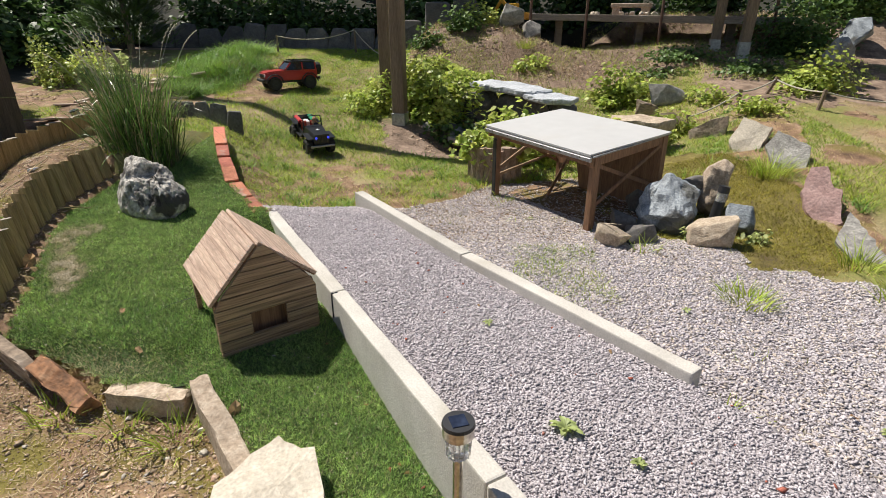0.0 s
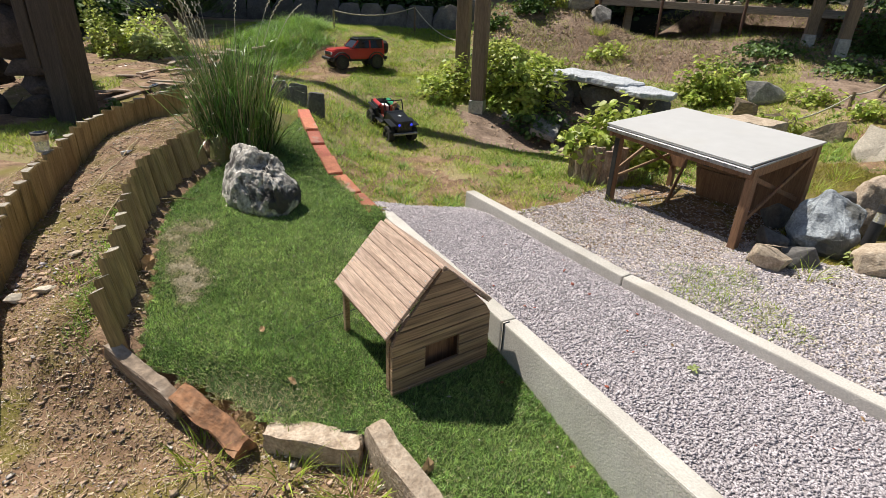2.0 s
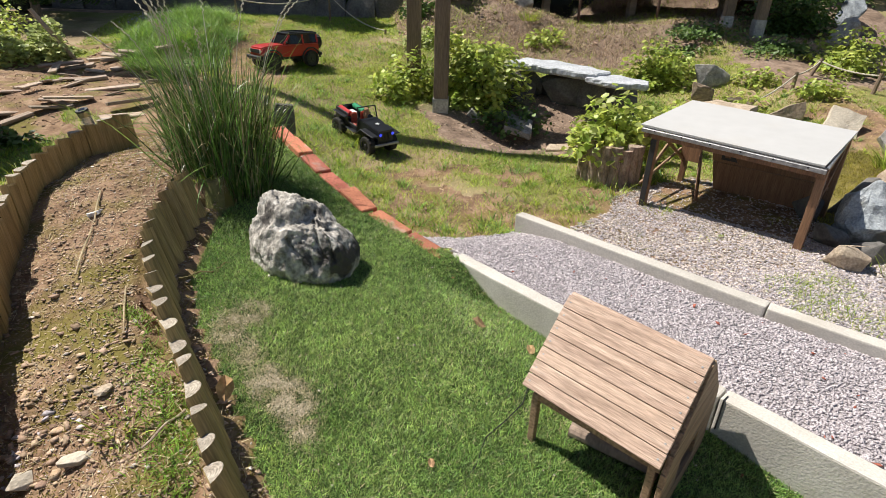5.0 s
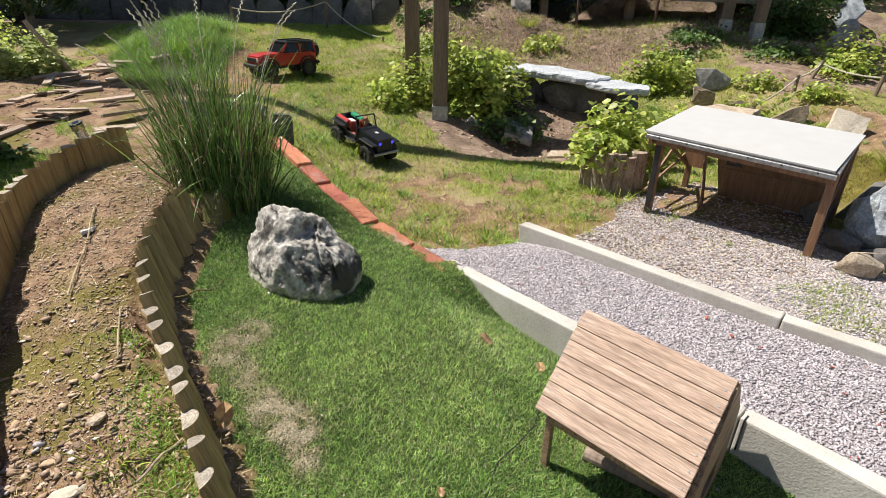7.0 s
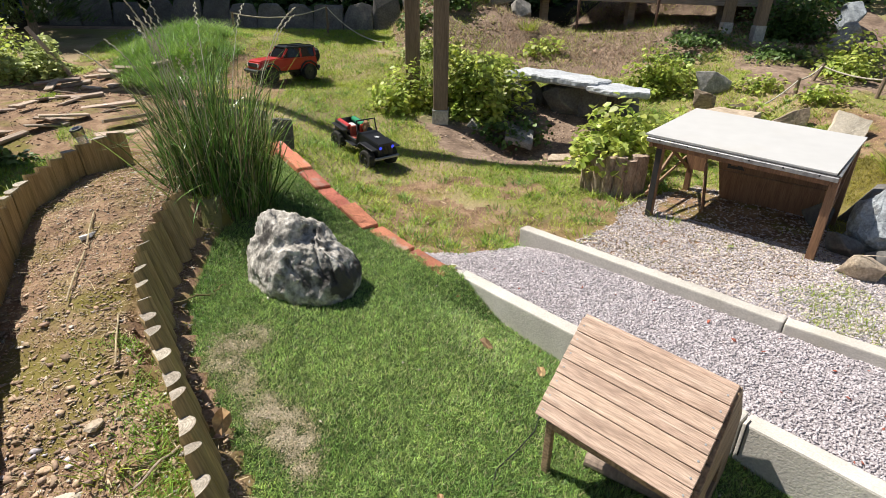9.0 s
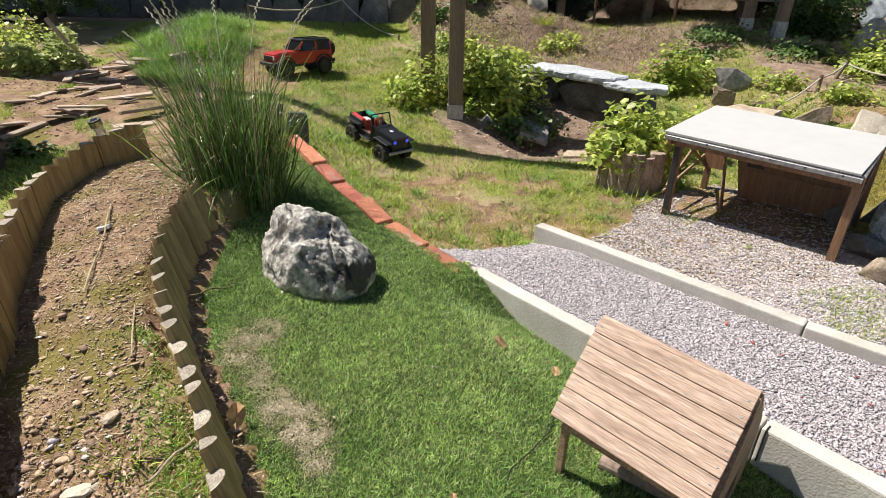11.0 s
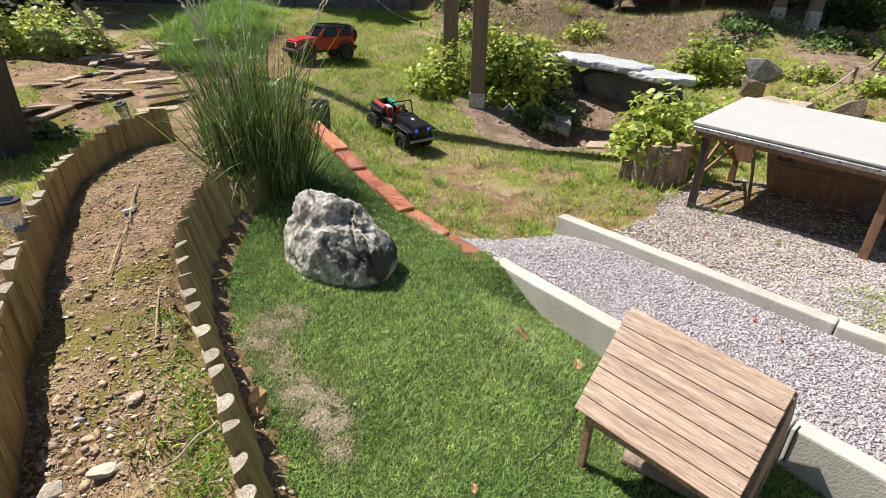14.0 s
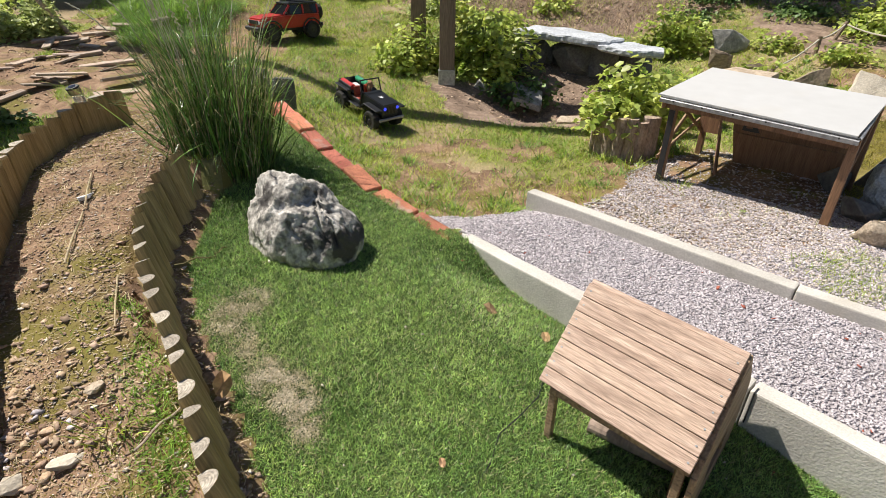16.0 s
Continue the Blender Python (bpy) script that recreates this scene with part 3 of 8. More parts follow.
def build_ground():
    xs, ys = axis(-120, 120, -3.6, 3.6, 0.03), axis(-120, 160, 0.6, 8.4, 0.03)
    verts = [(x, y, ground_z(x, y)) for y in ys for x in xs]
    w = len(xs)
    faces, kinds = [], []
    slot = {LAWN: 0, TURF: 1, SOIL: 1, LANE: 2, GRAVEL: 1, MOSSY: 3, BANK: 4, BARE: 1}
    for j in range(len(ys) - 1):
        for i in range(w - 1):
            faces.append((j * w + i, j * w + i + 1, (j + 1) * w + i + 1, (j + 1) * w + i))
            x, y = (xs[i] + xs[i + 1]) / 2, (ys[j] + ys[j + 1]) / 2
            kind = region(x, y) if x < 5 and y + 0.9 * noise.noise(Vector((x * 0.8, y * 0.8, 51))) + 0.3 * noise.noise(Vector((x * 3, y * 3, 52))) > -0.2 else LAWN
            # Slot 5 paints woodland shade over the far ground.
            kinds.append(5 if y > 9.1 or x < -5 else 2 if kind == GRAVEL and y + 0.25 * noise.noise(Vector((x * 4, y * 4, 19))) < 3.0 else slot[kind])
    ob = mesh_of("ground", verts, faces, [M_LAWNSOIL, M_SOIL, M_GRAVELBED, M_MOSS, M_LITTER, M_WOODLANDSHADE], smooth=True)
    ob.data.polygons.foreach_set("material_index", kinds)
    tagged(ob, "dry brown soil and thin lawn sloping up to a bank", "ground", kind="structure")


build_ground()


# ---- concrete kerbs ----
def kerb(a, b, z0, z1, wide=0.052, high=0.24):
    a3, b3 = Vector((*a, z0 - high / 2)), Vector((*b, z1 - high / 2))
    d = (b3 - a3).normalized()
    bm = bmesh.new()
    L = (b3 - a3).length - 0.003
    vs = box(bm, (L, wide, high), Matrix(), 0.006, 0, 2)
    bmesh.ops.subdivide_edges(bm, edges=[e for e in bm.edges if abs((e.verts[0].co - e.verts[1].co).x) > 0.3], cuts=24)
    for v in bm.verts:
        v.co += Vector((0, 0.0016 * noise.noise(v.co * 14), 0.0018 * noise.noise(v.co * 11 + Vector((a[0] * 9, 3, 1)))))
    ob = part("concrete_kerb", bm, M_CONCRETE)
    ob.matrix_world = beam_matrix(a3, b3)
    return tagged(ob, "weathered pale concrete edging kerb set on edge beside gravel", "kerb", "kerbs along the gravel lane")


for (a, b), (z0, z1) in zip(zip(KERB_LEFT, KERB_LEFT[1:]), ((0.056, 0.062), (0.062, 0.062), (0.062, 0.06))):
    kerb(a, b, z0, z1)
for (a, b), (z0, z1) in zip(zip(KERB_RIGHT, KERB_RIGHT[1:]), ((0.05, 0.044), (0.042, 0.04))):
    kerb(a, b, z0, z1)


def kerb_clip():
    """A black strap over the joint of two kerbs beside the toy house."""
    d = Vector((KERB_LEFT[2][0] - KERB_LEFT[1][0], KERB_LEFT[2][1] - KERB_LEFT[1][1], 0)).normalized()
    side_ = Vector((d.y, -d.x, 0))
    at = Vector((*KERB_LEFT[1], 0.0)) + d * 0.012
    bm = bmesh.new()
    beam(bm, at + Vector((0, 0, 0.063)) + side_ * 0.006, at + Vector((0, 0, 0.063)) + side_ * 0.029, 0.0035, 0.003, (0, 0, 1), 0.0008)
    beam(bm, at + Vector((0, 0, 0.064)) + side_ * 0.028, at + Vector((0, 0, -0.03)) + side_ * 0.028, 0.003, 0.0035, d, 0.0008)
    tagged(part("kerb_strap", bm, M_BLACKPLASTIC), "thin black strap over a kerb joint", "strap")


kerb_clip()


# ---- red brick edging ----
def build_bricks():
    bm0 = bmesh.new()
    box(bm0, (0.192, 0.072, 0.11), Matrix(), 0.004, 0, 1)
    me = bpy.data.meshes.new("brick")
    bm0.to_mesh(me)
    bm0.free()
    me.materials.append(M_BRICK)
    row = new("brick_edging")
    tagged(row, "row of orange-red bricks laid end to end beside turf", "brick edging")
    rng = random.Random(4)
    pts = along(BRICK_LINE, 0.2025)
    for i, (p, d) in enumerate(pts):
        q = p + d * 0.2
        ob = new("brick", me)
        ob.parent = row
        step = 0.02 * math.sin(i * 1.9) + rng.uniform(-0.006, 0.006)
        ob.matrix_world = Matrix.Translation((0, 0, -0.05 + 0.018 + step * 0.5)) @ beam_matrix(p, q) @ pose(0, 0, 0, rng.uniform(-3, 3), rng.uniform(-2, 2), rng.uniform(-2, 2))


build_bricks()


# ---- log palisades ----
def half_log_mesh(k):
    """A half-round stake, its flat side at y = 0, round side towards +y, its top at z = 0."""
    bm = bmesh.new()
    r = 0.0352 + 0.0007 * (k % 3)
    arc = [(r * math.cos(a), 0.96 * r * math.sin(a)) for a in [math.pi * i / 10 for i in range(11)]]
    rows = []
    for z, shrink in ((-0.30, 1.0), (-0.16, 1.0), (-0.07, 1.0), (-0.007, 1.0), (0.0, 0.94)):
        row = []
        for i, (x_, y_) in enumerate(arc):
            wob = 1 + 0.035 * noise.noise(Vector((x_ * 40, y_ * 40 + k * 3.1, z * 9)))
            top = 0.005 * math.sin(2.3 * k) * x_ / r + 0.0035 * math.cos(1.7 * k) * y_ / r if z > -0.01 else 0
            row.append(bm.verts.new((x_ * shrink * wob, 0.003 * (1 - shrink) / 0.06 + y_ * shrink * wob, z + top)))
        rows.append(row)
    m = len(arc)
    for r0, r1 in zip(rows, rows[1:]):
        for i in range(m):
            bm.faces.new((r0[i], r0[(i + 1) % m], r1[(i + 1) % m], r1[i]))
    cap = bm.faces.new(rows[-1])
    cap.material_index = 1
    bmesh.ops.recalc_face_normals(bm, faces=bm.faces)
    me = bpy.data.meshes.new("half_log")
    bm.to_mesh(me)
    bm.free()
    me.materials.append(M_LOG)
    me.materials.append(M_LOGEND)
    return me


def palisade(name, line, label, seed, lean, round_side):
    """Half logs side by side along a line. round_side: 1 or -1, the side of the line that the round backs face."""
    rng = random.Random(seed)
    metas = [half_log_mesh(k) for k in range(8)]
    row = new(name)
    tagged(row, label, "log edging")
    for p, d in along(line, 0.0722):
        ob = new("half_log", rng.choice(metas))
        ob.parent = row
        z = Vector((lean[0] + rng.uniform(-0.035, 0.035), lean[1] + rng.uniform(-0.035, 0.035), 1)).normalized()
        y = Vector((d.y, -d.x, 0)) * round_side
        y = (y - z * y.dot(z)).normalized()
        x = y.cross(z)
        m = Matrix((x, y, z)).transposed().to_4x4()
        m.translation = p + Vector((0, 0, rng.uniform(-0.009, 0.010))) - y * 0.015
        ob.matrix_world = m @ pose(0, 0, 0, 0, 0, rng.uniform(-7, 7))


palisade("log_palisade", LOG_INNER, "curved row of upright treated half logs holding back soil", 2, (-0.33, 0.20), 1)
palisade("log_palisade", LOG_OUTER, "low curved row of weathered upright half logs on dry soil", 3, (-0.10, 0.08), -1)


# ---- turf sheet ----
def build_turf():
    xs = [-1.85 + 0.015 * i for i in range(148)]
    ys = [1.36 + 0.015 * j for j in range(192)]
    index, verts, faces = {}, [], []
    for j, y in enumerate(ys):
        for i, x in enumerate(xs):
            if inside(x, y, TURF_EDGE):
                index[i, j] = len(verts)
                verts.append((x, y, turf_z(x, y) + 0.008))
    for (i, j) in index:
        q = [(i, j), (i + 1, j), (i + 1, j + 1), (i, j + 1)]
        if all(k in index for k in q):
            faces.append([index[k] for k in q])
    ob = mesh_of("artificial_turf", verts, faces, M_TURFBED, smooth=True)
    tagged(ob, "green artificial turf mat with worn bleached patches", "turf", kind="structure")


build_turf()


# ---- boulder on the turf ----
FACETS = [(Vector(n_).normalized(), off) for n_, off in (((0.25, -0.85, 0.45), 0.148), ((-0.75, -0.5, 0.35), 0.150), ((0.75, -0.2, 0.65), 0.160), ((-0.2, -0.35, 0.9), 0.205), ((-0.95, 0.1, 0.1), 0.158), ((0.7, -0.7, 0.1), 0.150), ((0.2, 0.5, 0.85), 0.190))]
LOBES = [((-0.015, -0.01, 0.055), (0.168, 0.140, 0.100)), ((-0.045, 0.01, 0.146), (0.088, 0.090, 0.088)), ((0.100, 0.0, 0.050), (0.085, 0.098, 0.080)),
         ((0.035, 0.03, 0.128), (0.085, 0.080, 0.070)), ((0.0, -0.070, 0.088), (0.105, 0.070, 0.062)), ((-0.105, -0.02, 0.075), (0.066, 0.090, 0.095)), ((0.02, -0.08, 0.018), (0.140, 0.085, 0.060))]


def boulder():
    bm = bmesh.new()
    bmesh.ops.create_icosphere(bm, subdivisions=6, radius=1.0)
    heart = np.array((0.0, -0.01, 0.06))
    d = np.array([v.co.normalized()[:] for v in bm.verts])
    reach = np.zeros(len(d))
    for s in np.linspace(0.02, 0.30, 113):
        p = heart + d * s
        near = np.zeros(len(d))
        for c, r in LOBES:
            near += np.exp(-15.0 * (np.sqrt((((p - np.array(c)) / np.array(r)) ** 2).sum(1)) - 1.0))
        reach = np.where(near > 1.0, s, reach)
    for v, way, s in zip(bm.verts, d, reach):
        way = Vector(way)
        p = Vector(heart) + way * float(s)
        q = p * 6.0
        big = noise.noise(q * 1.3 + Vector((4.1, 0, 2))) * 0.014
        for n_, off in FACETS:
            over = p.dot(n_) - off
            if over > 0:
                p -= n_ * over * 0.75
        crag = noise.ridged_multi_fractal(q * 2.3 + Vector((1.3, 2.2, 0)), 0.9, 2.1, 6, 1.0, 2.0, noise_basis='PERLIN_ORIGINAL') - 1.0
        pit = min(0.0, noise.noise(q * 2.9 + Vector((9, 1, 5))) + 0.22)
        p = p + way * (big + 0.0085 * crag + 0.020 * pit)
        if p.y < 0.05:
            for cx, lo, hi in ((0.088, 0.05, 0.17), (0.062, 0.06, 0.15), (-0.02, 0.07, 0.12)):
                gap = abs(p.x - cx - 0.007 * math.sin(p.z * 60 + cx * 90) + 0.45 * (p.z - 0.1)) / 0.0045
                if lo < p.z < hi and gap < 3:
                    p.y += 0.024 * math.exp(-gap * gap)
        hollow = math.exp(-(((p.x - 0.028) / 0.026) ** 2 + ((p.z - 0.168) / 0.020) ** 2))
        if p.y < 0.04:
            p.y += 0.035 * hollow
        v.co = p + way * (0.0045 * noise.noise(q * 13) + 0.003 * noise.noise(q * 29))
        e = 0.5 * v.co.x + 0.866 * v.co.y
        f = 0.866 * v.co.x - 0.5 * v.co.y
        v.co = Vector((0.5 * e * 0.80 + 0.866 * f * 1.11, 0.866 * e * 0.80 - 0.5 * f * 1.11, max(-0.03, v.co.z * 1.07)))
    ob = part("boulder", bm, M_BOULDER, smooth=True)
    ob.matrix_world = pose(-1.285, 2.965, turf_z(-1.285, 2.965) + 0.004, 0, 0, -4)
    tagged(ob, "rugged grey limestone boulder with dark pits standing on turf", "rock")


boulder()


# ---- toy house ----
def build_house():
    A = Vector((-0.409, 2.063, 0.292))
    B = Vector((-0.607, 2.307, 0.312))
    u = (B - A).normalized()
    EL, ER = Vector((-0.533, 1.968, 0.121)), Vector((-0.276, 2.188, 0.137))
    hut = new("toy_house")
    tagged(hut, "small open-sided toy house of weathered wooden planks on turf", "toy house")
    L = (B - A).length

    def slope(eave, count):
        down = eave - A
        n = u.cross(down).normalized()
        if n.z < 0:
            n = -n
        wide = (down - u * down.dot(u)).length / count
        mid = A + down * 0.5 - n * 0.0025
        bm = bmesh.new()
        beam(bm, mid + u * 0.004, mid + u * (L - 0.004), wide * count * 0.985, 0.004, n, 0.0005)
        part("roof_underlay", bm, M_TIMBER, hut, "dark board under the roof planks")
        for k in range(count):
            bm = bmesh.new()
            c0 = A + down * ((k + 0.5) / count)
            c1 = c0 + u * (L + 0.005)
            beam(bm, c0 + n * 0.006, c1 + n * 0.006, wide - 0.0014, 0.011, n, 0.0012)
            bmesh.ops.recalc_face_normals(bm, faces=bm.faces)
            ob = part("roof_plank", bm, M_PLANK, hut)
            local_axes(ob, c0, c1)
            for s in (0.035, 0.965):
                p = c0.lerp(c1, s) + n * 0.0115
                bm = bmesh.new()
                rod(bm, p, p + n * 0.0010, 0.0023, 0.0020, 8)
                part("screw", bm, M_GALV, hut)
    slope(EL, 7)
    slope(ER, 7)
    # gable wall of planks with a window
    base_z = -0.072
    across = (ER - EL)
    across.z = 0
    wide = across.length - 0.012
    across.normalize()
    inn = Vector((u.x, u.y, 0)).normalized()
    F = Vector(((EL.x + ER.x) / 2, (EL.y + ER.y) / 2, 0)) - inn * 0.0125
    apex, eave = 0.289, 0.123
    z, rows = base_z, 10
    hgt = (apex - base_z) / rows
    for k in range(rows):
        z0, z1 = base_z + hgt * k + 0.0012, base_z + hgt * (k + 1) - 0.0012
        half = lambda zz: (wide / 2) * (1 if zz < eave else max(0.02, (apex + 0.01 - zz) / (apex + 0.01 - eave)))
        spans = [(-1.0, 1.0)]
        if 2 <= k <= 3:
            spans = [(-1.0, -0.36), (0.34, 1.0)]
        for s0, s1 in spans:
            bm = bmesh.new()
            pts = []
            s0, s1 = s0 * (1 - 0.004 * (k % 2)), s1 * (1 - 0.004 * ((k + 1) % 2))
            for dd in (0.0, 0.012):
                for (zz, s) in ((z0, s0), (z0, s1), (z1, s1), (z1, s0)):
                    p = F + across * (half(zz) * s) + inn * dd
                    pts.append(bm.verts.new((p.x, p.y, zz)))
            for f in ((0, 1, 2, 3), (7, 6, 5, 4), (0, 4, 5, 1), (1, 5, 6, 2), (2, 6, 7, 3), (3, 7, 4, 0)):
                bm.faces.new([pts[i] for i in f])
            bmesh.ops.bevel(bm, geom=list(bm.edges), offset=0.0012, segments=1, affect='EDGES')
            bmesh.ops.recalc_face_normals(bm, faces=bm.faces)
            ob = part("gable_plank", bm, M_PLANKDARK, hut)
            local_axes(ob, F - across, F + across)
    # Added board that stands for the dark inside seen through the window.
    bm = bmesh.new()
    c = F + inn * 0.045
    beam(bm, c - across * (wide * 0.32) + Vector((0, 0, 0.03)), c + across * (wide * 0.32) + Vector((0, 0, 0.03)), 0.008, 0.20, (0, 0, 1), 0.001)
    ob = part("inner_board", bm, M_TIMBER, hut, "board added behind the window to keep it dark")
    # corner posts and rails
    for s, t in ((-1, 0.030), (1, 0.030), (-1, L - 0.012), (1, L - 0.012)):
        bm = bmesh.new()
        p = F + across * (wide / 2 - 0.010) * s + inn * t
        foot = ground_z(p.x, p.y) - 0.02
        beam(bm, (p.x, p.y, foot), (p.x, p.y, eave + 0.005), 0.016, 0.016, (across.x, across.y, 0), 0.0015)
        part("corner_post", bm, M_PLANKDARK, hut)
    for s in (-1, 1):
        bm = bmesh.new()
        p = F + across * (wide / 2 - 0.012) * s + inn * 0.014
        beam(bm, (p.x, p.y, eave - 0.01), (p.x + inn.x * (L - 0.03), p.y + inn.y * (L - 0.03), eave), 0.018, 0.022, (0, 0, 1), 0.0015)
        part("rail", bm, M_PLANKDARK, hut)


build_house()


# ---- sheet-topped shelter table ----
def build_table():
    tl, tf, tr = Vector((0.318, 3.785, 0.362)), Vector((0.806, 3.152, 0.334)), Vector((1.290, 3.553, 0.378))
    tb = tl + tr - tf
    t = new("shelter_table")
    tagged(t, "low brown timber shelter with a pale metal sheet roof", "shelter")
    up = (tr - tf).cross(tl - tf).normalized()
    ex, ey = (tl - tf).normalized(), (tr - tf).normalized()
    flat_x, flat_y = Vector((ex.x, ex.y, 0)).normalized(), Vector((ey.x, ey.y, 0)).normalized()
    c = (tl + tr) / 2
    L, W = (tl - tf).length, (tr - tf).length
    m = Matrix((ex, up.cross(ex), up)).transposed().to_4x4()
    m.translation = c - up * 0.006

    def bar(name, a, b, wide, high, about, material=M_TIMBER, label=""):
        bm = bmesh.new()
        beam(bm, a, b, wide, high, about, 0.002)
        ob = part(name, bm, material, t, label)
        local_axes(ob, Vector(a), Vector(b)) if abs((Vector(b) - Vector(a)).normalized().z) < 0.7 else None
        return ob

    bm = bmesh.new()
    box(bm, (L, W, 0.009), m, 0.002, 0, 2)
    part("sheet_top", bm, M_PANEL, t, "pale scuffed metal sheet")
    # Black strip drawn as the shadow line between sheet and trim.
    bar("seal_strip", tl - up * 0.0135 + ey * 0.004, tf - up * 0.0135 + ey * 0.004, 0.012, 0.006, up, M_BLACKPLASTIC, "black strip standing for the shadow line under the sheet")
    bar("edge_trim", tl - up * 0.0265 - ey * 0.006, tf - up * 0.0265 - ey * 0.006, 0.014, 0.020, up, M_TRIM, "aluminium edge strip")
    bar("side_trim", tf - up * 0.0150 + ex * 0.001 + ey * 0.006, tr - up * 0.0150 + ex * 0.001, 0.012, 0.008, up, M_TRIM, "thin aluminium edge strip")
    for k in range(6):
        p = tl.lerp(tf, (k + 0.5) / 6) - up * 0.0215 - ey * 0.013
        bm = bmesh.new()
        rod(bm, p, p - ey * 0.003, 0.0045, 0.004, 8)
        part("screw", bm, M_BLACKPLASTIC, t)
    bar("front_rail", tl - up * 0.052 + ey * 0.030 - ex * 0.03, tf - up * 0.052 + ey * 0.030 + ex * 0.004, 0.018, 0.030, up)
    bar("side_rail", tf - up * 0.042 + ex * 0.010, tr - up * 0.042 + ex * 0.010, 0.016, 0.045, up)
    bar("side_rail", tl - up * 0.042 - ex * 0.020, tb - up * 0.042 - ex * 0.020, 0.016, 0.045, up)
    legs = {}
    for key, p, dx, dy, wide, deep in (("left", tl, -0.062, 0.035, 0.032, 0.034), ("front", tf, 0.014, 0.045, 0.034, 0.044), ("right", tr, 0.014, -0.03, 0.034, 0.044), ("back", tb, -0.055, -0.03, 0.03, 0.03)):
        q = p + ex * dx + ey * dy
        g = ground_z(q.x, q.y)
        bm = bmesh.new()
        beam(bm, (q.x, q.y, g - 0.03), q - up * 0.02, wide, deep, flat_y, 0.002)
        part("leg", bm, M_TIMBER, t)
        legs[key] = (q, g)
    q, g = legs["left"]
    bm = bmesh.new()
    beam(bm, Vector((q.x, q.y, g - 0.01)) - flat_y * 0.020, Vector((q.x, q.y, q.z - 0.07)) - flat_y * 0.020, 0.026, 0.006, flat_y, 0.001)
    part("leg_strip", bm, M_BLACKPLASTIC, t, "dark strip on the front of the leg")
    # back: a tall board with a slanting edge, and a short hanging one beside it
    (qr, gr), (qb, gb) = legs["right"], legs["back"]
    back0, back1 = Vector((qb.x, qb.y, 0)), Vector((qr.x, qr.y, 0))
    run = (back1 - back0)

    def board(name, corners, thick, off, material=M_TIMBER, label=""):
        bm = bmesh.new()
        lo = [bm.verts.new(back0 + run * s + Vector((0, 0, z)) - flat_y * off) for s, z in corners]
        hi = [bm.verts.new(v.co - flat_y * thick) for v in lo]
        n = len(corners)
        bm.faces.new(lo)
        bm.faces.new(list(reversed(hi)))
        for i in range(n):
            bm.faces.new((lo[i], hi[i], hi[(i + 1) % n], lo[(i + 1) % n]))
        bmesh.ops.recalc_face_normals(bm, faces=bm.faces)
        ob = part(name, bm, material, t, label)
        local_axes(ob, back0, back1)

    top = 0.335
    board("back_board", [(0.27, -0.07), (1.0, -0.07), (1.0, 0.10), (0.215, 0.10)], 0.014, 0.0)
    board("back_board", [(0.213, 0.104), (1.0, 0.104), (1.0, top), (0.15, top)], 0.016, 0.0)
    board("hanging_board", [(-0.04, 0.07), (0.115, 0.07), (0.125, top), (-0.04, top)], 0.014, 0.0)
    board("triangle_mark", [(0.27, 0.12), (0.39, 0.12), (0.28, 0.24)], 0.002, 0.0165, M_BLACKPLASTIC, "dark painted triangle")
    board("triangle_inset", [(0.293, 0.135), (0.34, 0.135), (0.297, 0.195)], 0.002, 0.0185, M_TIMBER)

    # braces
    def brace(a, b, off, wide=0.020, material=M_TIMBER):
        bm = bmesh.new()
        beam(bm, Vector(a) + off, Vector(b) + off, wide, 0.010, flat_x + Vector((0, 0, 0.001)), 0.0015)
        part("brace", bm, material, t)
    (ql, gl), (qf, gf) = legs["left"], legs["front"]
    brace((qf.x, qf.y, gf + 0.12), (qr.x, qr.y, qr.z - 0.06), flat_x * -0.004)
    brace((qr.x, qr.y, gr + 0.14), (qf.x, qf.y, qf.z - 0.06), flat_x * 0.010)
    brace((ql.x, ql.y, gl + 0.14), (qb.x, qb.y, qb.z - 0.06), flat_x * 0.024, 0.022, M_PLANKDARK)
    brace((ql.x, ql.y, gl + 0.11), (qb.x, qb.y, gb + 0.19), flat_x * 0.036, 0.016, M_PLANKDARK)
    brace((qb.x, qb.y, gb + 0.13), (ql.x + 0.06, ql.y + 0.05, ql.z - 0.05), flat_x * 0.012, 0.016)
    bm = bmesh.new()
    peg = Vector((0.677, 3.74, ground_z(0.677, 3.74)))
    beam(bm, peg - Vector((0, 0, 0.03)), back0 + run * 0.12 + Vector((0, 0, 0.12)) - flat_y * 0.02, 0.014, 0.014, flat_y, 0.001)
    part("prop", bm, M_TIMBER, t, "thin stick propping the hanging board")


build_table()


# ---- timber posts ----
def post(foot, head, wide, label, galv=0.12, group="", material=M_POST):
    foot, head = Vector(foot), Vector(head)
    p = new("timber_post")
    tagged(p, label, "post", group)
    d = (head - foot).normalized()
    bm = bmesh.new()
    beam(bm, foot + d * galv * 0.6, head, wide, wide, (0.2, 1, 0), 0.004)
    part("shaft", bm, material, p)
    if not galv:
        return p
    bm = bmesh.new()
    beam(bm, foot - d * 0.05, foot + d * galv, wide * 1.12, wide * 1.12, (0.2, 1, 0), 0.002)
    part("post_shoe", bm, M_GALV, p, "grey metal post shoe")
    return p


post((-0.43, 5.56, 0.0), (-0.44, 5.56, 2.6), 0.11, "brown squared timber post in a grey metal shoe", 0.16, "posts on the lawn")


# ---- height and region grids, for scattering ----
GX, GY, GS = -4.6, 0.6, 0.025
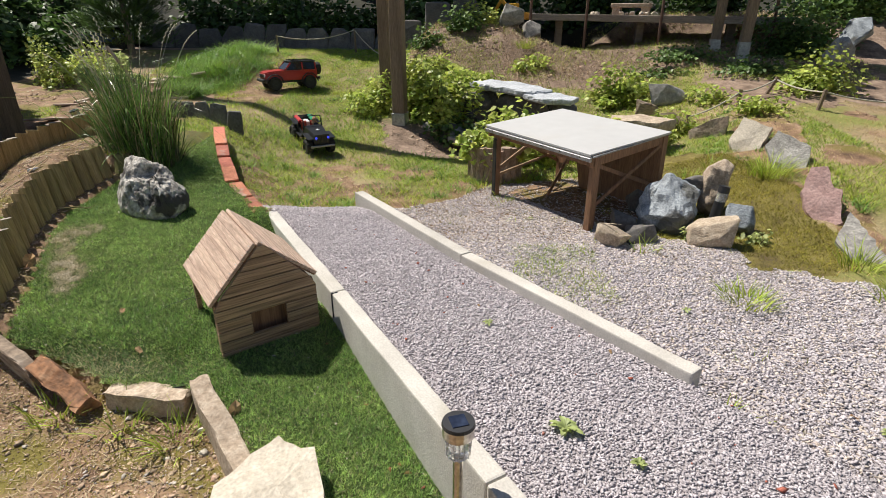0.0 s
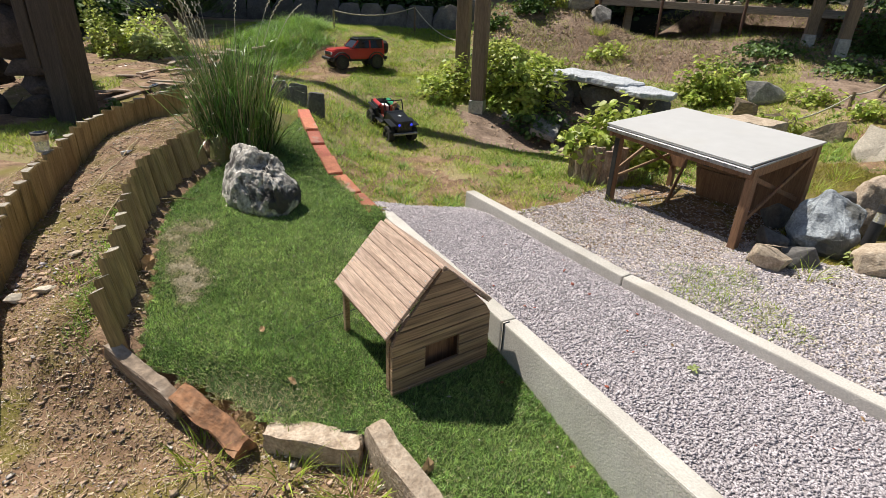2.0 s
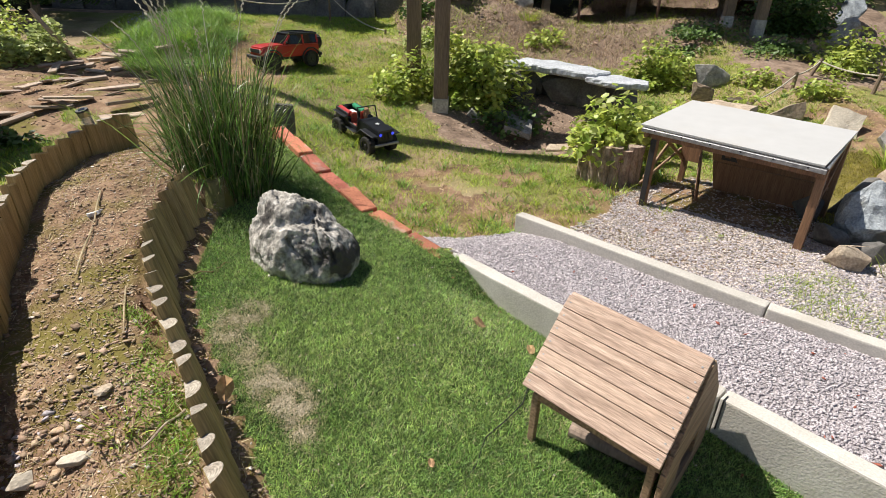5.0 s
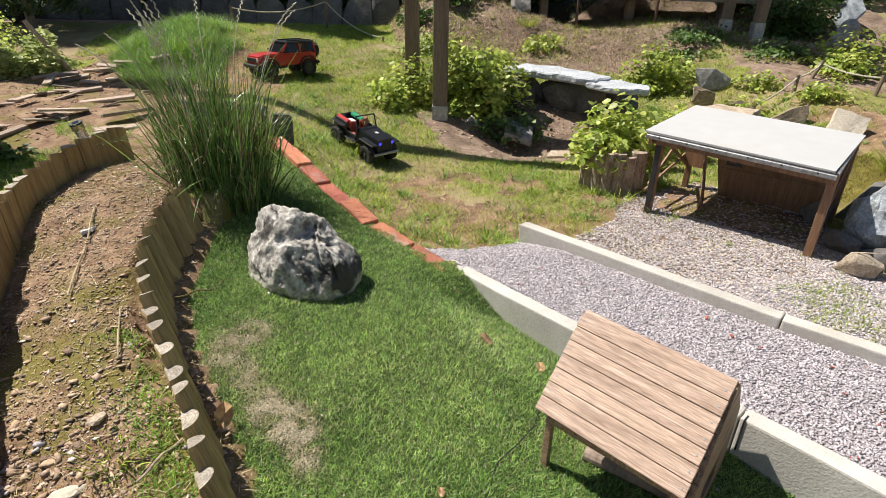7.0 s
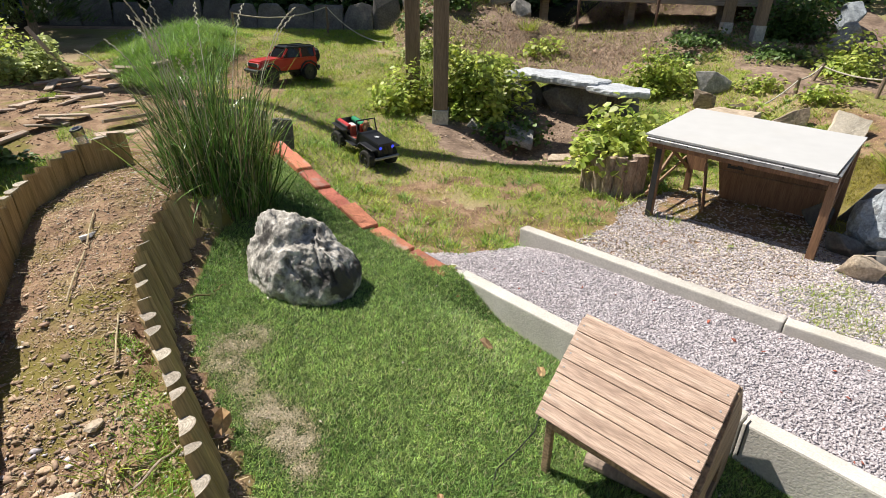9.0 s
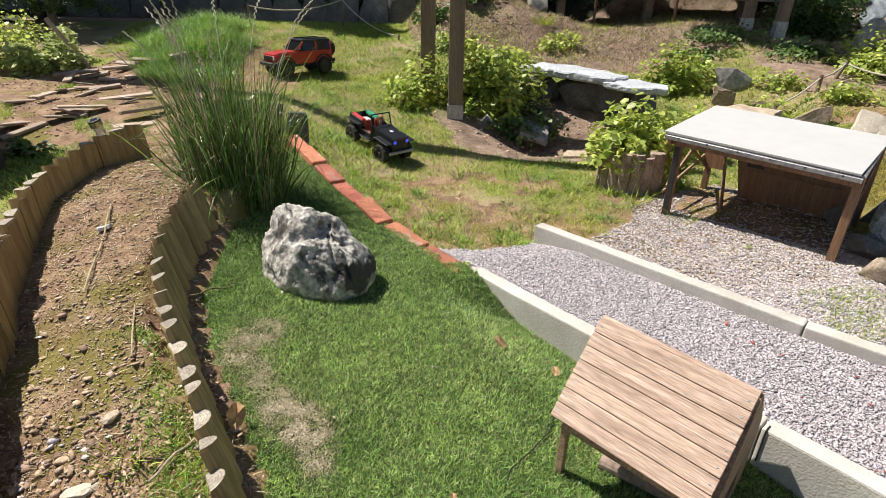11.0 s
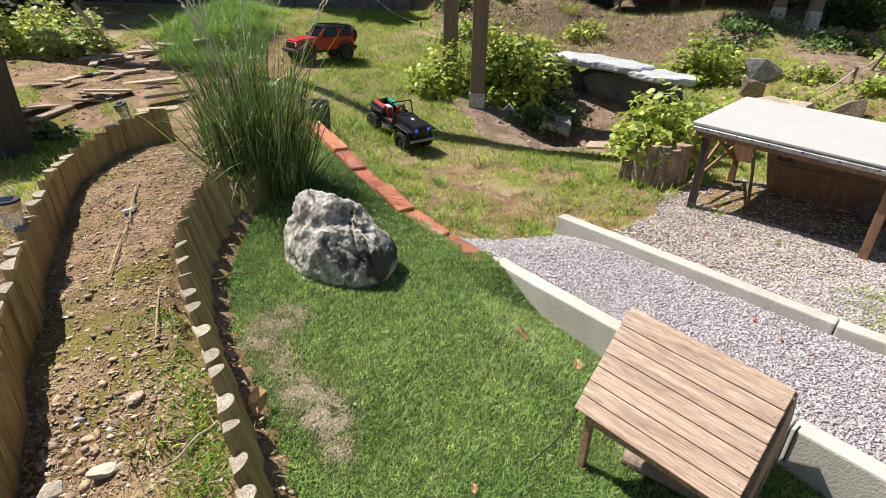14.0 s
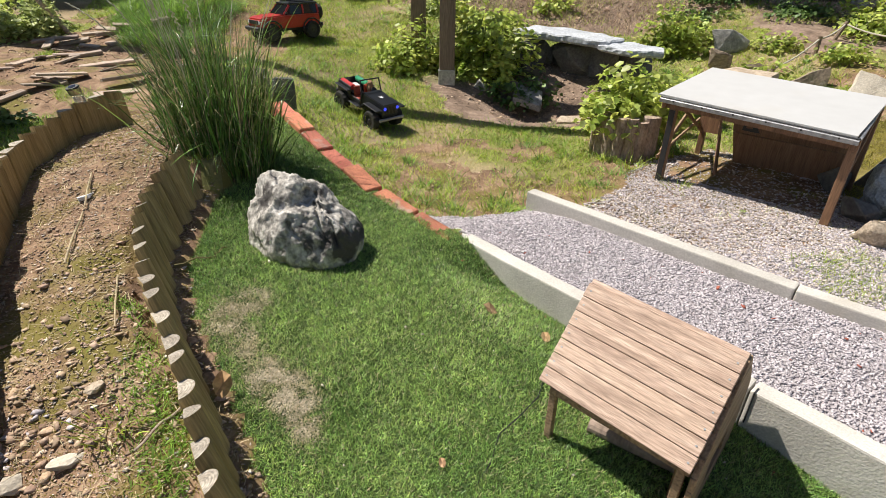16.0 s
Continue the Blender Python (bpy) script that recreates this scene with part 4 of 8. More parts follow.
GH = np.array([[ground_z(GX + i * GS, GY + j * GS) for i in range(369)] for j in range(360)])
GR = np.array([[region(GX + i * GS, GY + j * GS) for i in range(369)] for j in range(360)])


def heights(x, y):
    fx, fy = np.clip((x - GX) / GS, 0, 367.0), np.clip((y - GY) / GS, 0, 358.0)
    i, j = fx.astype(int), fy.astype(int)
    u, v = fx - i, fy - j
    return (GH[j, i] * (1 - u) + GH[j, i + 1] * u) * (1 - v) + (GH[j + 1, i] * (1 - u) + GH[j + 1, i + 1] * u) * v


def regions(x, y):
    return GR[np.clip(((y - GY) / GS + 0.5).astype(int), 0, 359), np.clip(((x - GX) / GS + 0.5).astype(int), 0, 368)]


def fast_mesh(name, verts, tris, materials, smooth=False, index=None):
    me = bpy.data.meshes.new(name)
    n, m = len(verts), len(tris)
    me.vertices.add(n)
    me.vertices.foreach_set("co", np.ascontiguousarray(verts, dtype=np.float32).ravel())
    me.loops.add(m * 3)
    me.loops.foreach_set("vertex_index", np.ascontiguousarray(tris, dtype=np.int32).ravel())
    me.polygons.add(m)
    me.polygons.foreach_set("loop_start", np.arange(m, dtype=np.int32) * 3)
    me.polygons.foreach_set("loop_total", np.full(m, 3, dtype=np.int32))
    for mt in materials:
        me.materials.append(mt)
    if index is not None:
        me.polygons.foreach_set("material_index", np.ascontiguousarray(index, dtype=np.int32))
    me.update(calc_edges=True)
    me.validate()
    if smooth:
        me.shade_smooth()
    return me


def stuff(name, me, label, category, parent=None):
    ob = new(name, me)
    if parent is not None:
        ob.parent = parent
        return ob
    return tagged(ob, label, category, kind="stuff")


def turns(rng, n, tilt=None):
    """n random turns; tilt: how far, in radians, from upright (None: any way)."""
    if tilt is None:
        q = rng.normal(size=(n, 4))
        q /= np.linalg.norm(q, axis=1)[:, None]
    else:
        a, b, s = rng.uniform(0, 2 * np.pi, n), rng.uniform(0, 2 * np.pi, n), rng.normal(0, tilt, n) / 2
        q1 = np.stack([np.cos(a / 2), 0 * a, 0 * a, np.sin(a / 2)], 1)
        q2 = np.stack([np.cos(s), np.sin(s) * np.cos(b), np.sin(s) * np.sin(b), 0 * s], 1)
        w, x, y, z = q2.T
        W, X, Y, Z = q1.T
        q = np.stack([w * W - x * X - y * Y - z * Z, w * X + x * W + y * Z - z * Y, w * Y - x * Z + y * W + z * X, w * Z + x * Y - y * X + z * W], 1)
    w, x, y, z = q.T
    return np.stack([np.stack([1 - 2 * (y * y + z * z), 2 * (x * y - w * z), 2 * (x * z + w * y)], 1),
                     np.stack([2 * (x * y + w * z), 1 - 2 * (x * x + z * z), 2 * (y * z - w * x)], 1),
                     np.stack([2 * (x * z - w * y), 2 * (y * z + w * x), 1 - 2 * (x * x + y * y)], 1)], 1)


def pebble_shape(rng):
    v = np.array([[-1, -1, -1], [1, -1, -1], [1, 1, -1], [-1, 1, -1], [-1, -1, 1], [1, -1, 1], [1, 1, 1], [-1, 1, 1]], float) * 0.5
    v += rng.uniform(-0.24, 0.24, v.shape)
    t = [(0, 2, 1), (0, 3, 2), (4, 5, 6), (4, 6, 7), (0, 1, 5), (0, 5, 4), (1, 2, 6), (1, 6, 5), (2, 3, 7), (2, 7, 6), (3, 0, 4), (3, 4, 7)]
    return v, np.array(t)


def chip_shape(rng):
    v = np.array([[0.62, 0, 0], [-0.62, 0, 0], [0, 0.62, 0], [0, -0.62, 0], [0, 0, 0.62], [0, 0, -0.62]]) + rng.uniform(-0.26, 0.26, (6, 3))
    t = [(0, 2, 4), (2, 1, 4), (1, 3, 4), (3, 0, 4), (2, 0, 5), (1, 2, 5), (3, 1, 5), (0, 3, 5)]
    return v, np.array(t)


def scatter_stones(rng, x, y, size, flat=0.7, lift=0.3, make=pebble_shape, wide=(0.7, 1.05), tip=0.6):
    n = len(x)
    shapes = [make(rng) for _ in range(24)]
    pick = rng.integers(0, 24, n)
    base = np.stack([s[0] for s in shapes])[pick]
    sc = size[:, None] * np.stack([rng.uniform(0.8, 1.35, n), rng.uniform(*wide, n), rng.uniform(0.5, 0.9, n) * flat / 0.7], 1)
    R = turns(rng, n, tip)
    v = np.einsum("nij,nkj->nki", R, base * sc[:, None, :])
    v += np.stack([x, y, heights(x, y) + size * lift], 1)[:, None, :]
    tris = shapes[0][1][None] + (np.arange(n) * base.shape[1])[:, None, None]
    return v.reshape(-1, 3), tris.reshape(-1, 3)


def blades(rng, root, length, width, lean, droop=0.4, segs=2, heading=None):
    """Grass blades: tapering ribbons from root (n, 3), each leaning and drooping its own way."""
    n = len(root)
    a = rng.uniform(0, 2 * np.pi, n) if heading is None else heading
    out = np.stack([np.cos(a), np.sin(a), 0 * a], 1)
    f = a + np.pi / 2 + rng.normal(0, 0.5, n)
    across = np.stack([np.cos(f), np.sin(f), 0 * f], 1)
    rows = []
    for k in range(segs + 1):
        s = k / segs
        p = root + out * (length * (lean * s + droop * s * s))[:, None]
        p = p + np.array([0, 0, 1.0]) * (length * np.maximum(0.08, np.sqrt(np.maximum(0.0, 1 - lean ** 2))) * (s - 0.45 * droop * s * s))[:, None]
        w = width * (1 - 0.9 * s ** 1.5) * 0.5
        rows.append((p - across * w[:, None], p + across * w[:, None]))
    v = np.stack([q for r in rows for q in r], 1)
    per = 2 * (segs + 1)
    t = []
    for k in range(segs):
        b = 2 * k
        t += [(b, b + 1, b + 3), (b, b + 3, b + 2)]
    tris = np.array(t)[None] + (np.arange(n) * per)[:, None, None]
    return v.reshape(-1, 3), tris.reshape(-1, 3)


def cloud(x, y, scale, seed):
    """Smooth noise of 0 to 1 at many places."""
    o = seed * 7.3
    return np.array([noise.noise(Vector((a * scale + o, b * scale - o, seed))) for a, b in zip(x, y)]) * 0.5 + 0.5


def pick(rng, n, x0, x1, y0, y1, *kinds):
    x, y = rng.uniform(x0, x1, n), rng.uniform(y0, y1, n)
    keep = np.isin(regions(x, y), kinds)
    return x[keep], y[keep]


RNG = np.random.default_rng(5)

# ---- gravel ----
# Gravel thinned to brown soil over the shelter's shadow, which darkens that shade.
SHADED_FLOOR = [(0.44, 3.82), (0.89, 3.24), (1.25, 3.50), (0.80, 4.15)]
x, y = pick(RNG, 190000, -0.85, 1.1, 1.25, 3.5, LANE)
x2, y2 = pick(RNG, 270000, -0.45, 2.3, 1.2, 4.2, GRAVEL)
bare = np.array([inside(a, b, SHADED_FLOOR) for a, b in zip(x2, y2)])
keep = RNG.uniform(0, 1, len(x2)) < np.clip(1.25 - 0.50 * (y2 - 2.4), 0.30, 1.0) * np.where(bare, 0.14, 1.0)
x2, y2 = x2[keep], y2[keep]
near = cloud(x2, y2, 1.7, 3)
tan = (RNG.uniform(0, 1, len(x2)) < 0.22 + 0.6 * np.clip((y2 - 2.4) / 1.0, 0, 1) * near)
grey_x, grey_y = np.r_[x, x2[~tan]], np.r_[y, y2[~tan]]
v, t = scatter_stones(RNG, grey_x, grey_y, np.r_[RNG.uniform(0.0050, 0.0122, len(x)), RNG.uniform(0.0060, 0.0145, len(grey_x) - len(x))], 0.45, 0.25, chip_shape, (0.36, 0.72), 0.4)
stuff("lane_gravel", fast_mesh("lane_gravel", v, t, [M_GRAVEL]), "sharp grey and mauve crushed stone gravel", "gravel")
v, t = scatter_stones(RNG, x2[tan], y2[tan], RNG.uniform(0.0060, 0.0145, int(tan.sum())), 0.45, 0.25, chip_shape, (0.36, 0.72), 0.4)
stuff("pale_gravel", fast_mesh("pale_gravel", v, t, [M_GRAVEL_TAN]), "pale tan crushed stone gravel thinning to soil", "gravel")

xk = np.r_[RNG.uniform(0, 1, 150), RNG.uniform(0, 1, 90)]
off = np.r_[RNG.normal(-0.075, 0.018, 150), RNG.uniform(0.1, 0.75, 90)]
x, y = KERB_LEFT[0][0] + 1.618 * xk + 0.842 * off, KERB_LEFT[0][1] - 2.523 * xk + 0.54 * off
v, t = scatter_stones(RNG, x, y, np.minimum(RNG.gamma(2.0, 0.0026, 240) + 0.004, 0.014), 0.3, 0.6, chip_shape, (0.4, 0.9))
stuff("brick_chips", fast_mesh("brick_chips", v, t, [M_BRICK]), "small red brick chips along a kerb and in gravel", "chips")

# ---- pebbles, chips and litter on the soil ----
x, y = pick(RNG, 105000, -2.4, 0.1, 1.2, 3.95, SOIL)
keep = cloud(x, y, 3.5, 2) + RNG.uniform(-0.25, 0.25, len(x)) > 0.33
x, y = x[keep], y[keep]
size = np.minimum(RNG.gamma(1.3, 0.0026, len(x)) + 0.0030, 0.024)
v, t = scatter_stones(RNG, x, y, size, 0.15, 0.10, chip_shape, (0.4, 0.9), 0.18)
tint = np.repeat(RNG.uniform(0, 1, len(x)) < 0.08, 8)
stuff("soil_pebbles", fast_mesh("soil_pebbles", v, t, [M_SOILSTONE, M_CHIPGREY], index=tint), "brown chips and pebbles strewn over dry soil", "pebbles")
x, y = pick(RNG, 5500, -2.4, 0.1, 1.2, 3.95, SOIL)
keep = cloud(x, y, 4.5, 6) + RNG.uniform(-0.2, 0.2, len(x)) > 0.5
x, y = x[keep], y[keep]
v, t = scatter_stones(RNG, x, y, np.minimum(RNG.gamma(2.0, 0.0026, len(x)) + 0.005, 0.020), 0.13, 0.12, pebble_shape, (0.45, 0.9), 0.14)
tint = np.repeat(RNG.uniform(0, 1, len(x)) < 0.15, 12)
stuff("pale_chips", fast_mesh("pale_chips", v, t, [M_SOILSTONE, M_CHIPGREY], index=tint), "pale flat stone and bark chips on dry soil", "pebbles")
x, y = np.r_[RNG.normal(-1.79, 0.05, 70), RNG.normal(-1.86, 0.04, 40), RNG.uniform(-1.95, -1.62, 50)], np.r_[RNG.normal(2.33, 0.06, 70), RNG.normal(2.24, 0.04, 40), RNG.uniform(2.05, 2.75, 50)]
v, t = scatter_stones(RNG, x, y, np.minimum(RNG.gamma(3.0, 0.0028, 160) + 0.006, 0.022), 0.28, 0.10, pebble_shape, (0.5, 0.9), 0.25)
tint = np.repeat(RNG.uniform(0, 1, 160) < 0.2, 12)
stuff("path_pebbles", fast_mesh("path_pebbles", v, t, [M_SOILSTONE, M_GRAVEL], index=tint), "loose grey and tan pebbles gathered on the soil path", "pebbles")
x, y = pick(RNG, 26000, -2.4, 0.1, 1.2, 3.95, SOIL)
root = np.stack([x, y, heights(x, y) + 0.003], 1)
n = len(x)
v, t = blades(RNG, root, RNG.gamma(2.0, 0.006, n) + 0.006, RNG.uniform(0.0012, 0.0028, n), RNG.uniform(0.93, 0.99, n), 0.1, 2)
stuff("soil_straw", fast_mesh("soil_straw", v, t, [M_STRAW]), "short dry straws and needles littering the soil", "litter")
xa, ya = RNG.uniform(-1.0, 4.2, 40000), RNG.uniform(6.2, 9.2, 40000)
xb, yb = RNG.uniform(-4.3, -1.7, 15000), RNG.uniform(3.9, 8.2, 15000)
xc, yc = np.r_[RNG.uniform(-1.3, 0.9, 14000), RNG.uniform(2.0, 3.8, 7000)], np.r_[RNG.uniform(3.3, 6.0, 14000), RNG.uniform(2.2, 5.3, 7000)]
x, y = np.r_[xa, xb, xc], np.r_[ya, yb, yc]
keep = np.isin(regions(x, y), (BANK, BARE, SOIL)) & (cloud(x, y, 2.2, 4) + RNG.uniform(-0.15, 0.15, len(x)) > 0.42)
x, y = x[keep], y[keep]
size = (RNG.gamma(1.6, 0.0042, len(x)) + 0.004) * np.where(y < 4.6, 0.6, np.where(y > 6.5, 1.35, 1.0))
v, t = scatter_stones(RNG, x, y, size, 0.22, 0.10, chip_shape, (0.4, 0.95))
stuff("bank_litter", fast_mesh("bank_litter", v, t, [M_SOILSTONE]), "dry leaf litter, chips and clods on the bank", "litter")

x, y = RNG.normal(-3.1, 0.16, 2600), RNG.normal(8.3, 0.32, 2600)
v, t = scatter_stones(RNG, x, y, RNG.uniform(0.012, 0.03, 2600), 0.6, 0.25, chip_shape)
stuff("path_gravel", fast_mesh("path_gravel", v, t, [M_GRAVEL]), "pale grey gravel on a path beyond the mound", "gravel")

# ---- turf fibres ----
x, y = pick(RNG, 850000, -1.7, 0.35, 1.38, 4.25, TURF)
def bare_spots(x, y):
    b = 0
    for bx, by, sx, sy, w in ((-1.235, 2.285, 0.030, 0.055, 1.0), (-1.275, 2.345, 0.045, 0.05, 1.0), (-1.325, 2.40, 0.04, 0.045, 0.9), (-1.385, 2.49, 0.03, 0.05, 0.55), (-1.45, 2.60, 0.05, 0.08, 0.55), (-1.39, 2.67, 0.04, 0.05, 0.45)):
        b = b + w * np.exp(-(((x - bx) / sx) ** 2 + ((y - by) / sy) ** 2))
    return b


bare = bare_spots(x, y) * np.clip(2.6 * cloud(x, y, 26, 3) - 0.6, 0, 1.3)
edge = np.exp(-(((x + 0.9) / 0.22) ** 2 + ((y - 1.93) / 0.05) ** 2)) * 0.6
worn = np.clip(bare + edge, 0, 1)
rub = cloud(x, y, 2.4, 8)
keep = RNG.uniform(0, 1, len(x)) > worn * 0.92
x, y, worn, rub = x[keep], y[keep], worn[keep], rub[keep]
dry = RNG.uniform(0, 1, len(x)) < np.clip(0.07 + worn * 1.5 + 1.3 * np.clip(bare_spots(x, y), 0, 0.5) + 0.5 * np.clip(rub - 0.62, 0, 1), 0, 1)
for kind, name, mt in ((~dry, "turf_fibres", M_TURF), (dry, "bleached_turf_fibres", M_TURFDRY)):
    xx, yy = x[kind], y[kind]
    root = np.stack([xx, yy, np.array([turf_z(a, b) for a, b in zip(xx, yy)]) + 0.006], 1)
    n = len(xx)
    v, t = blades(RNG, root, RNG.uniform(0.007, 0.018, n), RNG.uniform(0.0017, 0.0035, n), RNG.uniform(0.05, 0.9, n), 0.35, 1)
    stuff(name, fast_mesh(name, v, t, [mt]), "short green plastic turf fibres" if name[0] == "t" else "worn straw-coloured turf fibres", "turf fibres")

xs_, ys_ = pick(RNG, 200000, -1.6, -1.1, 2.1, 2.9, TURF)
keep = bare_spots(xs_, ys_) * np.clip(2.6 * cloud(xs_, ys_, 26, 3) - 0.6, 0, 1.3) > RNG.uniform(0.08, 0.85, len(xs_))
xs_, ys_ = xs_[keep], ys_[keep]
v, t = scatter_stones(RNG, xs_, ys_, RNG.gamma(2.0, 0.0006, len(xs_)) + 0.0011, 0.5, 0.3, chip_shape)
v[:, 2] += 0.009
stuff("sand_grains", fast_mesh("sand_grains", v, t, [M_SAND]), "pale sand and straw on worn turf", "sand")
n = 130
a = RNG.integers(0, max(1, len(xs_)), n)
root = np.stack([xs_[a] + RNG.normal(0, 0.02, n), ys_[a] + RNG.normal(0, 0.02, n), np.zeros(n)], 1)
root[:, 2] = heights(root[:, 0], root[:, 1]) + 0.018
v, t = blades(RNG, root, RNG.uniform(0.008, 0.025, n), RNG.uniform(0.001, 0.002, n), RNG.uniform(0.95, 0.99, n), 0.05, 2)
stuff("turf_straw", fast_mesh("turf_straw", v, t, [M_STRAW]), "dry straws lying on worn turf", "litter")

x, y = pick(RNG, 900, -1.6, 0.3, 1.5, 4.1, TURF)
v, t = scatter_stones(RNG, x, y, RNG.gamma(2.0, 0.0012, len(x)) + 0.0015, 0.4, 0.5, chip_shape, (0.4, 0.9))
v[:, 2] += 0.014
stuff("turf_specks", fast_mesh("turf_specks", v, t, [M_CHIPGREY]), "small pale specks strewn over turf", "litter")

# ---- lawn blades, patchy green and dry ----
def lawn_patch(name, n, box_, kinds, length, width, mt, at, seed, label, segs=1):
    x0, x1, y0, y1 = box_
    x, y = pick(RNG, n, x0, x1, y0, y1, *kinds)
    c = 0.6 * cloud(x, y, 1.5, seed) + 0.4 * cloud(x, y, 6.0, seed + 1)
    keep = c + RNG.uniform(-0.12, 0.12, len(x)) > at
    x, y = x[keep], y[keep]
    root = np.stack([x, y, heights(x, y) - 0.002], 1)
    m = len(x)
    v, t = blades(RNG, root, RNG.uniform(*length, m), RNG.uniform(*width, m), RNG.uniform(0.1, 0.8, m), 0.4, segs)
    stuff(name, fast_mesh(name, v, t, [mt]), label, "grass")


lawn_patch("lawn_grass", 300000, (-3.6, 2.8, 3.3, 8.6), (LAWN,), (0.012, 0.042), (0.0028, 0.006), M_LAWN, 0.40, 21, "patchy trodden green lawn grass")
lawn_patch("fresh_lawn_grass", 120000, (-3.6, 2.8, 3.6, 8.6), (LAWN,), (0.02, 0.06), (0.003, 0.006), M_FRESH, 0.55, 81, "fresh bright green clumps in the lawn")
lawn_patch("dry_lawn_grass", 150000, (-3.6, 3.6, 2.2, 8.6), (LAWN, BARE), (0.01, 0.03), (0.0025, 0.005), M_DRYGRASS, 0.46, 31, "patchy sunburnt yellow lawn grass")
lawn_patch("bare_soil_grass", 30000, (-1.3, 0.6, 3.3, 4.6), (BARE, BANK), (0.012, 0.04), (0.0025, 0.005), M_LAWN, 0.57, 91, "thin grass on bare soil")
lawn_patch("gravel_grass", 5000, (-0.3, 1.9, 2.0, 3.6), (GRAVEL,), (0.015, 0.04), (0.002, 0.004), M_LAWN, 0.66, 41, "thin grass growing through gravel")
lawn_patch("kerb_grass", 2600, (0.42, 0.80, 2.35, 2.95), (GRAVEL,), (0.012, 0.035), (0.002, 0.004), M_LAWN, 0.47, 45, "thin yellowish grass along a kerb", 2)
lawn_patch("moss_tufts", 90000, (1.0, 2.1, 2.4, 4.5), (MOSSY,), (0.005, 0.026), (0.0025, 0.0045), M_MOSSBLADE, 0.42, 51, "yellow-green moss and fine grass tufts")
lawn_patch("soil_grass", 230000, (-2.4, 0.0, 1.2, 4.0), (SOIL,), (0.004, 0.012), (0.002, 0.0035), M_MOSSBLADE, 0.465, 61, "sparse mossy grass on the soil path")
lawn_patch("bank_grass", 46000, (-1.0, 4.0, 6.0, 9.2), (BANK,), (0.02, 0.07), (0.003, 0.007), M_LAWN, 0.51, 71, "scattered grass tufts on the bank")


lawn_patch("dead_bank_grass", 60000, (-1.0, 4.2, 6.3, 9.0), (BANK,), (0.02, 0.075), (0.003, 0.007), M_DEADGRASS, 0.47, 111, "matted brown dead grass and bracken on the bank", 2)


def lawn_clumps():
    n = 1500
    cx, cy = RNG.uniform(-3.4, 2.4, n), 3.35 + 5.0 * RNG.uniform(0, 1, n) ** 1.3
    keep = np.isin(regions(cx, cy), (LAWN, BARE)) & (cloud(cx, cy, 1.3, 13) + RNG.uniform(-0.2, 0.2, n) > 0.42)
    cx, cy = cx[keep], cy[keep]
    each = 34
    m = len(cx) * each
    r = np.repeat(RNG.uniform(0.02, 0.075, len(cx)), each) * np.sqrt(RNG.uniform(0, 1, m))
    a = RNG.uniform(0, 2 * np.pi, m)
    x, y = np.repeat(cx, each) + r * np.cos(a), np.repeat(cy, each) + r * np.sin(a)
    tall = np.repeat(RNG.uniform(0.025, 0.075, len(cx)), each)
    v, t = blades(RNG, np.stack([x, y, heights(x, y) - 0.002], 1), tall * RNG.uniform(0.5, 1.1, m), RNG.uniform(0.003, 0.006, m), RNG.uniform(0.1, 0.85, m), 0.45, 2, a + RNG.normal(0, 0.8, m))
    dark = np.repeat(np.repeat(RNG.uniform(0, 1, len(cx)) < 0.55, each), 4)
    stuff("lawn_clumps", fast_mesh("lawn_clumps", v, t, [M_LAWN, M_MOUND], index=dark), "uneven longer clumps of grass in the lawn", "grass")


lawn_clumps()


def log_side_grass():
    n = 5200
    k = RNG.integers(0, len(LOG_INNER), n)
    x = np.array([LOG_INNER[i].x for i in k]) - np.abs(RNG.normal(0.03, 0.05, n)) - 0.02
    y = np.array([LOG_INNER[i].y for i in k]) + RNG.uniform(-0.06, 0.06, n)
    keep = (y < 2.62) & (cloud(x, y, 7.0, 17) > 0.40)
    x, y = x[keep], y[keep]
    m = len(x)
    v, t = blades(RNG, np.stack([x, y, heights(x, y)], 1), RNG.uniform(0.008, 0.026, m), RNG.uniform(0.002, 0.0035, m), RNG.uniform(0.2, 0.85, m), 0.4, 2)
    stuff("log_side_grass", fast_mesh("log_side_grass", v, t, [M_FRESH]), "short green moss and grass along the log edging", "grass")


log_side_grass()


def mound_grass():
    n = 34000
    x, y = RNG.uniform(-3.15, -2.0, n), RNG.uniform(5.5, 8.3, n)
    edge = ((x + 2.62 + 0.1 * (y - 6.5)) / 0.46) ** 2 + ((y - 6.95) / 1.2) ** 2
    rag = cloud(x, y, 3.2, 14)
    keep = edge < 0.35 + 1.3 * rag + RNG.uniform(-0.15, 0.15, n)
    x, y, rag = x[keep], y[keep], rag[keep]
    root = np.stack([x, y, heights(x, y)], 1)
    m = len(x)
    v, t = blades(RNG, root, RNG.gamma(3.0, 0.03, m).clip(0.03, 0.22) * (0.25 + 1.2 * rag), RNG.uniform(0.003, 0.006, m), RNG.uniform(0.2, 0.85, m), 0.5, 2)
    stuff("mound_grass", fast_mesh("mound_grass", v, t, [M_MOUND, M_FRESH], index=np.repeat(cloud(x, y, 7.0, 23) + RNG.uniform(-0.2, 0.2, m) > 0.62, 4)), "lush bright green long grass on a mound", "grass")


mound_grass()


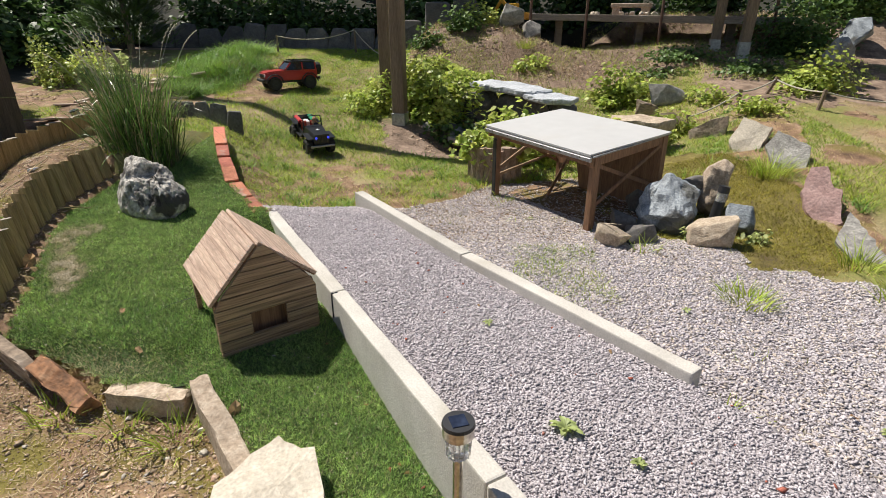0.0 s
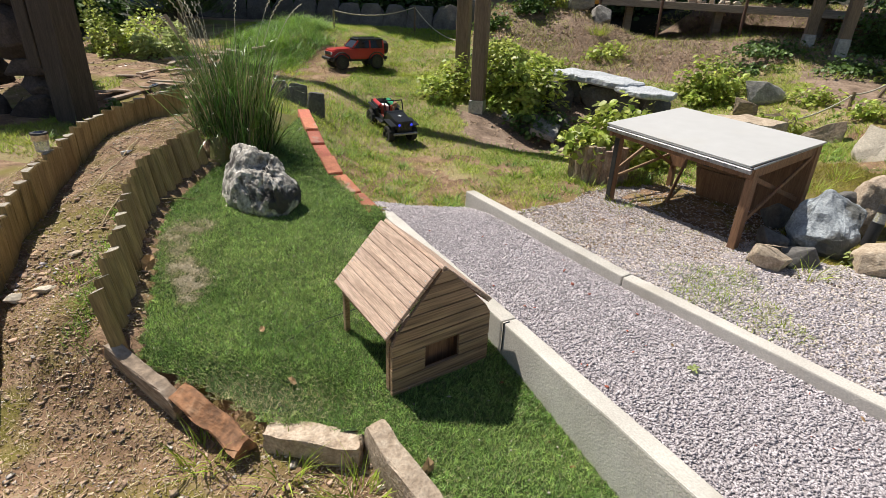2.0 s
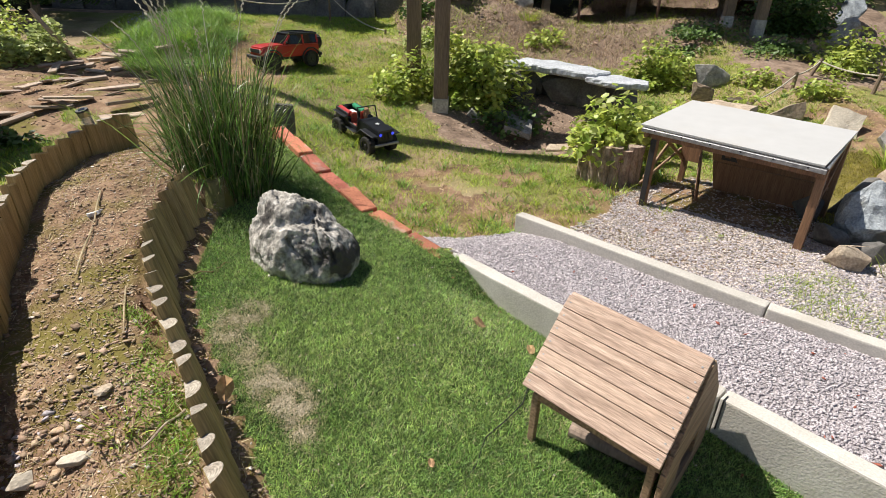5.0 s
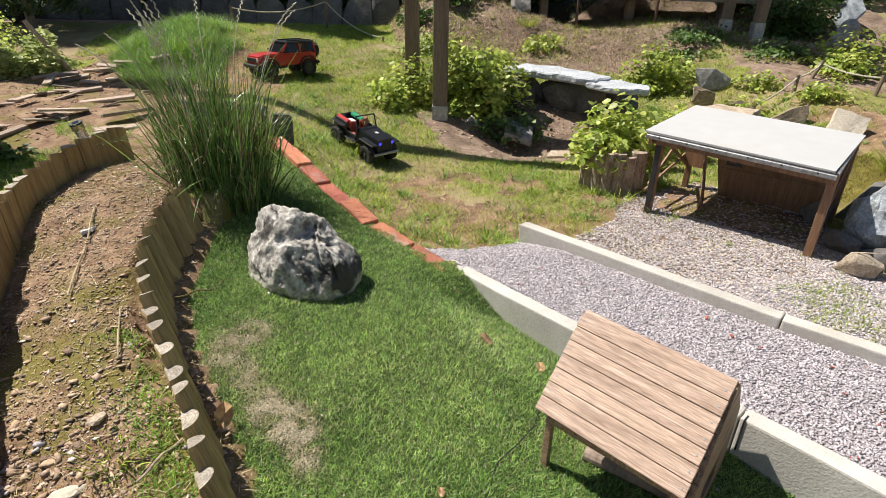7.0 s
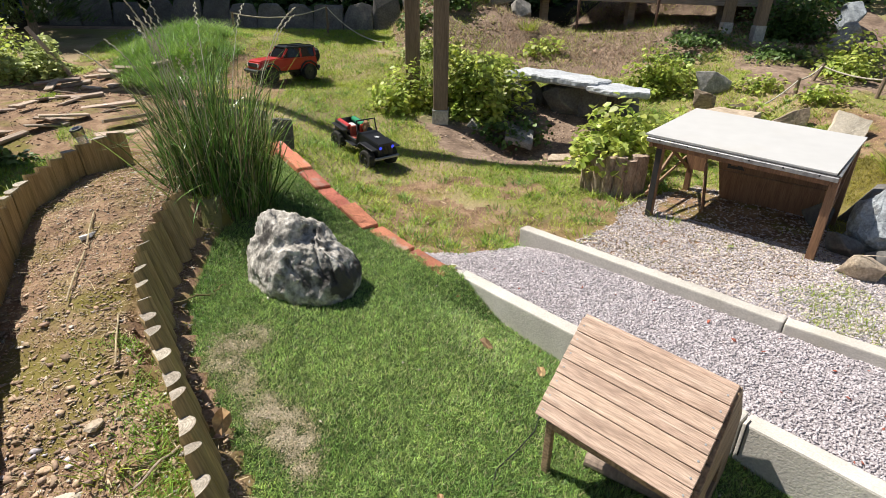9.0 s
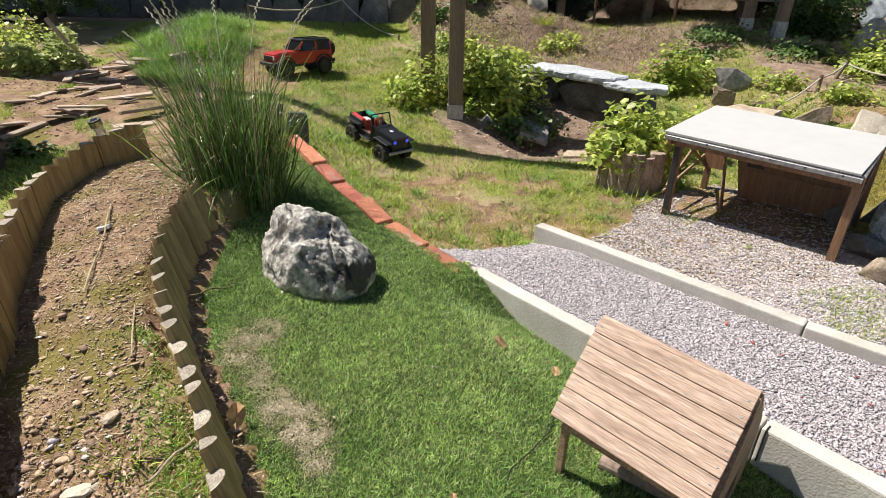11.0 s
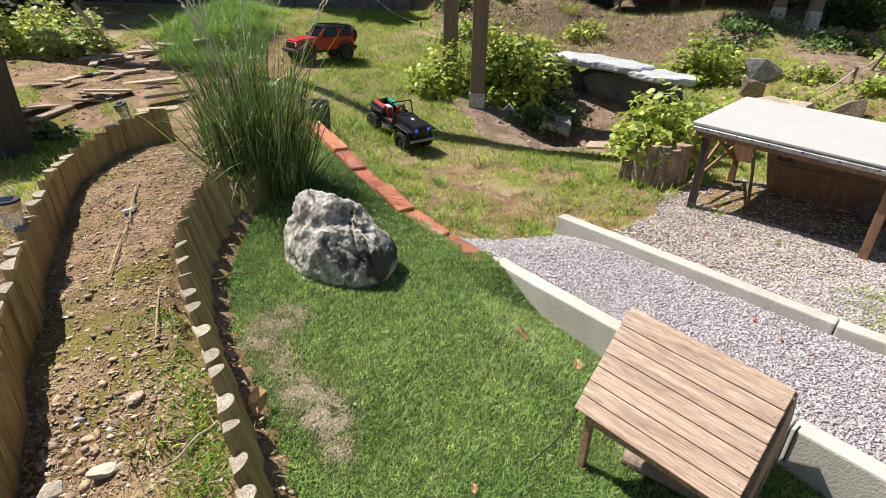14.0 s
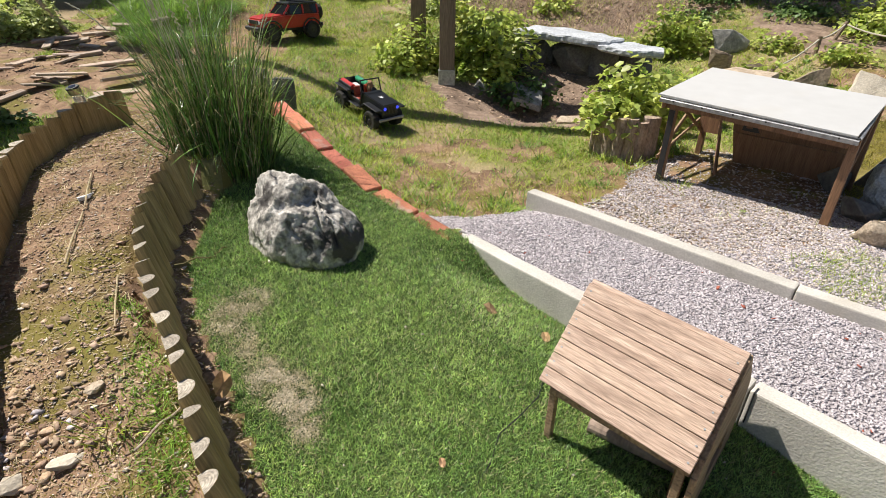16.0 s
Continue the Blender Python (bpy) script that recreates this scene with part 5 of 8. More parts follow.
# ---- tufts and the tall clump ----
def tuft(at, n, length, width, spread, mt, label, name="grass_tuft", lean=(0.1, 0.7), droop=0.4, segs=3, group=""):
    rng = np.random.default_rng(int(abs(at[0] * 1000 + at[1] * 77)))
    z = ground_z(at[0], at[1])
    a, r = rng.uniform(0, 2 * np.pi, n), spread * np.sqrt(rng.uniform(0, 1, n))
    root = np.stack([r * np.cos(a), r * np.sin(a), np.zeros(n) - 0.004], 1)
    v, t = blades(rng, root, rng.uniform(*length, n), rng.uniform(*width, n), rng.uniform(*lean, n), droop, segs, a + rng.normal(0, 0.6, n))
    ob = new(name, fast_mesh(name, v, t, [mt]))
    ob.location = (at[0], at[1], z)
    return tagged(ob, label, "grass", group)


def reed_blades(rng, root, heading, length, width, tip0, curl, fold, segs=8):
    """Long blades that bend as they rise. tip0: first lean from upright; curl: further bend; fold: a sudden kink part of the way up."""
    n = len(root)
    out = np.stack([np.cos(heading), np.sin(heading), 0 * heading], 1)
    f = heading + np.pi / 2 + rng.normal(0, 0.7, n)
    across = np.stack([np.cos(f), np.sin(f), rng.normal(0, 0.2, n)], 1)
    kink = rng.uniform(0.4, 0.85, n)
    sway = rng.normal(0, 0.12, n)
    p = root.copy()
    rows = []
    for k in range(segs + 1):
        s = k / segs
        w = width * (1 - 0.92 * s ** 1.8) * (0.6 + 0.4 * min(1.0, s * 6)) * 0.5
        rows.append((p - across * w[:, None], p + across * w[:, None]))
        th = tip0 + curl * s ** 2.6 + np.where(s > kink, fold, 0) + sway * np.sin(s * 7 + 6 * sway)
        p = p + (out * np.sin(th)[:, None] + np.array([0, 0, 1.0]) * np.cos(th)[:, None]) * (length / segs)[:, None]
    v = np.stack([q for r in rows for q in r], 1)
    per = 2 * (segs + 1)
    t = []
    for k in range(segs):
        t += [(2 * k, 2 * k + 1, 2 * k + 3), (2 * k, 2 * k + 3, 2 * k + 2)]
    return v.reshape(-1, 3), (np.array(t)[None] + (np.arange(n) * per)[:, None, None]).reshape(-1, 3)


def tall_grass():
    rng = np.random.default_rng(8)
    clump = new("ornamental_grass")
    cx, cy = -1.615, 3.50
    clump.location = (cx, cy, 0.155)
    tagged(clump, "tall arching ornamental grass clump with pale seed heads", "grass clump")

    def spray(name, n, spread, length, width, tip0, curl, fold, mt, label=""):
        a, r = rng.uniform(0, 2 * np.pi, n), spread * np.sqrt(rng.uniform(0, 1, n))
        root = np.stack([r * np.cos(a), 0.85 * r * np.sin(a), rng.uniform(-0.02, 0.02, n) - 0.15 * r * np.cos(a)], 1)
        head = np.where(rng.uniform(0, 1, n) < 0.6, a + rng.normal(0, 0.7, n), rng.uniform(0, 2 * np.pi, n))
        kinked = np.where(rng.uniform(0, 1, n) < fold[0], rng.uniform(fold[1], fold[2], n), 0)
        v, t = reed_blades(rng, root, head, rng.uniform(*length, n) * rng.uniform(0.75, 1.0, n), rng.uniform(*width, n), np.abs(rng.normal(tip0[0], tip0[1], n)), rng.uniform(*curl, n), kinked)
        ob = stuff(name, fast_mesh(name, v, t, [mt]), "", "", clump)
        if label:
            ob["label"] = label
    spray("green_blades", 600, 0.165, (0.34, 0.74), (0.0045, 0.0095), (0.0, 0.17), (0.0, 1.1), (0.28, 0.5, 1.8), M_REED)
    spray("arching_blades", 460, 0.165, (0.30, 0.68), (0.004, 0.008), (0.14, 0.16), (0.6, 2.6), (0.3, 0.5, 1.8), M_REED)
    spray("low_blades", 620, 0.19, (0.10, 0.38), (0.0035, 0.007), (0.25, 0.25), (0.4, 2.4), (0.3, 0.5, 1.6), M_REED)
    spray("dry_blades", 380, 0.18, (0.20, 0.68), (0.003, 0.006), (0.08, 0.14), (0.0, 1.2), (0.25, 0.5, 1.8), M_STRAW, "dry straw-coloured blades")
    spray("brown_stalks", 130, 0.16, (0.40, 0.66), (0.002, 0.0035), (0.04, 0.14), (0.0, 0.5), (0.1, 0.4, 1.2), M_BROWNSTONE, "thin brown dead stalks")
    spray("withered_base", 240, 0.16, (0.12, 0.28), (0.003, 0.005), (1.15, 0.2), (0.1, 0.5), (0.1, 0.2, 0.6), M_STEM, "withered brown blades round the base")
    bm = bmesh.new()
    for k in range(17):
        a = rng.uniform(0, 2 * np.pi)
        lean, h = rng.uniform(0.05, 0.45), rng.uniform(0.60, 0.82)
        p = [Vector((0.1 * math.cos(a) + math.cos(a) * lean * s * s * h, 0.1 * math.sin(a) + math.sin(a) * lean * s * s * h, h * s)) for s in (0, 0.35, 0.7, 0.85)]
        for q0, q1 in zip(p, p[1:]):
            rod(bm, q0, q1, 0.0016, 0.0013, 4)
        d = (p[-1] - p[-2]).normalized()
        q = p[-1]
        for j in range(9):
            d = (d + Vector((math.cos(a), math.sin(a), -0.25)) * 0.06).normalized()
            e = q + d * 0.014
            side_ = Vector((-math.sin(a), math.cos(a), 0)) * (0.004 if j % 2 else -0.004)
            rod(bm, q + side_, e + side_ * 0.3, 0.0034, 0.0012, 5)
            q = e
    part("seed_heads", bm, M_SEED, clump, "pale feathery seed heads on thin stems")


tall_grass()
for ax, ay, n, l in ((2.05, 3.92, 240, (0.08, 0.20)), (1.85, 4.25, 60, (0.05, 0.13)), (1.85, 2.45, 110, (0.08, 0.18)), (1.9, 2.78, 80, (0.07, 0.16)), (1.28, 2.45, 150, (0.04, 0.09)),
                     (1.04, 2.92, 22, (0.06, 0.14)), (0.42, 3.66, 40, (0.03, 0.07)), (0.3, 3.93, 26, (0.05, 0.12)), (-0.55, 1.72, 70, (0.04, 0.12)), (-0.95, 1.78, 70, (0.03, 0.10)),
                     (-0.75, 1.76, 40, (0.04, 0.13)), (-1.62, 2.28, 60, (0.02, 0.05)), (-1.1, 4.75, 90, (0.05, 0.12)), (0.95, 1.8, 40, (0.03, 0.06)), (0.85, 7.55, 160, (0.08, 0.18)), (0.95, 7.3, 110, (0.06, 0.14)), (0.35, 6.95, 110, (0.05, 0.13)), (1.35, 4.0, 90, (0.05, 0.12)), (1.65, 4.1, 90, (0.05, 0.12))):
    tuft((ax, ay), n, l, (0.003, 0.006), 0.05 + 0.00025 * n, M_LAWN, "small tuft of fresh green grass", group="grass tufts")


# ---- leafy plants ----
def leaf_cloud(rng, n, spread, size, hollow=0.3):
    """Leaves as folded pointed ovals, facing mostly up and out, filling a rough dome."""
    u = rng.normal(size=(n, 3))
    u /= np.linalg.norm(u, axis=1)[:, None]
    u[:, 2] = np.abs(u[:, 2]) * 1.0 - 0.10
    r = (hollow + (1 - hollow) * rng.uniform(0, 1, n) ** 0.6) * (0.78 + 0.35 * np.sin(u[:, 0] * 5 + u[:, 1] * 4 + rng.uniform(0, 6)))
    c = u * r[:, None] * np.array(spread)
    shape = np.array([[0, 0, 0], [0.26, 0.40, 0.06], [0.30, -0.38, 0.06], [0.68, 0.34, 0.01], [0.70, -0.33, 0.01], [1.0, 0, -0.10], [0.45, 0, -0.02]])
    tri = np.array([(0, 6, 1), (0, 2, 6), (1, 6, 3), (2, 4, 6), (6, 5, 3), (6, 4, 5)])
    yaw = np.arctan2(u[:, 1], u[:, 0]) + rng.normal(0, 0.9, n)
    pit = rng.normal(-0.25, 0.45, n)
    rol = rng.normal(0, 0.5, n)
    s = rng.uniform(0.6, 1.25, n) * size
    cy_, sy_, cp, sp, cr, sr = np.cos(yaw), np.sin(yaw), np.cos(pit), np.sin(pit), np.cos(rol), np.sin(rol)
    R = np.stack([np.stack([cy_ * cp, -sy_ * cr - cy_ * sp * sr, sy_ * sr - cy_ * sp * cr], 1),
                  np.stack([sy_ * cp, cy_ * cr - sy_ * sp * sr, -cy_ * sr - sy_ * sp * cr], 1),
                  np.stack([sp, cp * sr, cp * cr], 1)], 1)
    v = np.einsum("nij,kj->nki", R, shape) * s[:, None, None] + c[:, None, :]
    t = tri[None] + (np.arange(n) * 7)[:, None, None]
    return v.reshape(-1, 3), t.reshape(-1, 3), c


def leafy(at, spread, n, size, mt, label, seed, name="bramble_bush", category="bush", stems=14, lift=0.0):
    rng = np.random.default_rng(seed)
    n, size = (int(n * 2.7), size * 0.58) if size < 0.1 else (int(n * 1.5), size * 0.8)
    z = ground_z(at[0], at[1]) + lift
    plant = new(name)
    plant.location = (at[0], at[1], z)
    tagged(plant, label, category)
    v, t, c = leaf_cloud(rng, n, spread, size)
    ob = stuff("foliage", fast_mesh("foliage", v, t, [mt]), "", "", plant)
    bm = bmesh.new()
    for k in range(stems):
        tip = Vector(c[int(rng.integers(0, n))])
        base = Vector((tip.x * 0.2, tip.y * 0.2, -0.03))
        mid = base.lerp(tip, 0.55) + Vector((0, 0, 0.12 * spread[2]))
        rod(bm, base, mid, 0.004, 0.003, 5)
        rod(bm, mid, tip, 0.003, 0.0015, 5)
    part("stem", bm, M_STEM, plant)
    return plant


leafy((-0.13, 5.71), (0.44, 0.34, 0.60), 1500, 0.085, M_LEAF, "sunlit yellow-green bramble bush beside a timber post", 1)
leafy((-0.66, 5.86), (0.34, 0.26, 0.36), 620, 0.075, M_LEAF, "low bramble bush at the foot of a timber post", 2)
# Darker leaf colour here carries the shade over the stones.
leafy((0.12, 5.42), (0.34, 0.20, 0.26), 320, 0.07, M_LEAFMID, "bramble leaves over stones, coloured darker for shade", 3)
leafy((0.42, 4.25), (0.31, 0.22, 0.31), 480, 0.085, M_LEAF, "strawberry-like leafy plant growing in a log planter", 4, "planter_plant", "plant", 10, 0.16)
leafy((0.66, 4.62), (0.40, 0.30, 0.46), 680, 0.09, M_LEAF, "leafy yellow-green plant behind the planter", 5)
leafy((1.12, 4.80), (0.34, 0.26, 0.36), 420, 0.085, M_LEAF, "creeping yellow-green leaves over flat stones", 6)
leafy((1.66, 6.05), (0.38, 0.30, 0.42), 700, 0.075, M_LEAF, "sunlit yellow-green bramble bush beside a slab", 7)
leafy((1.85, 5.1), (0.32, 0.2, 0.22), 260, 0.075, M_LEAF, "low creeping leaves between stones", 8)
leafy((2.35, 5.62), (0.24, 0.2, 0.15), 130, 0.065, M_LEAF, "low sunlit brambles beside pointed stones", 18)
leafy((2.55, 5.15), (0.30, 0.2, 0.16), 170, 0.065, M_LEAF, "low creeping leaves at a rope fence", 19)
leafy((3.25, 5.75), (0.38, 0.34, 0.42), 640, 0.075, M_LEAF, "bright green bush on the sunny slope", 9)
leafy((-0.35, 7.75), (0.26, 0.22, 0.30), 150, 0.085, M_LEAFMID, "broad-leaved green weed on the bank's crest", 23)
leafy((0.30, 8.35), (0.40, 0.26, 0.34), 300, 0.085, M_LEAF, "sunlit leafy weeds on top of the bank", 24)
leafy((-0.45, 7.15), (0.30, 0.22, 0.20), 150, 0.06, M_LEAFPALE, "dry yellow-green weeds on the bank", 25)
leafy((0.25, 6.75), (0.34, 0.20, 0.16), 150, 0.07, M_LEAF, "low broad weeds behind the slate slabs", 26)
# Dark-leaved plants added to deepen the shade round the post feet.
leafy((2.45, 6.75), (0.45, 0.3, 0.18), 260, 0.07, M_LEAFMID, "low weeds coloured dark for the shade of posts", 22)
leafy((2.95, 6.28), (0.45, 0.34, 0.16), 260, 0.07, M_LEAFMID, "low weeds coloured dark for the shade of posts", 20)
leafy((3.70, 7.05), (0.60, 0.42, 0.72), 1300, 0.075, M_LEAFMID, "green bush beside post feet, coloured dark for shade", 10)
leafy((4.55, 7.75), (0.75, 0.5, 0.85), 1100, 0.085, M_LEAFMID, "dense green bush above the sunny slope", 28)
leafy((1.30, 3.06), (0.08, 0.05, 0.09), 34, 0.042, M_LEAFPALE, "small pale leafy weed among stones", 29, "weed", "weed", 5)
leafy((1.60, 3.05), (0.08, 0.05, 0.09), 30, 0.042, M_LEAFPALE, "small pale leafy weed among stones", 30, "weed", "weed", 5)
leafy((-3.66, 6.50), (0.38, 0.36, 0.32), 800, 0.085, M_LEAFPALE, "pale sunlit leafy bush above wood scraps", 11)
leafy((-4.3, 6.6), (0.6, 0.5, 0.55), 1100, 0.065, M_LEAF, "sunlit leafy bush at the shade's edge", 12)
leafy((-2.90, 4.42), (0.15, 0.10, 0.11), 110, 0.055, M_LEAFMID, "low dark green weeds below boulders", 13)
leafy((0.05, 8.05), (0.3, 0.25, 0.35), 200, 0.09, M_LEAFMID, "broad-leaved green plant on the bank", 14)
leafy((0.9, 7.15), (0.26, 0.22, 0.18), 120, 0.09, M_LEAF, "low broad-leaved plant on the bank", 15)
leafy((-0.25, 7.2), (0.25, 0.2, 0.22), 120, 0.07, M_LEAF, "small yellow-green weed on the bank", 16)
leafy((2.15, 6.55), (0.5, 0.3, 0.12), 140, 0.06, M_LEAFMID, "sparse low weeds coloured dark for the posts' shade", 17)


def weed(at, r, n, label):
    rng = random.Random(int(at[0] * 991))
    plant = new("weed")
    plant.location = (at[0], at[1], ground_z(at[0], at[1]) + 0.012)
    tagged(plant, label, "weed", "weeds in the gravel")
    for k in range(2 * n):
        a, up = k * 2.4 + rng.uniform(-0.3, 0.3), rng.uniform(0.1, 0.4) + 0.9 * k / (2 * n)
        d = Vector((math.cos(a), math.sin(a), up)).normalized()
        s = Vector((-math.sin(a), math.cos(a), rng.uniform(-0.4, 0.4)))
        L = r * rng.uniform(0.45, 0.85) * (1.1 - 0.4 * k / (2 * n))
        wide = L * rng.uniform(0.16, 0.24)
        bm = bmesh.new()
        rows = []
        for f, w in ((0.0, 0.10), (0.3, 0.5), (0.5, 0.9), (0.7, 1.0), (0.88, 0.65), (1.0, 0.08)):
            c = d * L * f - Vector((0, 0, L * 0.35 * f * f))
            rows.append([bm.verts.new(c + s * wide * w + Vector((0, 0, wide * 0.35 * w))), bm.verts.new(c), bm.verts.new(c - s * wide * w + Vector((0, 0, wide * 0.35 * w)))])
        for r0, r1 in zip(rows, rows[1:]):
            bm.faces.new((r0[0], r0[1], r1[1], r1[0]))
            bm.faces.new((r0[1], r0[2], r1[2], r1[1]))
        part("leaf", bm, M_LEAFPALE, plant, smooth=True)


for wx, wy, r, n in ((0.475, 1.635, 0.055, 15), (0.62, 1.53, 0.03, 9), (0.30, 2.12, 0.03, 8), (0.97, 1.72, 0.03, 8), (1.02, 2.35, 0.03, 8), (0.55, 3.33, 0.025, 7), (1.3, 1.72, 0.04, 10)):
    weed((wx, wy), r, n, "small pale green rosette weed growing in gravel")


# ---- irregular flat stones ----
def slab(name, outline, z_top, thick, material, label, category="stone slab", tilt=(0, 0), seed=1, group=""):
    """A flat stone of that outline, its top at z_top, with uneven top and broken edge. tilt: rise per metre along x and y."""
    cx, cy = sum(p[0] for p in outline) / len(outline), sum(p[1] for p in outline) / len(outline)
    rng = random.Random(seed)
    pts = []
    for a, b in zip(outline, outline[1:] + outline[:1]):
        n = max(2, int(math.dist(a, b) / 0.035))
        for k in range(n):
            s = k / n
            pts.append((a[0] + (b[0] - a[0]) * s + rng.uniform(-0.006, 0.006) - cx, a[1] + (b[1] - a[1]) * s + rng.uniform(-0.006, 0.006) - cy))
    bm = bmesh.new()
    rings = []
    for shrink, z in ((0.90, -thick), (1.0, -thick * 0.7), (1.0, -thick * 0.2), (0.97, 0.0), (0.66, 0.0), (0.33, 0.0)):
        row = []
        for i, (px, py) in enumerate(pts):
            j = 1 + (rng.uniform(-0.02, 0.02) if shrink > 0.9 else 0)
            q = Vector((px * shrink * j, py * shrink * j, z))
            q.z += tilt[0] * q.x + tilt[1] * q.y + 0.012 * noise.noise(Vector((q.x * 9 + seed, q.y * 9, seed))) * min(1, thick / 0.04)
            row.append(bm.verts.new(q))
        rings.append(row)
    m = len(pts)
    for r0, r1 in zip(rings, rings[1:]):
        for i in range(m):
            bm.faces.new((r0[i], r0[(i + 1) % m], r1[(i + 1) % m], r1[i]))
    c = bm.verts.new((0, 0, 0.002))
    for i in range(m):
        bm.faces.new((rings[-1][i], rings[-1][(i + 1) % m], c))
    bm.faces.new(list(reversed(rings[0])))
    bmesh.ops.recalc_face_normals(bm, faces=bm.faces)
    ob = part(name, bm, material)
    ob.location = (cx, cy, z_top)
    return tagged(ob, label, category, group)


# front edging stones of the turf
def block(name, a, b, wide, high, material, label, seed, roll=0.0):
    a, b = Vector(a), Vector(b)
    L = (b - a).length
    bm = bmesh.new()
    bmesh.ops.create_cube(bm, size=1.0)
    bmesh.ops.subdivide_edges(bm, edges=bm.edges, cuts=9, use_grid_fill=True)
    o = Vector((seed * 3.7, seed * 1.9, seed))
    for v in bm.verts:
        c = v.co.copy()
        edge = sorted((abs(c.x), abs(c.y), abs(c.z)))[1]
        p = Vector((c.x * L, c.y * wide, c.z * high))
        ends = 1 - 0.22 * max(0.0, abs(c.x) - 0.2) * (1 + noise.noise(o * 2))
        p.y *= ends
        p.z += 0.10 * high * noise.noise(Vector((c.x * 3, 0, 0)) + o) + 0.03 * wide * noise.noise(p * 30 + o)
        p.y += 0.16 * wide * noise.noise(Vector((c.x * 3.3, c.z, 5)) + o)
        p.x += 0.10 * wide * noise.noise(Vector((c.y * 3, c.z * 3, 8)) + o)
        chip = max(0.0, edge - 0.42) * max(0.0, 0.35 + noise.noise(p * 24 + o))
        v.co = p * (1 - 0.9 * chip) + Vector((0.002 * noise.noise(p * 70 + o), 0.002 * noise.noise(p * 70), 0.002 * noise.noise(p * 60 + o)))
    ob = part(name, bm, material)
    m = beam_matrix((a.x, a.y, a.z - high / 2), (b.x, b.y, b.z - high / 2))
    ob.matrix_world = m @ pose(0, 0, 0, roll)
    return tagged(ob, label, "edging stone", "stones edging the turf")


block("edging_stone", (-0.825, 1.855, -0.088), (-0.57, 1.83, -0.082), 0.07, 0.12, M_TANSTONE, "pale tan sandstone block edging turf", 21)
block("edging_stone", (-0.555, 1.86, -0.03), (-0.285, 1.545, -0.075), 0.056, 0.17, M_TANSTONE, "long pale sandstone block set on edge", 22)
block("edging_stone", (-1.09, 1.955, -0.012), (-0.865, 1.85, -0.092), 0.060, 0.20, M_RUST, "rusty orange stone slab leaning beside turf", 23, 30)
block("edging_stone", (-1.355, 2.02, 0.038), (-1.10, 1.908, -0.058), 0.040, 0.26, M_BROWNSTONE, "rough thin brown stone slab set on edge", 24, 4)
slab("edging_stone", [(-0.33, 1.47), (-0.235, 1.635), (-0.185, 1.605), (-0.125, 1.588), (-0.06, 1.44), (-0.05, 1.30), (-0.28, 1.28)], -0.045, 0.06, M_PALESTONE, "flat cream sandstone slab lying beside turf", "stone slab", (0, 0.02), 5)

def crag(at, rz):
    """The large broken stone of the rock pile: an undercut front below sloping broken faces."""
    rough_shape = ((-0.15, -0.09, 0), (0.14, -0.11, 0), (0.18, 0.10, 0), (-0.16, 0.12, 0), (-0.13, -0.15, 0.13), (0.10, -0.16, 0.15), (0.19, -0.08, 0.19),
                   (-0.19, -0.04, 0.20), (-0.11, 0.01, 0.29), (-0.04, 0.03, 0.335), (0.07, -0.01, 0.29), (0.18, 0.03, 0.26), (0.10, 0.12, 0.27), (-0.12, 0.12, 0.22))
    bm = bmesh.new()
    for p in rough_shape:
        bm.verts.new((p[0] * 0.74, p[1] * 0.80, p[2] * 0.93))
    bmesh.ops.convex_hull(bm, input=bm.verts)
    bmesh.ops.bevel(bm, geom=list(bm.edges), offset=0.005, segments=1, affect='EDGES')
    bmesh.ops.triangulate(bm, faces=bm.faces)
    bmesh.ops.subdivide_edges(bm, edges=bm.edges, cuts=5, use_grid_fill=True)
    bm.normal_update()
    for v in bm.verts:
        q = v.co * 9
        step = noise.noise(Vector((q.x * 1.2 + q.z * 0.8, q.y, q.z * 2.2)))
        v.co += v.normal * (0.022 * step + 0.010 * noise.noise(q * 3.1) + 0.004 * noise.noise(q * 8)) - Vector((0, 0, 0.03))
    ob = part("stone", bm, M_BLUESTONE)
    ob.matrix_world = pose(at[0], at[1], ground_z(*at), 0, 0, rz)
    tagged(ob, "large blue-grey broken stone with a pale top", "stone")


crag((1.225, 3.25), -26)
stone("stone", (1.56, 3.50, ground_z(1.56, 3.50)), (0.175, 0.15, 0.34), (0, 6, 15), 34, M_TANSTONE, 0.25, 0.075, 4, "upright tan weathered lumpy stone", "stone", "", 0.05, 30)

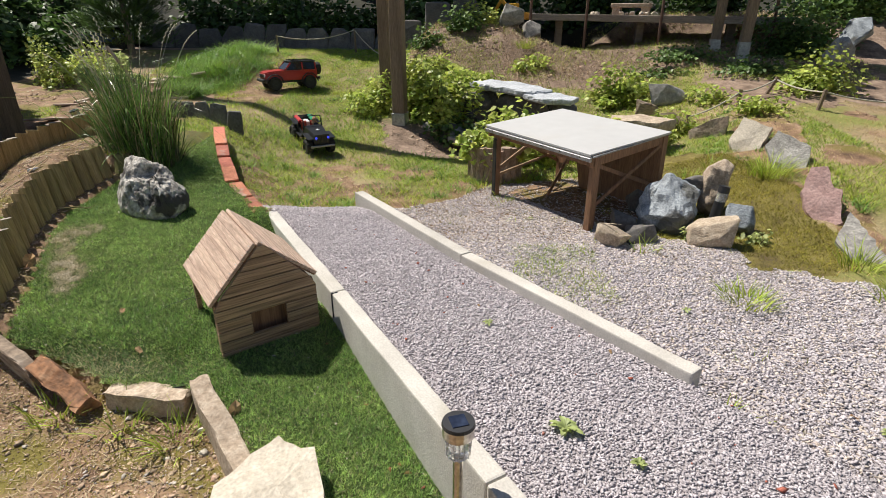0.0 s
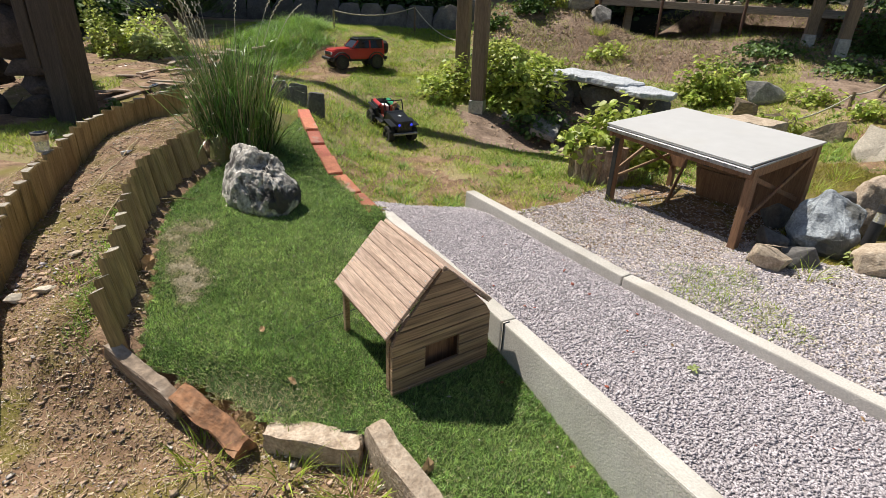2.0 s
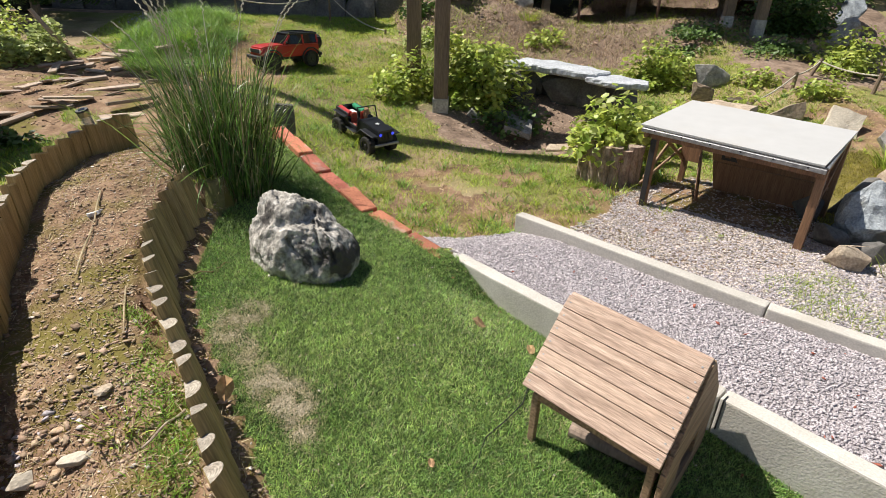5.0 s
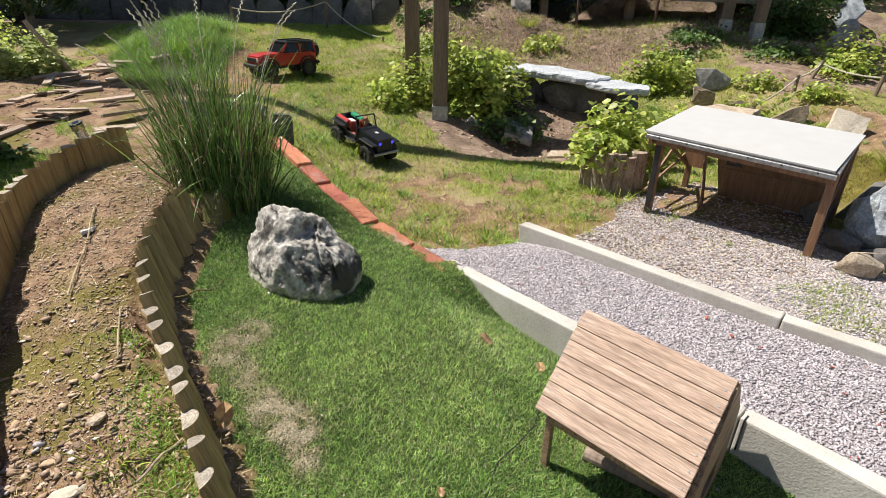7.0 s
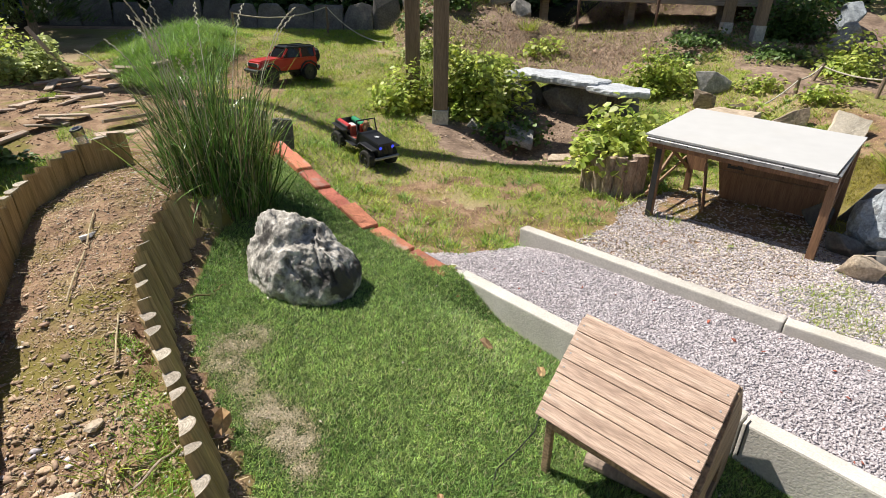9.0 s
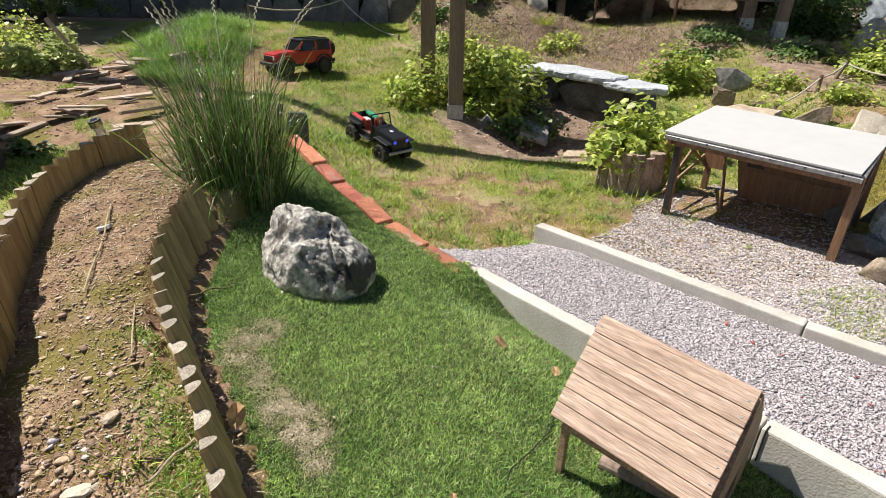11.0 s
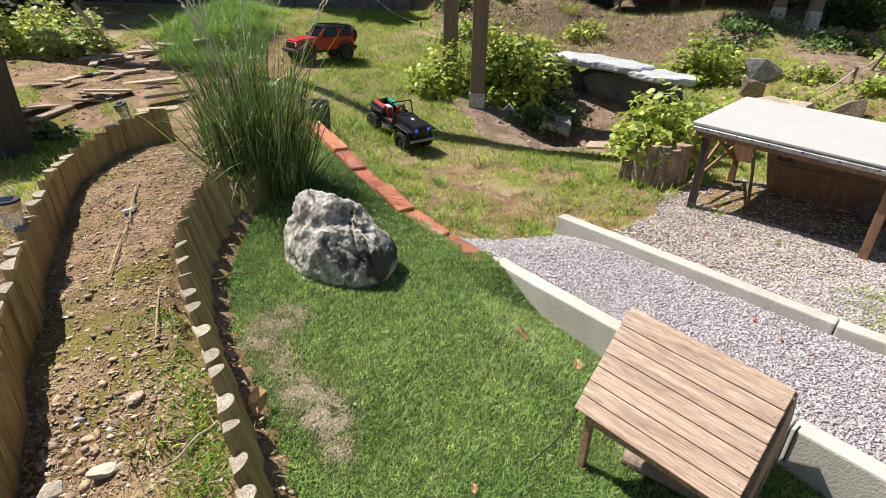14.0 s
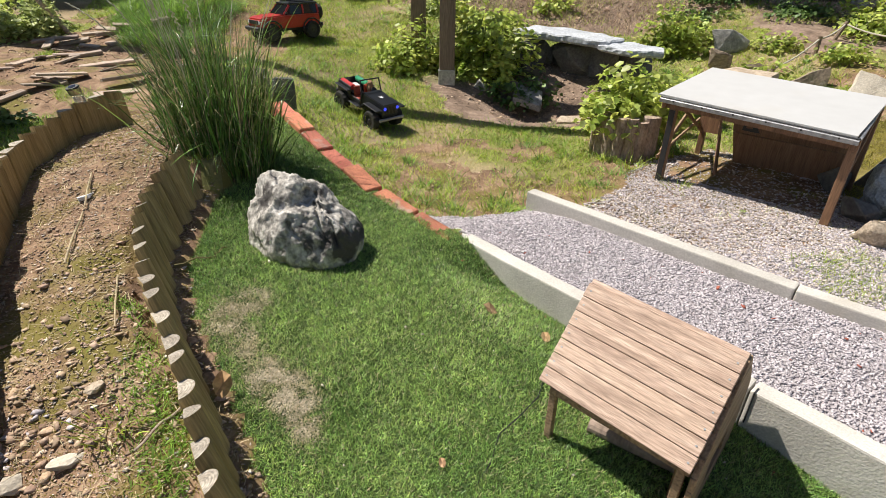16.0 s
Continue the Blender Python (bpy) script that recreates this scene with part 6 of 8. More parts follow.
# stones beside the shelter and round the mossy bed
for sx, sy, size, turn, seed, mt, label, boxy, sink in (
        (0.905, 3.00, (0.17, 0.10, 0.115), (0, 12, -25), 31, M_TANSTONE, "small brown angular stone on gravel", 0.7, 0.02),
        (1.045, 3.06, (0.16, 0.12, 0.115), (0, 0, 20), 32, M_STONESHADE, "small stone beside the shelter, coloured dark for shade", 0.5, 0.02),
        (1.375, 3.03, (0.225, 0.16, 0.165), (0, 0, -8), 35, M_TANSTONE, "squat tan stone block at the gravel's edge", 0.85, 0.02),
        (1.58, 3.20, (0.18, 0.14, 0.17), (10, 0, 30), 36, M_BLUESTONE, "small blue-grey stone with a flat top", 0.6, 0.03),
        (1.17, 3.56, (0.16, 0.14, 0.16), (0, 0, 40), 37, M_STONESHADE, "dark stone at the back of the shelter", 0.5, 0.03),
        (1.42, 3.54, (0.19, 0.15, 0.25), (0, 10, 10), 38, M_STONESHADE, "dark pointed stone in the rock pile", 0.4, 0.03),
        (1.00, 3.20, (0.16, 0.14, 0.14), (0, 10, 60), 39, M_STONESHADE, "stone under the shelter's edge, coloured dark for shade", 0.4, 0.03),
        (1.05, 7.80, (0.14, 0.10, 0.08), (0, 0, 10), 46, M_PINKSTONE, "small pinkish stone on the bank", 0.5, 0.01),
        (0.70, 8.30, (0.30, 0.24, 0.32), (0, 8, 10), 47, M_STONE, "grey block of stone on top of the bank", 0.7, 0.04),
        (0.98, 8.32, (0.28, 0.22, 0.28), (0, -6, 25), 48, M_STONE, "grey block of stone on top of the bank", 0.7, 0.04),
        (4.3, 6.98, (0.45, 0.35, 0.36), (0, 0, 10), 49, M_BLUESTONE, "large blue-grey stone on the slope", 0.5, 0.06),
        (3.85, 6.5, (0.30, 0.25, 0.35), (0, 10, 40), 50, M_STONE, "grey stone standing on the slope", 0.5, 0.05),
        (2.00, 5.80, (0.36, 0.16, 0.19), (-22, 12, 10), 51, M_STONE, "grey pointed stone among brambles", 0.5, 0.04),
        (1.75, 5.50, (0.18, 0.10, 0.24), (10, 0, -20), 52, M_BROWNSTONE, "brown pointed stone among brambles", 0.5, 0.04)):
    stone("stone", (sx, sy, ground_z(sx, sy)), size, turn, seed, mt, min(0.9, boxy + 0.15), 0.035, 3, label, "stone", "", sink, 13)


def leaning_slab(base, facing, tau, outline, thick, material, label, seed):
    """A broken flat stone leaning on the ground. facing: compass of its face; tau: how far it is tipped from lying flat; outline: across and up the face."""
    a, s_ = radians(facing), radians(tau)
    n = Vector((math.sin(s_) * math.cos(a), math.sin(s_) * math.sin(a), math.cos(s_)))
    u = Vector((0, 0, 1)).cross(n).normalized()
    v = n.cross(u)
    ob = slab("edging_stone", outline, 0.0, thick, material, label, "stone", (0, 0), seed, "stones round the mossy bed")
    m = Matrix((u, v, n)).transposed().to_4x4()
    m.translation = Vector(base) + u * ob.location.x + v * ob.location.y
    ob.matrix_world = m


leaning_slab((1.85, 5.131, 0.078), -110, 65, [(-0.154, 0.088), (-0.10, 0.163), (-0.007, 0.183), (0.12, 0.107), (0.122, 0.0), (-0.02, -0.06), (-0.15, -0.04)], 0.11, M_BROWNSTONE, "brown banded stone edging the mossy bed", 40)
leaning_slab((2.059, 4.862, 0.095), -110, 75, [(-0.152, 0.041), (-0.011, 0.137), (0.111, 0.178), (0.118, 0.0), (0.0, -0.07), (-0.14, -0.05)], 0.07, M_BROWNSTONE, "thin brown stone standing on edge", 41)
leaning_slab((2.149, 4.444, 0.083), -120, 55, [(-0.128, 0.076), (-0.068, 0.263), (0.125, 0.196), (0.06, -0.04), (-0.05, -0.06)], 0.10, M_PALESTONE, "pale angular stone edging the mossy bed", 42)
leaning_slab((2.214, 3.978, 0.074), -125, 50, [(-0.179, 0.147), (-0.135, 0.262), (0.068, 0.175), (0.078, 0.02), (0.0, -0.06), (-0.10, -0.02)], 0.06, M_STONE, "grey flat stone leaning outwards", 43)
leaning_slab((2.02, 3.252, -0.014), -125, 45, [(-0.141, 0.153), (-0.128, 0.313), (-0.058, 0.329), (-0.009, 0.215), (0.029, 0.206), (0.075, 0.0), (0.0, -0.05), (-0.09, 0.03)], 0.06, M_PINKSTONE, "pinkish flat sandstone leaning on soil", 44)
leaning_slab((1.95, 2.93, -0.035), -150, 25, [(-0.084, 0.03), (-0.146, 0.247), (0.128, 0.035), (0.235, -0.15), (0.158, -0.144)], 0.10, M_STONE, "long pale flat stone beside gravel", 45)

# slab bench and the stones below it
slab("slab_bench_top", [(0.17, 5.93), (0.47, 5.60), (0.72, 5.36), (0.93, 5.50), (0.74, 5.92), (0.42, 6.12)], 0.388, 0.055, M_SLAB, "pale blue-grey slate slab bridging two stone piers", "stone slab", (-0.02, 0.03), 7)
slab("slab_bench_top", [(0.66, 5.36), (0.80, 5.13), (1.02, 5.06), (1.10, 5.22), (0.95, 5.50)], 0.347, 0.045, M_SLAB, "pale slate slab resting against the larger one", "stone slab", (-0.01, 0.02), 8)
# Extra back row fills the hollow; dark colour stands for the shade inside.
for sx, sy, size, turn, seed, mt in ((0.38, 5.95, (0.34, 0.14, 0.46), (0, 0, -42), 161, M_STONESHADE), (0.60, 5.80, (0.34, 0.14, 0.46), (0, 0, -42), 162, M_STONESHADE), (0.80, 5.62, (0.34, 0.14, 0.42), (0, 0, -45), 163, M_STONESHADE), (0.98, 5.50, (0.3, 0.14, 0.42), (0, 0, -35), 167, M_STONESHADE), (0.27, 5.78, (0.26, 0.30, 0.46), (0, 0, 20), 61, M_STONESHADE), (0.62, 5.74, (0.36, 0.26, 0.46), (0, 0, -20), 62, M_STONESHADE), (1.02, 5.36, (0.26, 0.24, 0.36), (0, 0, 10), 63, M_STONESHADE),
                                     (0.02, 5.45, (0.22, 0.18, 0.20), (0, 0, 30), 64, M_STONESHADE), (0.30, 5.50, (0.20, 0.16, 0.16), (0, 0, 50), 65, M_STONESHADE), (-0.18, 5.52, (0.14, 0.12, 0.12), (0, 0, 10), 66, M_STONE)):
    g = ground_z(sx, sy)
    size = (size[0], size[1], min(size[2], 0.315 - g + 0.06))
    stone("pier_stone", (sx, sy, g), size, turn, seed, mt, 0.8, 0.02, 2, "stone below the slate slabs, toned dark for the hollow's shade", "stone", "stones below the slabs", 0.06)
slab("leaning_stone", [(0.02, 5.28), (0.22, 5.22), (0.27, 5.36), (0.08, 5.42)], 0.01, 0.05, M_STONE, "grey flat stone tipped against the dark pier", "stone slab", (-0.1, 0.55), 9)
slab("flat_stone", [(1.30, 4.80), (1.62, 4.72), (1.78, 4.86), (1.55, 5.02), (1.32, 4.98)], 0.235, 0.09, M_TANSTONE, "flat tan stone slab behind the shelter", "stone slab", (0, 0.05), 10)
slab("flat_stone", [(0.20, 4.80), (0.46, 4.72), (0.52, 4.84), (0.26, 4.93)], -0.045, 0.03, M_TANSTONE, "flat brown stone sunk in shaded soil", "stone slab", (0, 0.0), 12)


# dark slates upright at the end of the bricks
def slates():
    for k, (sx, sy, w, h, rz, top) in enumerate(((-1.415, 4.27, 0.145, 0.30, -16, 0.355), (-1.55, 4.33, 0.14, 0.30, -12, 0.395), (-1.675, 4.36, 0.135, 0.30, -8, 0.405), (-1.795, 4.38, 0.14, 0.30, -6, 0.40), (-1.91, 4.42, 0.12, 0.30, -4, 0.40))):
        sx, sy, top = 0.239 + (sx - 0.239) * 1.055, 0.595 + (sy - 0.595) * 1.055, 0.909 + (top - 0.909) * 1.055
        bm = stone_bm((w * 1.05, 0.03, h), 70 + k, 0.95, 0.012, 1, 60)
        ob = part("slate", bm, M_SLATE)
        ob.matrix_world = pose(sx, sy, top - h / 2, -6, 4 * math.sin(k * 2.0), rz)
        tagged(ob, "dark grey slate set upright as edging", "slate", "upright slates")


slates()


# ---- log planter ----
def planter():
    cx, cy, r = 0.39, 4.215, 0.148
    g = ground_z(cx, cy - 0.1)
    p = new("log_planter")
    p.location = (cx, cy, g)
    tagged(p, "round planter of bark-covered upright half logs with soil", "planter")
    n = 17
    for k in range(n):
        a = 2 * math.pi * k / n
        bm = bmesh.new()
        rod(bm, (0, 0, -0.03), (0, 0, 0.215 + 0.012 * math.sin(k * 2.3)), 0.037, 0.036, 12)
        for v in bm.verts:
            v.co += Vector((v.co.x, v.co.y, 0)).normalized() * 0.003 * noise.noise(Vector((v.co.x * 60, v.co.y * 60, v.co.z * 20 + k)))
        ob = part("stave", bm, M_PLANTER, p)
        ob.location = (r * math.cos(a), r * math.sin(a), 0)
    bm = bmesh.new()
    rod(bm, (0, 0, 0), (0, 0, 0.18), r, r, 24)
    part("soil_fill", bm, M_LITTER, p)


planter()


# ---- solar lamps ----
def stake_lamp(at, label, top, r=0.031, tilt=(0, 0)):
    foot = ground_z(at[0], at[1]) - 0.03
    lamp = new("solar_lamp")
    H = top - foot
    lamp.matrix_world = pose(at[0], at[1], foot, tilt[0], tilt[1], 20)
    tagged(lamp, label, "garden lamp", "solar lamps")
    bm = bmesh.new()
    rod(bm, (0, 0, 0), (0, 0, H - 0.075), r * 0.33, r * 0.33, 12)
    part("stake", bm, M_CHROME, lamp)
    bm = bmesh.new()
    rod(bm, (0, 0, H - 0.078), (0, 0, H - 0.026), r * 0.72, r * 0.8, 20)
    for k in range(14):
        a = 2 * math.pi * k / 14
        rod(bm, (r * 0.76 * math.cos(a), r * 0.76 * math.sin(a), H - 0.078), (r * 0.84 * math.cos(a), r * 0.84 * math.sin(a), H - 0.026), 0.0016, 0.0016, 5)
    part("ribbed_lens", bm, M_LENS, lamp, "clear ribbed plastic lens")
    bm = bmesh.new()
    rod(bm, (0, 0, H - 0.030), (0, 0, H - 0.006), r, r, 28)
    part("cap_band", bm, M_CHROME, lamp, "brushed steel band")
    bm = bmesh.new()
    rod(bm, (0, 0, H - 0.006), (0, 0, H + 0.001), r * 1.06, r * 1.0, 28)
    part("cap", bm, M_BLACKPLASTIC, lamp)
    bm = bmesh.new()
    box(bm, (r * 1.05, r * 1.05, 0.002), pose(0, 0, H + 0.0018), 0.0006)
    part("solar_cell", bm, M_CELL, lamp, "dark blue solar cell")
    return lamp


stake_lamp((0.223, 1.408), "slim steel solar stake lamp with ribbed lens beside a kerb", 0.213)
stake_lamp((-2.165, 2.89), "steel solar stake lamp standing behind a log edging", 0.36)
stake_lamp((-2.26, 4.00), "tilted small solar lamp beyond the log edging", 0.41, 0.026, (8, -14))


def spot_lamp(at, lean, label, h=0.2, r=0.027):
    z = ground_z(at[0], at[1])
    s = new("bollard_lamp")
    s.matrix_world = pose(at[0], at[1], z - 0.02, lean[0], lean[1], 0)
    tagged(s, label, "garden lamp", "bollard lamps")
    bm = bmesh.new()
    rod(bm, (0, 0, 0), (0, 0, h * 0.62), r, r, 20)
    part("tube", bm, M_BLACKPLASTIC, s)
    bm = bmesh.new()
    rod(bm, (0, 0, h * 0.62), (0, 0, h * 0.84), r * 0.93, r * 0.93, 20)
    part("clear_ring", bm, M_LENS, s, "clear plastic ring")
    bm = bmesh.new()
    rod(bm, (0, 0, h * 0.84), (0, 0, h), r * 1.06, r * 1.02, 20)
    part("cap", bm, M_BLACKPLASTIC, s)


spot_lamp((1.515, 3.355), (-3, 9), "short black bollard lamp with clear ring among stones", 0.22)
spot_lamp((-0.33, 6.30), (0, 0), "short black bollard lamp behind a bramble bush", 0.26, 0.032)


# ---- second lawn post and the far posts ----
post((-0.60, 5.97, 0.17), (-0.61, 5.97, 2.6), 0.11, "brown squared timber post standing behind brambles", 0.10, "posts on the lawn")
post((2.82, 6.96, 0.60), (2.86, 6.98, 2.8), 0.09, "brown timber post in a pale metal shoe on the bank", 0.15, "posts on the bank")
post((3.02, 6.72, 0.58), (3.09, 6.72, 2.8), 0.095, "brown timber post in a pale metal shoe on the bank", 0.15, "posts on the bank")


# ---- retaining board with steel rods on the bank ----
def rail():
    r = new("retaining_board")
    tagged(r, "long grey timber board held by thin rusty steel rods", "retaining board")
    a, b = Vector((0.98, 8.48, 0.99)), Vector((3.75, 7.28, 0.93))
    bm = bmesh.new()
    beam(bm, a, b, 0.045, 0.08, (0, 0, 1), 0.004)
    ob = part("board", bm, M_BOARD, r)
    local_axes(ob, a, b)
    back = Vector((0.40, 0.92, 0))
    bm = bmesh.new()
    c, d = a + back * 0.9 + Vector((0, 0, 0.02)), b + back * 0.9 + Vector((0, 0, 0.02))
    beam(bm, (a + c) / 2, (b + d) / 2, 0.9, 0.05, (0, 0, 1), 0.004)
    part("raised_bed", bm, M_LITTER, r, "soil-filled shelf behind the board")
    for s in (0.0, 0.245, 0.545, 0.94):
        p = a.lerp(b, s) - back * 0.035
        bm = bmesh.new()
        rod(bm, (p.x, p.y, ground_z(p.x, p.y) - 0.05), (p.x + 0.01, p.y, 2.0), 0.017, 0.017, 10)
        part("steel_rod", bm, M_RUSTSTEEL, r, "thin rusty steel rod")
    for s in (0.1, 0.45, 0.8):
        p = a.lerp(b, s) + back * 0.3
        bm = bmesh.new()
        beam(bm, (p.x, p.y, ground_z(p.x, p.y) - 0.1), (p.x, p.y, 0.97), 0.09, 0.09, (1, 0, 0), 0.004)
        part("prop", bm, M_BOARD, r)
    rng = random.Random(9)
    for k in range(9):
        s = rng.uniform(0.22, 0.55)
        p = a.lerp(b, s) + back * rng.uniform(0.15, 0.4)
        stone("pebble", (p.x, p.y, 1.02 - 0.03 * s), (0.07, 0.06, 0.05), (0, 0, rng.uniform(0, 90)), 200 + k, M_PALESTONE, 0.4, 0.03, 1, "pale rounded stone lying on the raised bed", "stone", "stones on the raised bed", 0.008)
    c = a.lerp(b, 0.40) + back * 0.45
    bm = bmesh.new()
    box(bm, (0.5, 0.2, 0.05), pose(0, 0, 0.12, 0, 0, -23), 0.006)
    for dx in (-0.18, 0.18):
        box(bm, (0.1, 0.16, 0.1), pose(dx * 0.92, -dx * 0.39, 0.05, 0, 0, -23), 0.006)
    ob = part("stone_bench", bm, M_TANSTONE)
    ob.location = (c.x, c.y, 1.005)
    tagged(ob, "small tan stone bench standing on the raised bed", "bench")


rail()


# ---- rope fence ----
def rope_fence():
    f = new("rope_fence")
    tagged(f, "low rope fence on short wooden pegs over dry soil", "rope fence")
    pegs = [(2.0, 5.2, 0.10, (0, 0)), (2.46, 5.37, 0.14, (0, 0)), (2.78, 5.58, 0.15, (4, 22)), (2.97, 5.12, 0.16, (0, 8)), (3.7, 5.0, 0.13, (0, 0))]
    tops = []
    for px, py, h, tilt in pegs:
        g = ground_z(px, py)
        bm = bmesh.new()
        rod(bm, (0, 0, -0.05), (0, 0, h), 0.017, 0.015, 9)
        ob = part("peg", bm, M_POST, f)
        ob.matrix_world = pose(px, py, g, tilt[0], tilt[1], 0)
        tops.append(ob.matrix_world @ Vector((0, 0, h - 0.02)))
    for a, b in zip(tops, tops[1:]):
        bm = bmesh.new()
        n = 10
        pts = [a.lerp(b, k / n) - Vector((0, 0, 0.05 * 4 * (k / n) * (1 - k / n) * (b - a).length)) for k in range(n + 1)]
        for p, q in zip(pts, pts[1:]):
            rod(bm, p, q, 0.0065, 0.0065, 7, 0, False)
        part("rope", bm, M_ROPE, f, "pale twisted rope")
    tagged(f, category="fence")


rope_fence()


def back_rope():
    f = new("rope_fence")
    tagged(f, "thin slack rope between pegs before the stone wall", "fence")
    tops = []
    for px, py, h in ((-2.35, 8.0, 0.22), (-1.35, 8.15, 0.30), (-0.75, 7.55, 0.05)):
        g = ground_z(px, py)
        bm = bmesh.new()
        rod(bm, (px, py, g - 0.05), (px, py, g + h), 0.014, 0.012, 8)
        part("peg", bm, M_POST, f)
        tops.append(Vector((px, py, g + h - 0.01)))
    for a, b in zip(tops, tops[1:]):
        bm = bmesh.new()
        pts = [a.lerp(b, k / 8) - Vector((0, 0, 0.3 * (k / 8) * (1 - k / 8))) for k in range(9)]
        for p, q in zip(pts, pts[1:]):
            rod(bm, p, q, 0.006, 0.006, 6, 0, False)
        part("rope", bm, M_ROPE, f, "pale thin rope")


back_rope()


# ---- stone slab wall along the back of the lawn ----
def back_wall():
    rng = random.Random(12)
    line = curve_line([(-4.6, 9.3, 0), (-3.2, 9.25, 0), (-1.9, 8.85, 0), (-0.7, 8.55, 0), (0.35, 8.6, 0)])
    for k, (p, d) in enumerate(along(line, 0.37)):
        h = rng.uniform(0.50, 0.62)
        bm = stone_bm((0.38, 0.09, h), 120 + k, 0.95, 0.012, 1, 60)
        ob = part("wall_slab", bm, M_STONESHADE)
        g = ground_z(p.x, p.y)
        ob.matrix_world = pose(p.x, p.y, g + h / 2 - 0.22, -8, rng.uniform(-3, 3), math.degrees(math.atan2(d.y, d.x)))
        tagged(ob, "grey upright stone slab in a shaded retaining row", "stone slab", "slabs of the back wall")


back_wall()


# ---- shaded hedge, conifer, and unseen trees added to cast shade ----
rng_h = np.random.default_rng(31)
for k, (hx, hy, sx, sy, sz, n) in enumerate(((-5.6, 9.8, 0.9, 0.6, 1.3, 900), (-4.2, 10.2, 0.9, 0.7, 1.2, 900), (-2.9, 10.0, 0.9, 0.6, 0.95, 900), (-1.6, 9.6, 0.8, 0.5, 0.85, 800), (-0.5, 9.4, 0.8, 0.5, 0.9, 800),
                                             (0.6, 9.9, 0.8, 0.6, 1.0, 800), (2.0, 10.0, 1.0, 0.6, 1.1, 900), (3.6, 9.4, 1.0, 0.7, 1.2, 900), (5.0, 8.3, 0.9, 0.8, 1.2, 800), (-5.6, 7.6, 0.7, 0.7, 0.8, 700), (-6.9, 10.6, 1.2, 0.8, 1.7, 900), (-6.6, 8.7, 0.9, 0.7, 1.3, 800), (-3.2, 11.3, 1.3, 0.7, 1.7, 900), (0.0, 11.3, 1.3, 0.7, 1.6, 900))):
    leafy((hx, hy), (sx, sy, sz), n * 2, 0.11, M_LEAFSHADE, "dense green shrub, its leaves toned dark for woodland shade", 60 + k, "woodland_shrub", "shrub", 18)


def conifer(at, h, seed):
    rng = np.random.default_rng(seed)
    z = ground_z(*at)
    t = new("conifer")
    t.location = (at[0], at[1], z)
    tagged(t, "young dark green conifer at the edge of the shade", "tree")
    bm = bmesh.new()
    rod(bm, (0, 0, -0.1), (0, 0, h), 0.05, 0.01, 8)
    part("trunk", bm, M_BARK, t)
    n = 11000
    s = rng.uniform(0.02, 1, n) ** 0.8
    a = rng.uniform(0, 2 * np.pi, n)
    r = (1 - s) * 0.75 * (0.55 + 0.45 * rng.uniform(0, 1, n)) + 0.02
    r *= 0.8 + 0.25 * np.sin(s * 40 + a * 3)
    root = np.stack([r * np.cos(a), r * np.sin(a), s * h + 0.05], 1)
    v, tr = blades(rng, root, rng.uniform(0.08, 0.16, n), rng.uniform(0.012, 0.022, n), rng.uniform(0.75, 0.98, n), 0.2, 2, a + rng.normal(0, 0.5, n))
    stuff("needles", fast_mesh("needles", v, tr, [M_LEAFSHADE]), "", "", t)


conifer((-4.4, 8.1), 1.7, 3)


def tree(at, trunk_h, crown_at, crown, n, seed, label, boughs=()):
    rng = np.random.default_rng(seed)
    z = ground_z(*at)
    t = new("unseen_shade_tree")
    t.location = (at[0], at[1], z)
    tagged(t, label, "tree")
    bm = bmesh.new()
    top = Vector((crown_at[0] - at[0], crown_at[1] - at[1], crown_at[2] - z))
    knee = Vector((0.05, 0.03, trunk_h))
    rod(bm, (0, 0, -0.2), knee, 0.22, 0.15, 12)
    rod(bm, knee, top, 0.15, 0.06, 10)
    part("trunk", bm, M_BARK, t)
    for k in range(7):
        a = rng.uniform(0, 6.28)
        bm = bmesh.new()
        p = knee.lerp(top, rng.uniform(0.2, 0.9))
        q = top + Vector((math.cos(a) * crown[0] * 0.7, math.sin(a) * crown[1] * 0.7, rng.uniform(-0.4, 0.5) * crown[2]))
        m = p.lerp(q, 0.5) + Vector((0, 0, 0.25))
        rod(bm, p, m, 0.055, 0.035, 7)
        rod(bm, m, q, 0.035, 0.012, 6)
        part("limb", bm, M_BARK, t)
    v, tr, _ = leaf_cloud(rng, n, crown, 0.26, 0.15)
    v[:, 2] += 0.0
    v += np.array(top)
    stuff("crown", fast_mesh("crown", v, tr, [M_LEAFSHADE]), "", "", t)
    for a, b, r0, r1 in boughs:
        bm = bmesh.new()
        a, b = Vector(a), Vector(b)
        prev = a
        for i in range(1, 7):
            s = i / 6
            cur = a.lerp(b, s) + Vector((0, 0.03 * math.sin(i * 2.1), 0.04 * math.sin(i * 1.3)))
            rod(bm, prev, cur, r0 + (r1 - r0) * (s - 1 / 6), r0 + (r1 - r0) * s, 8)
            prev = cur
        ob = part("bough", bm, M_BARK, t)
        ob.location = -t.location
    return t


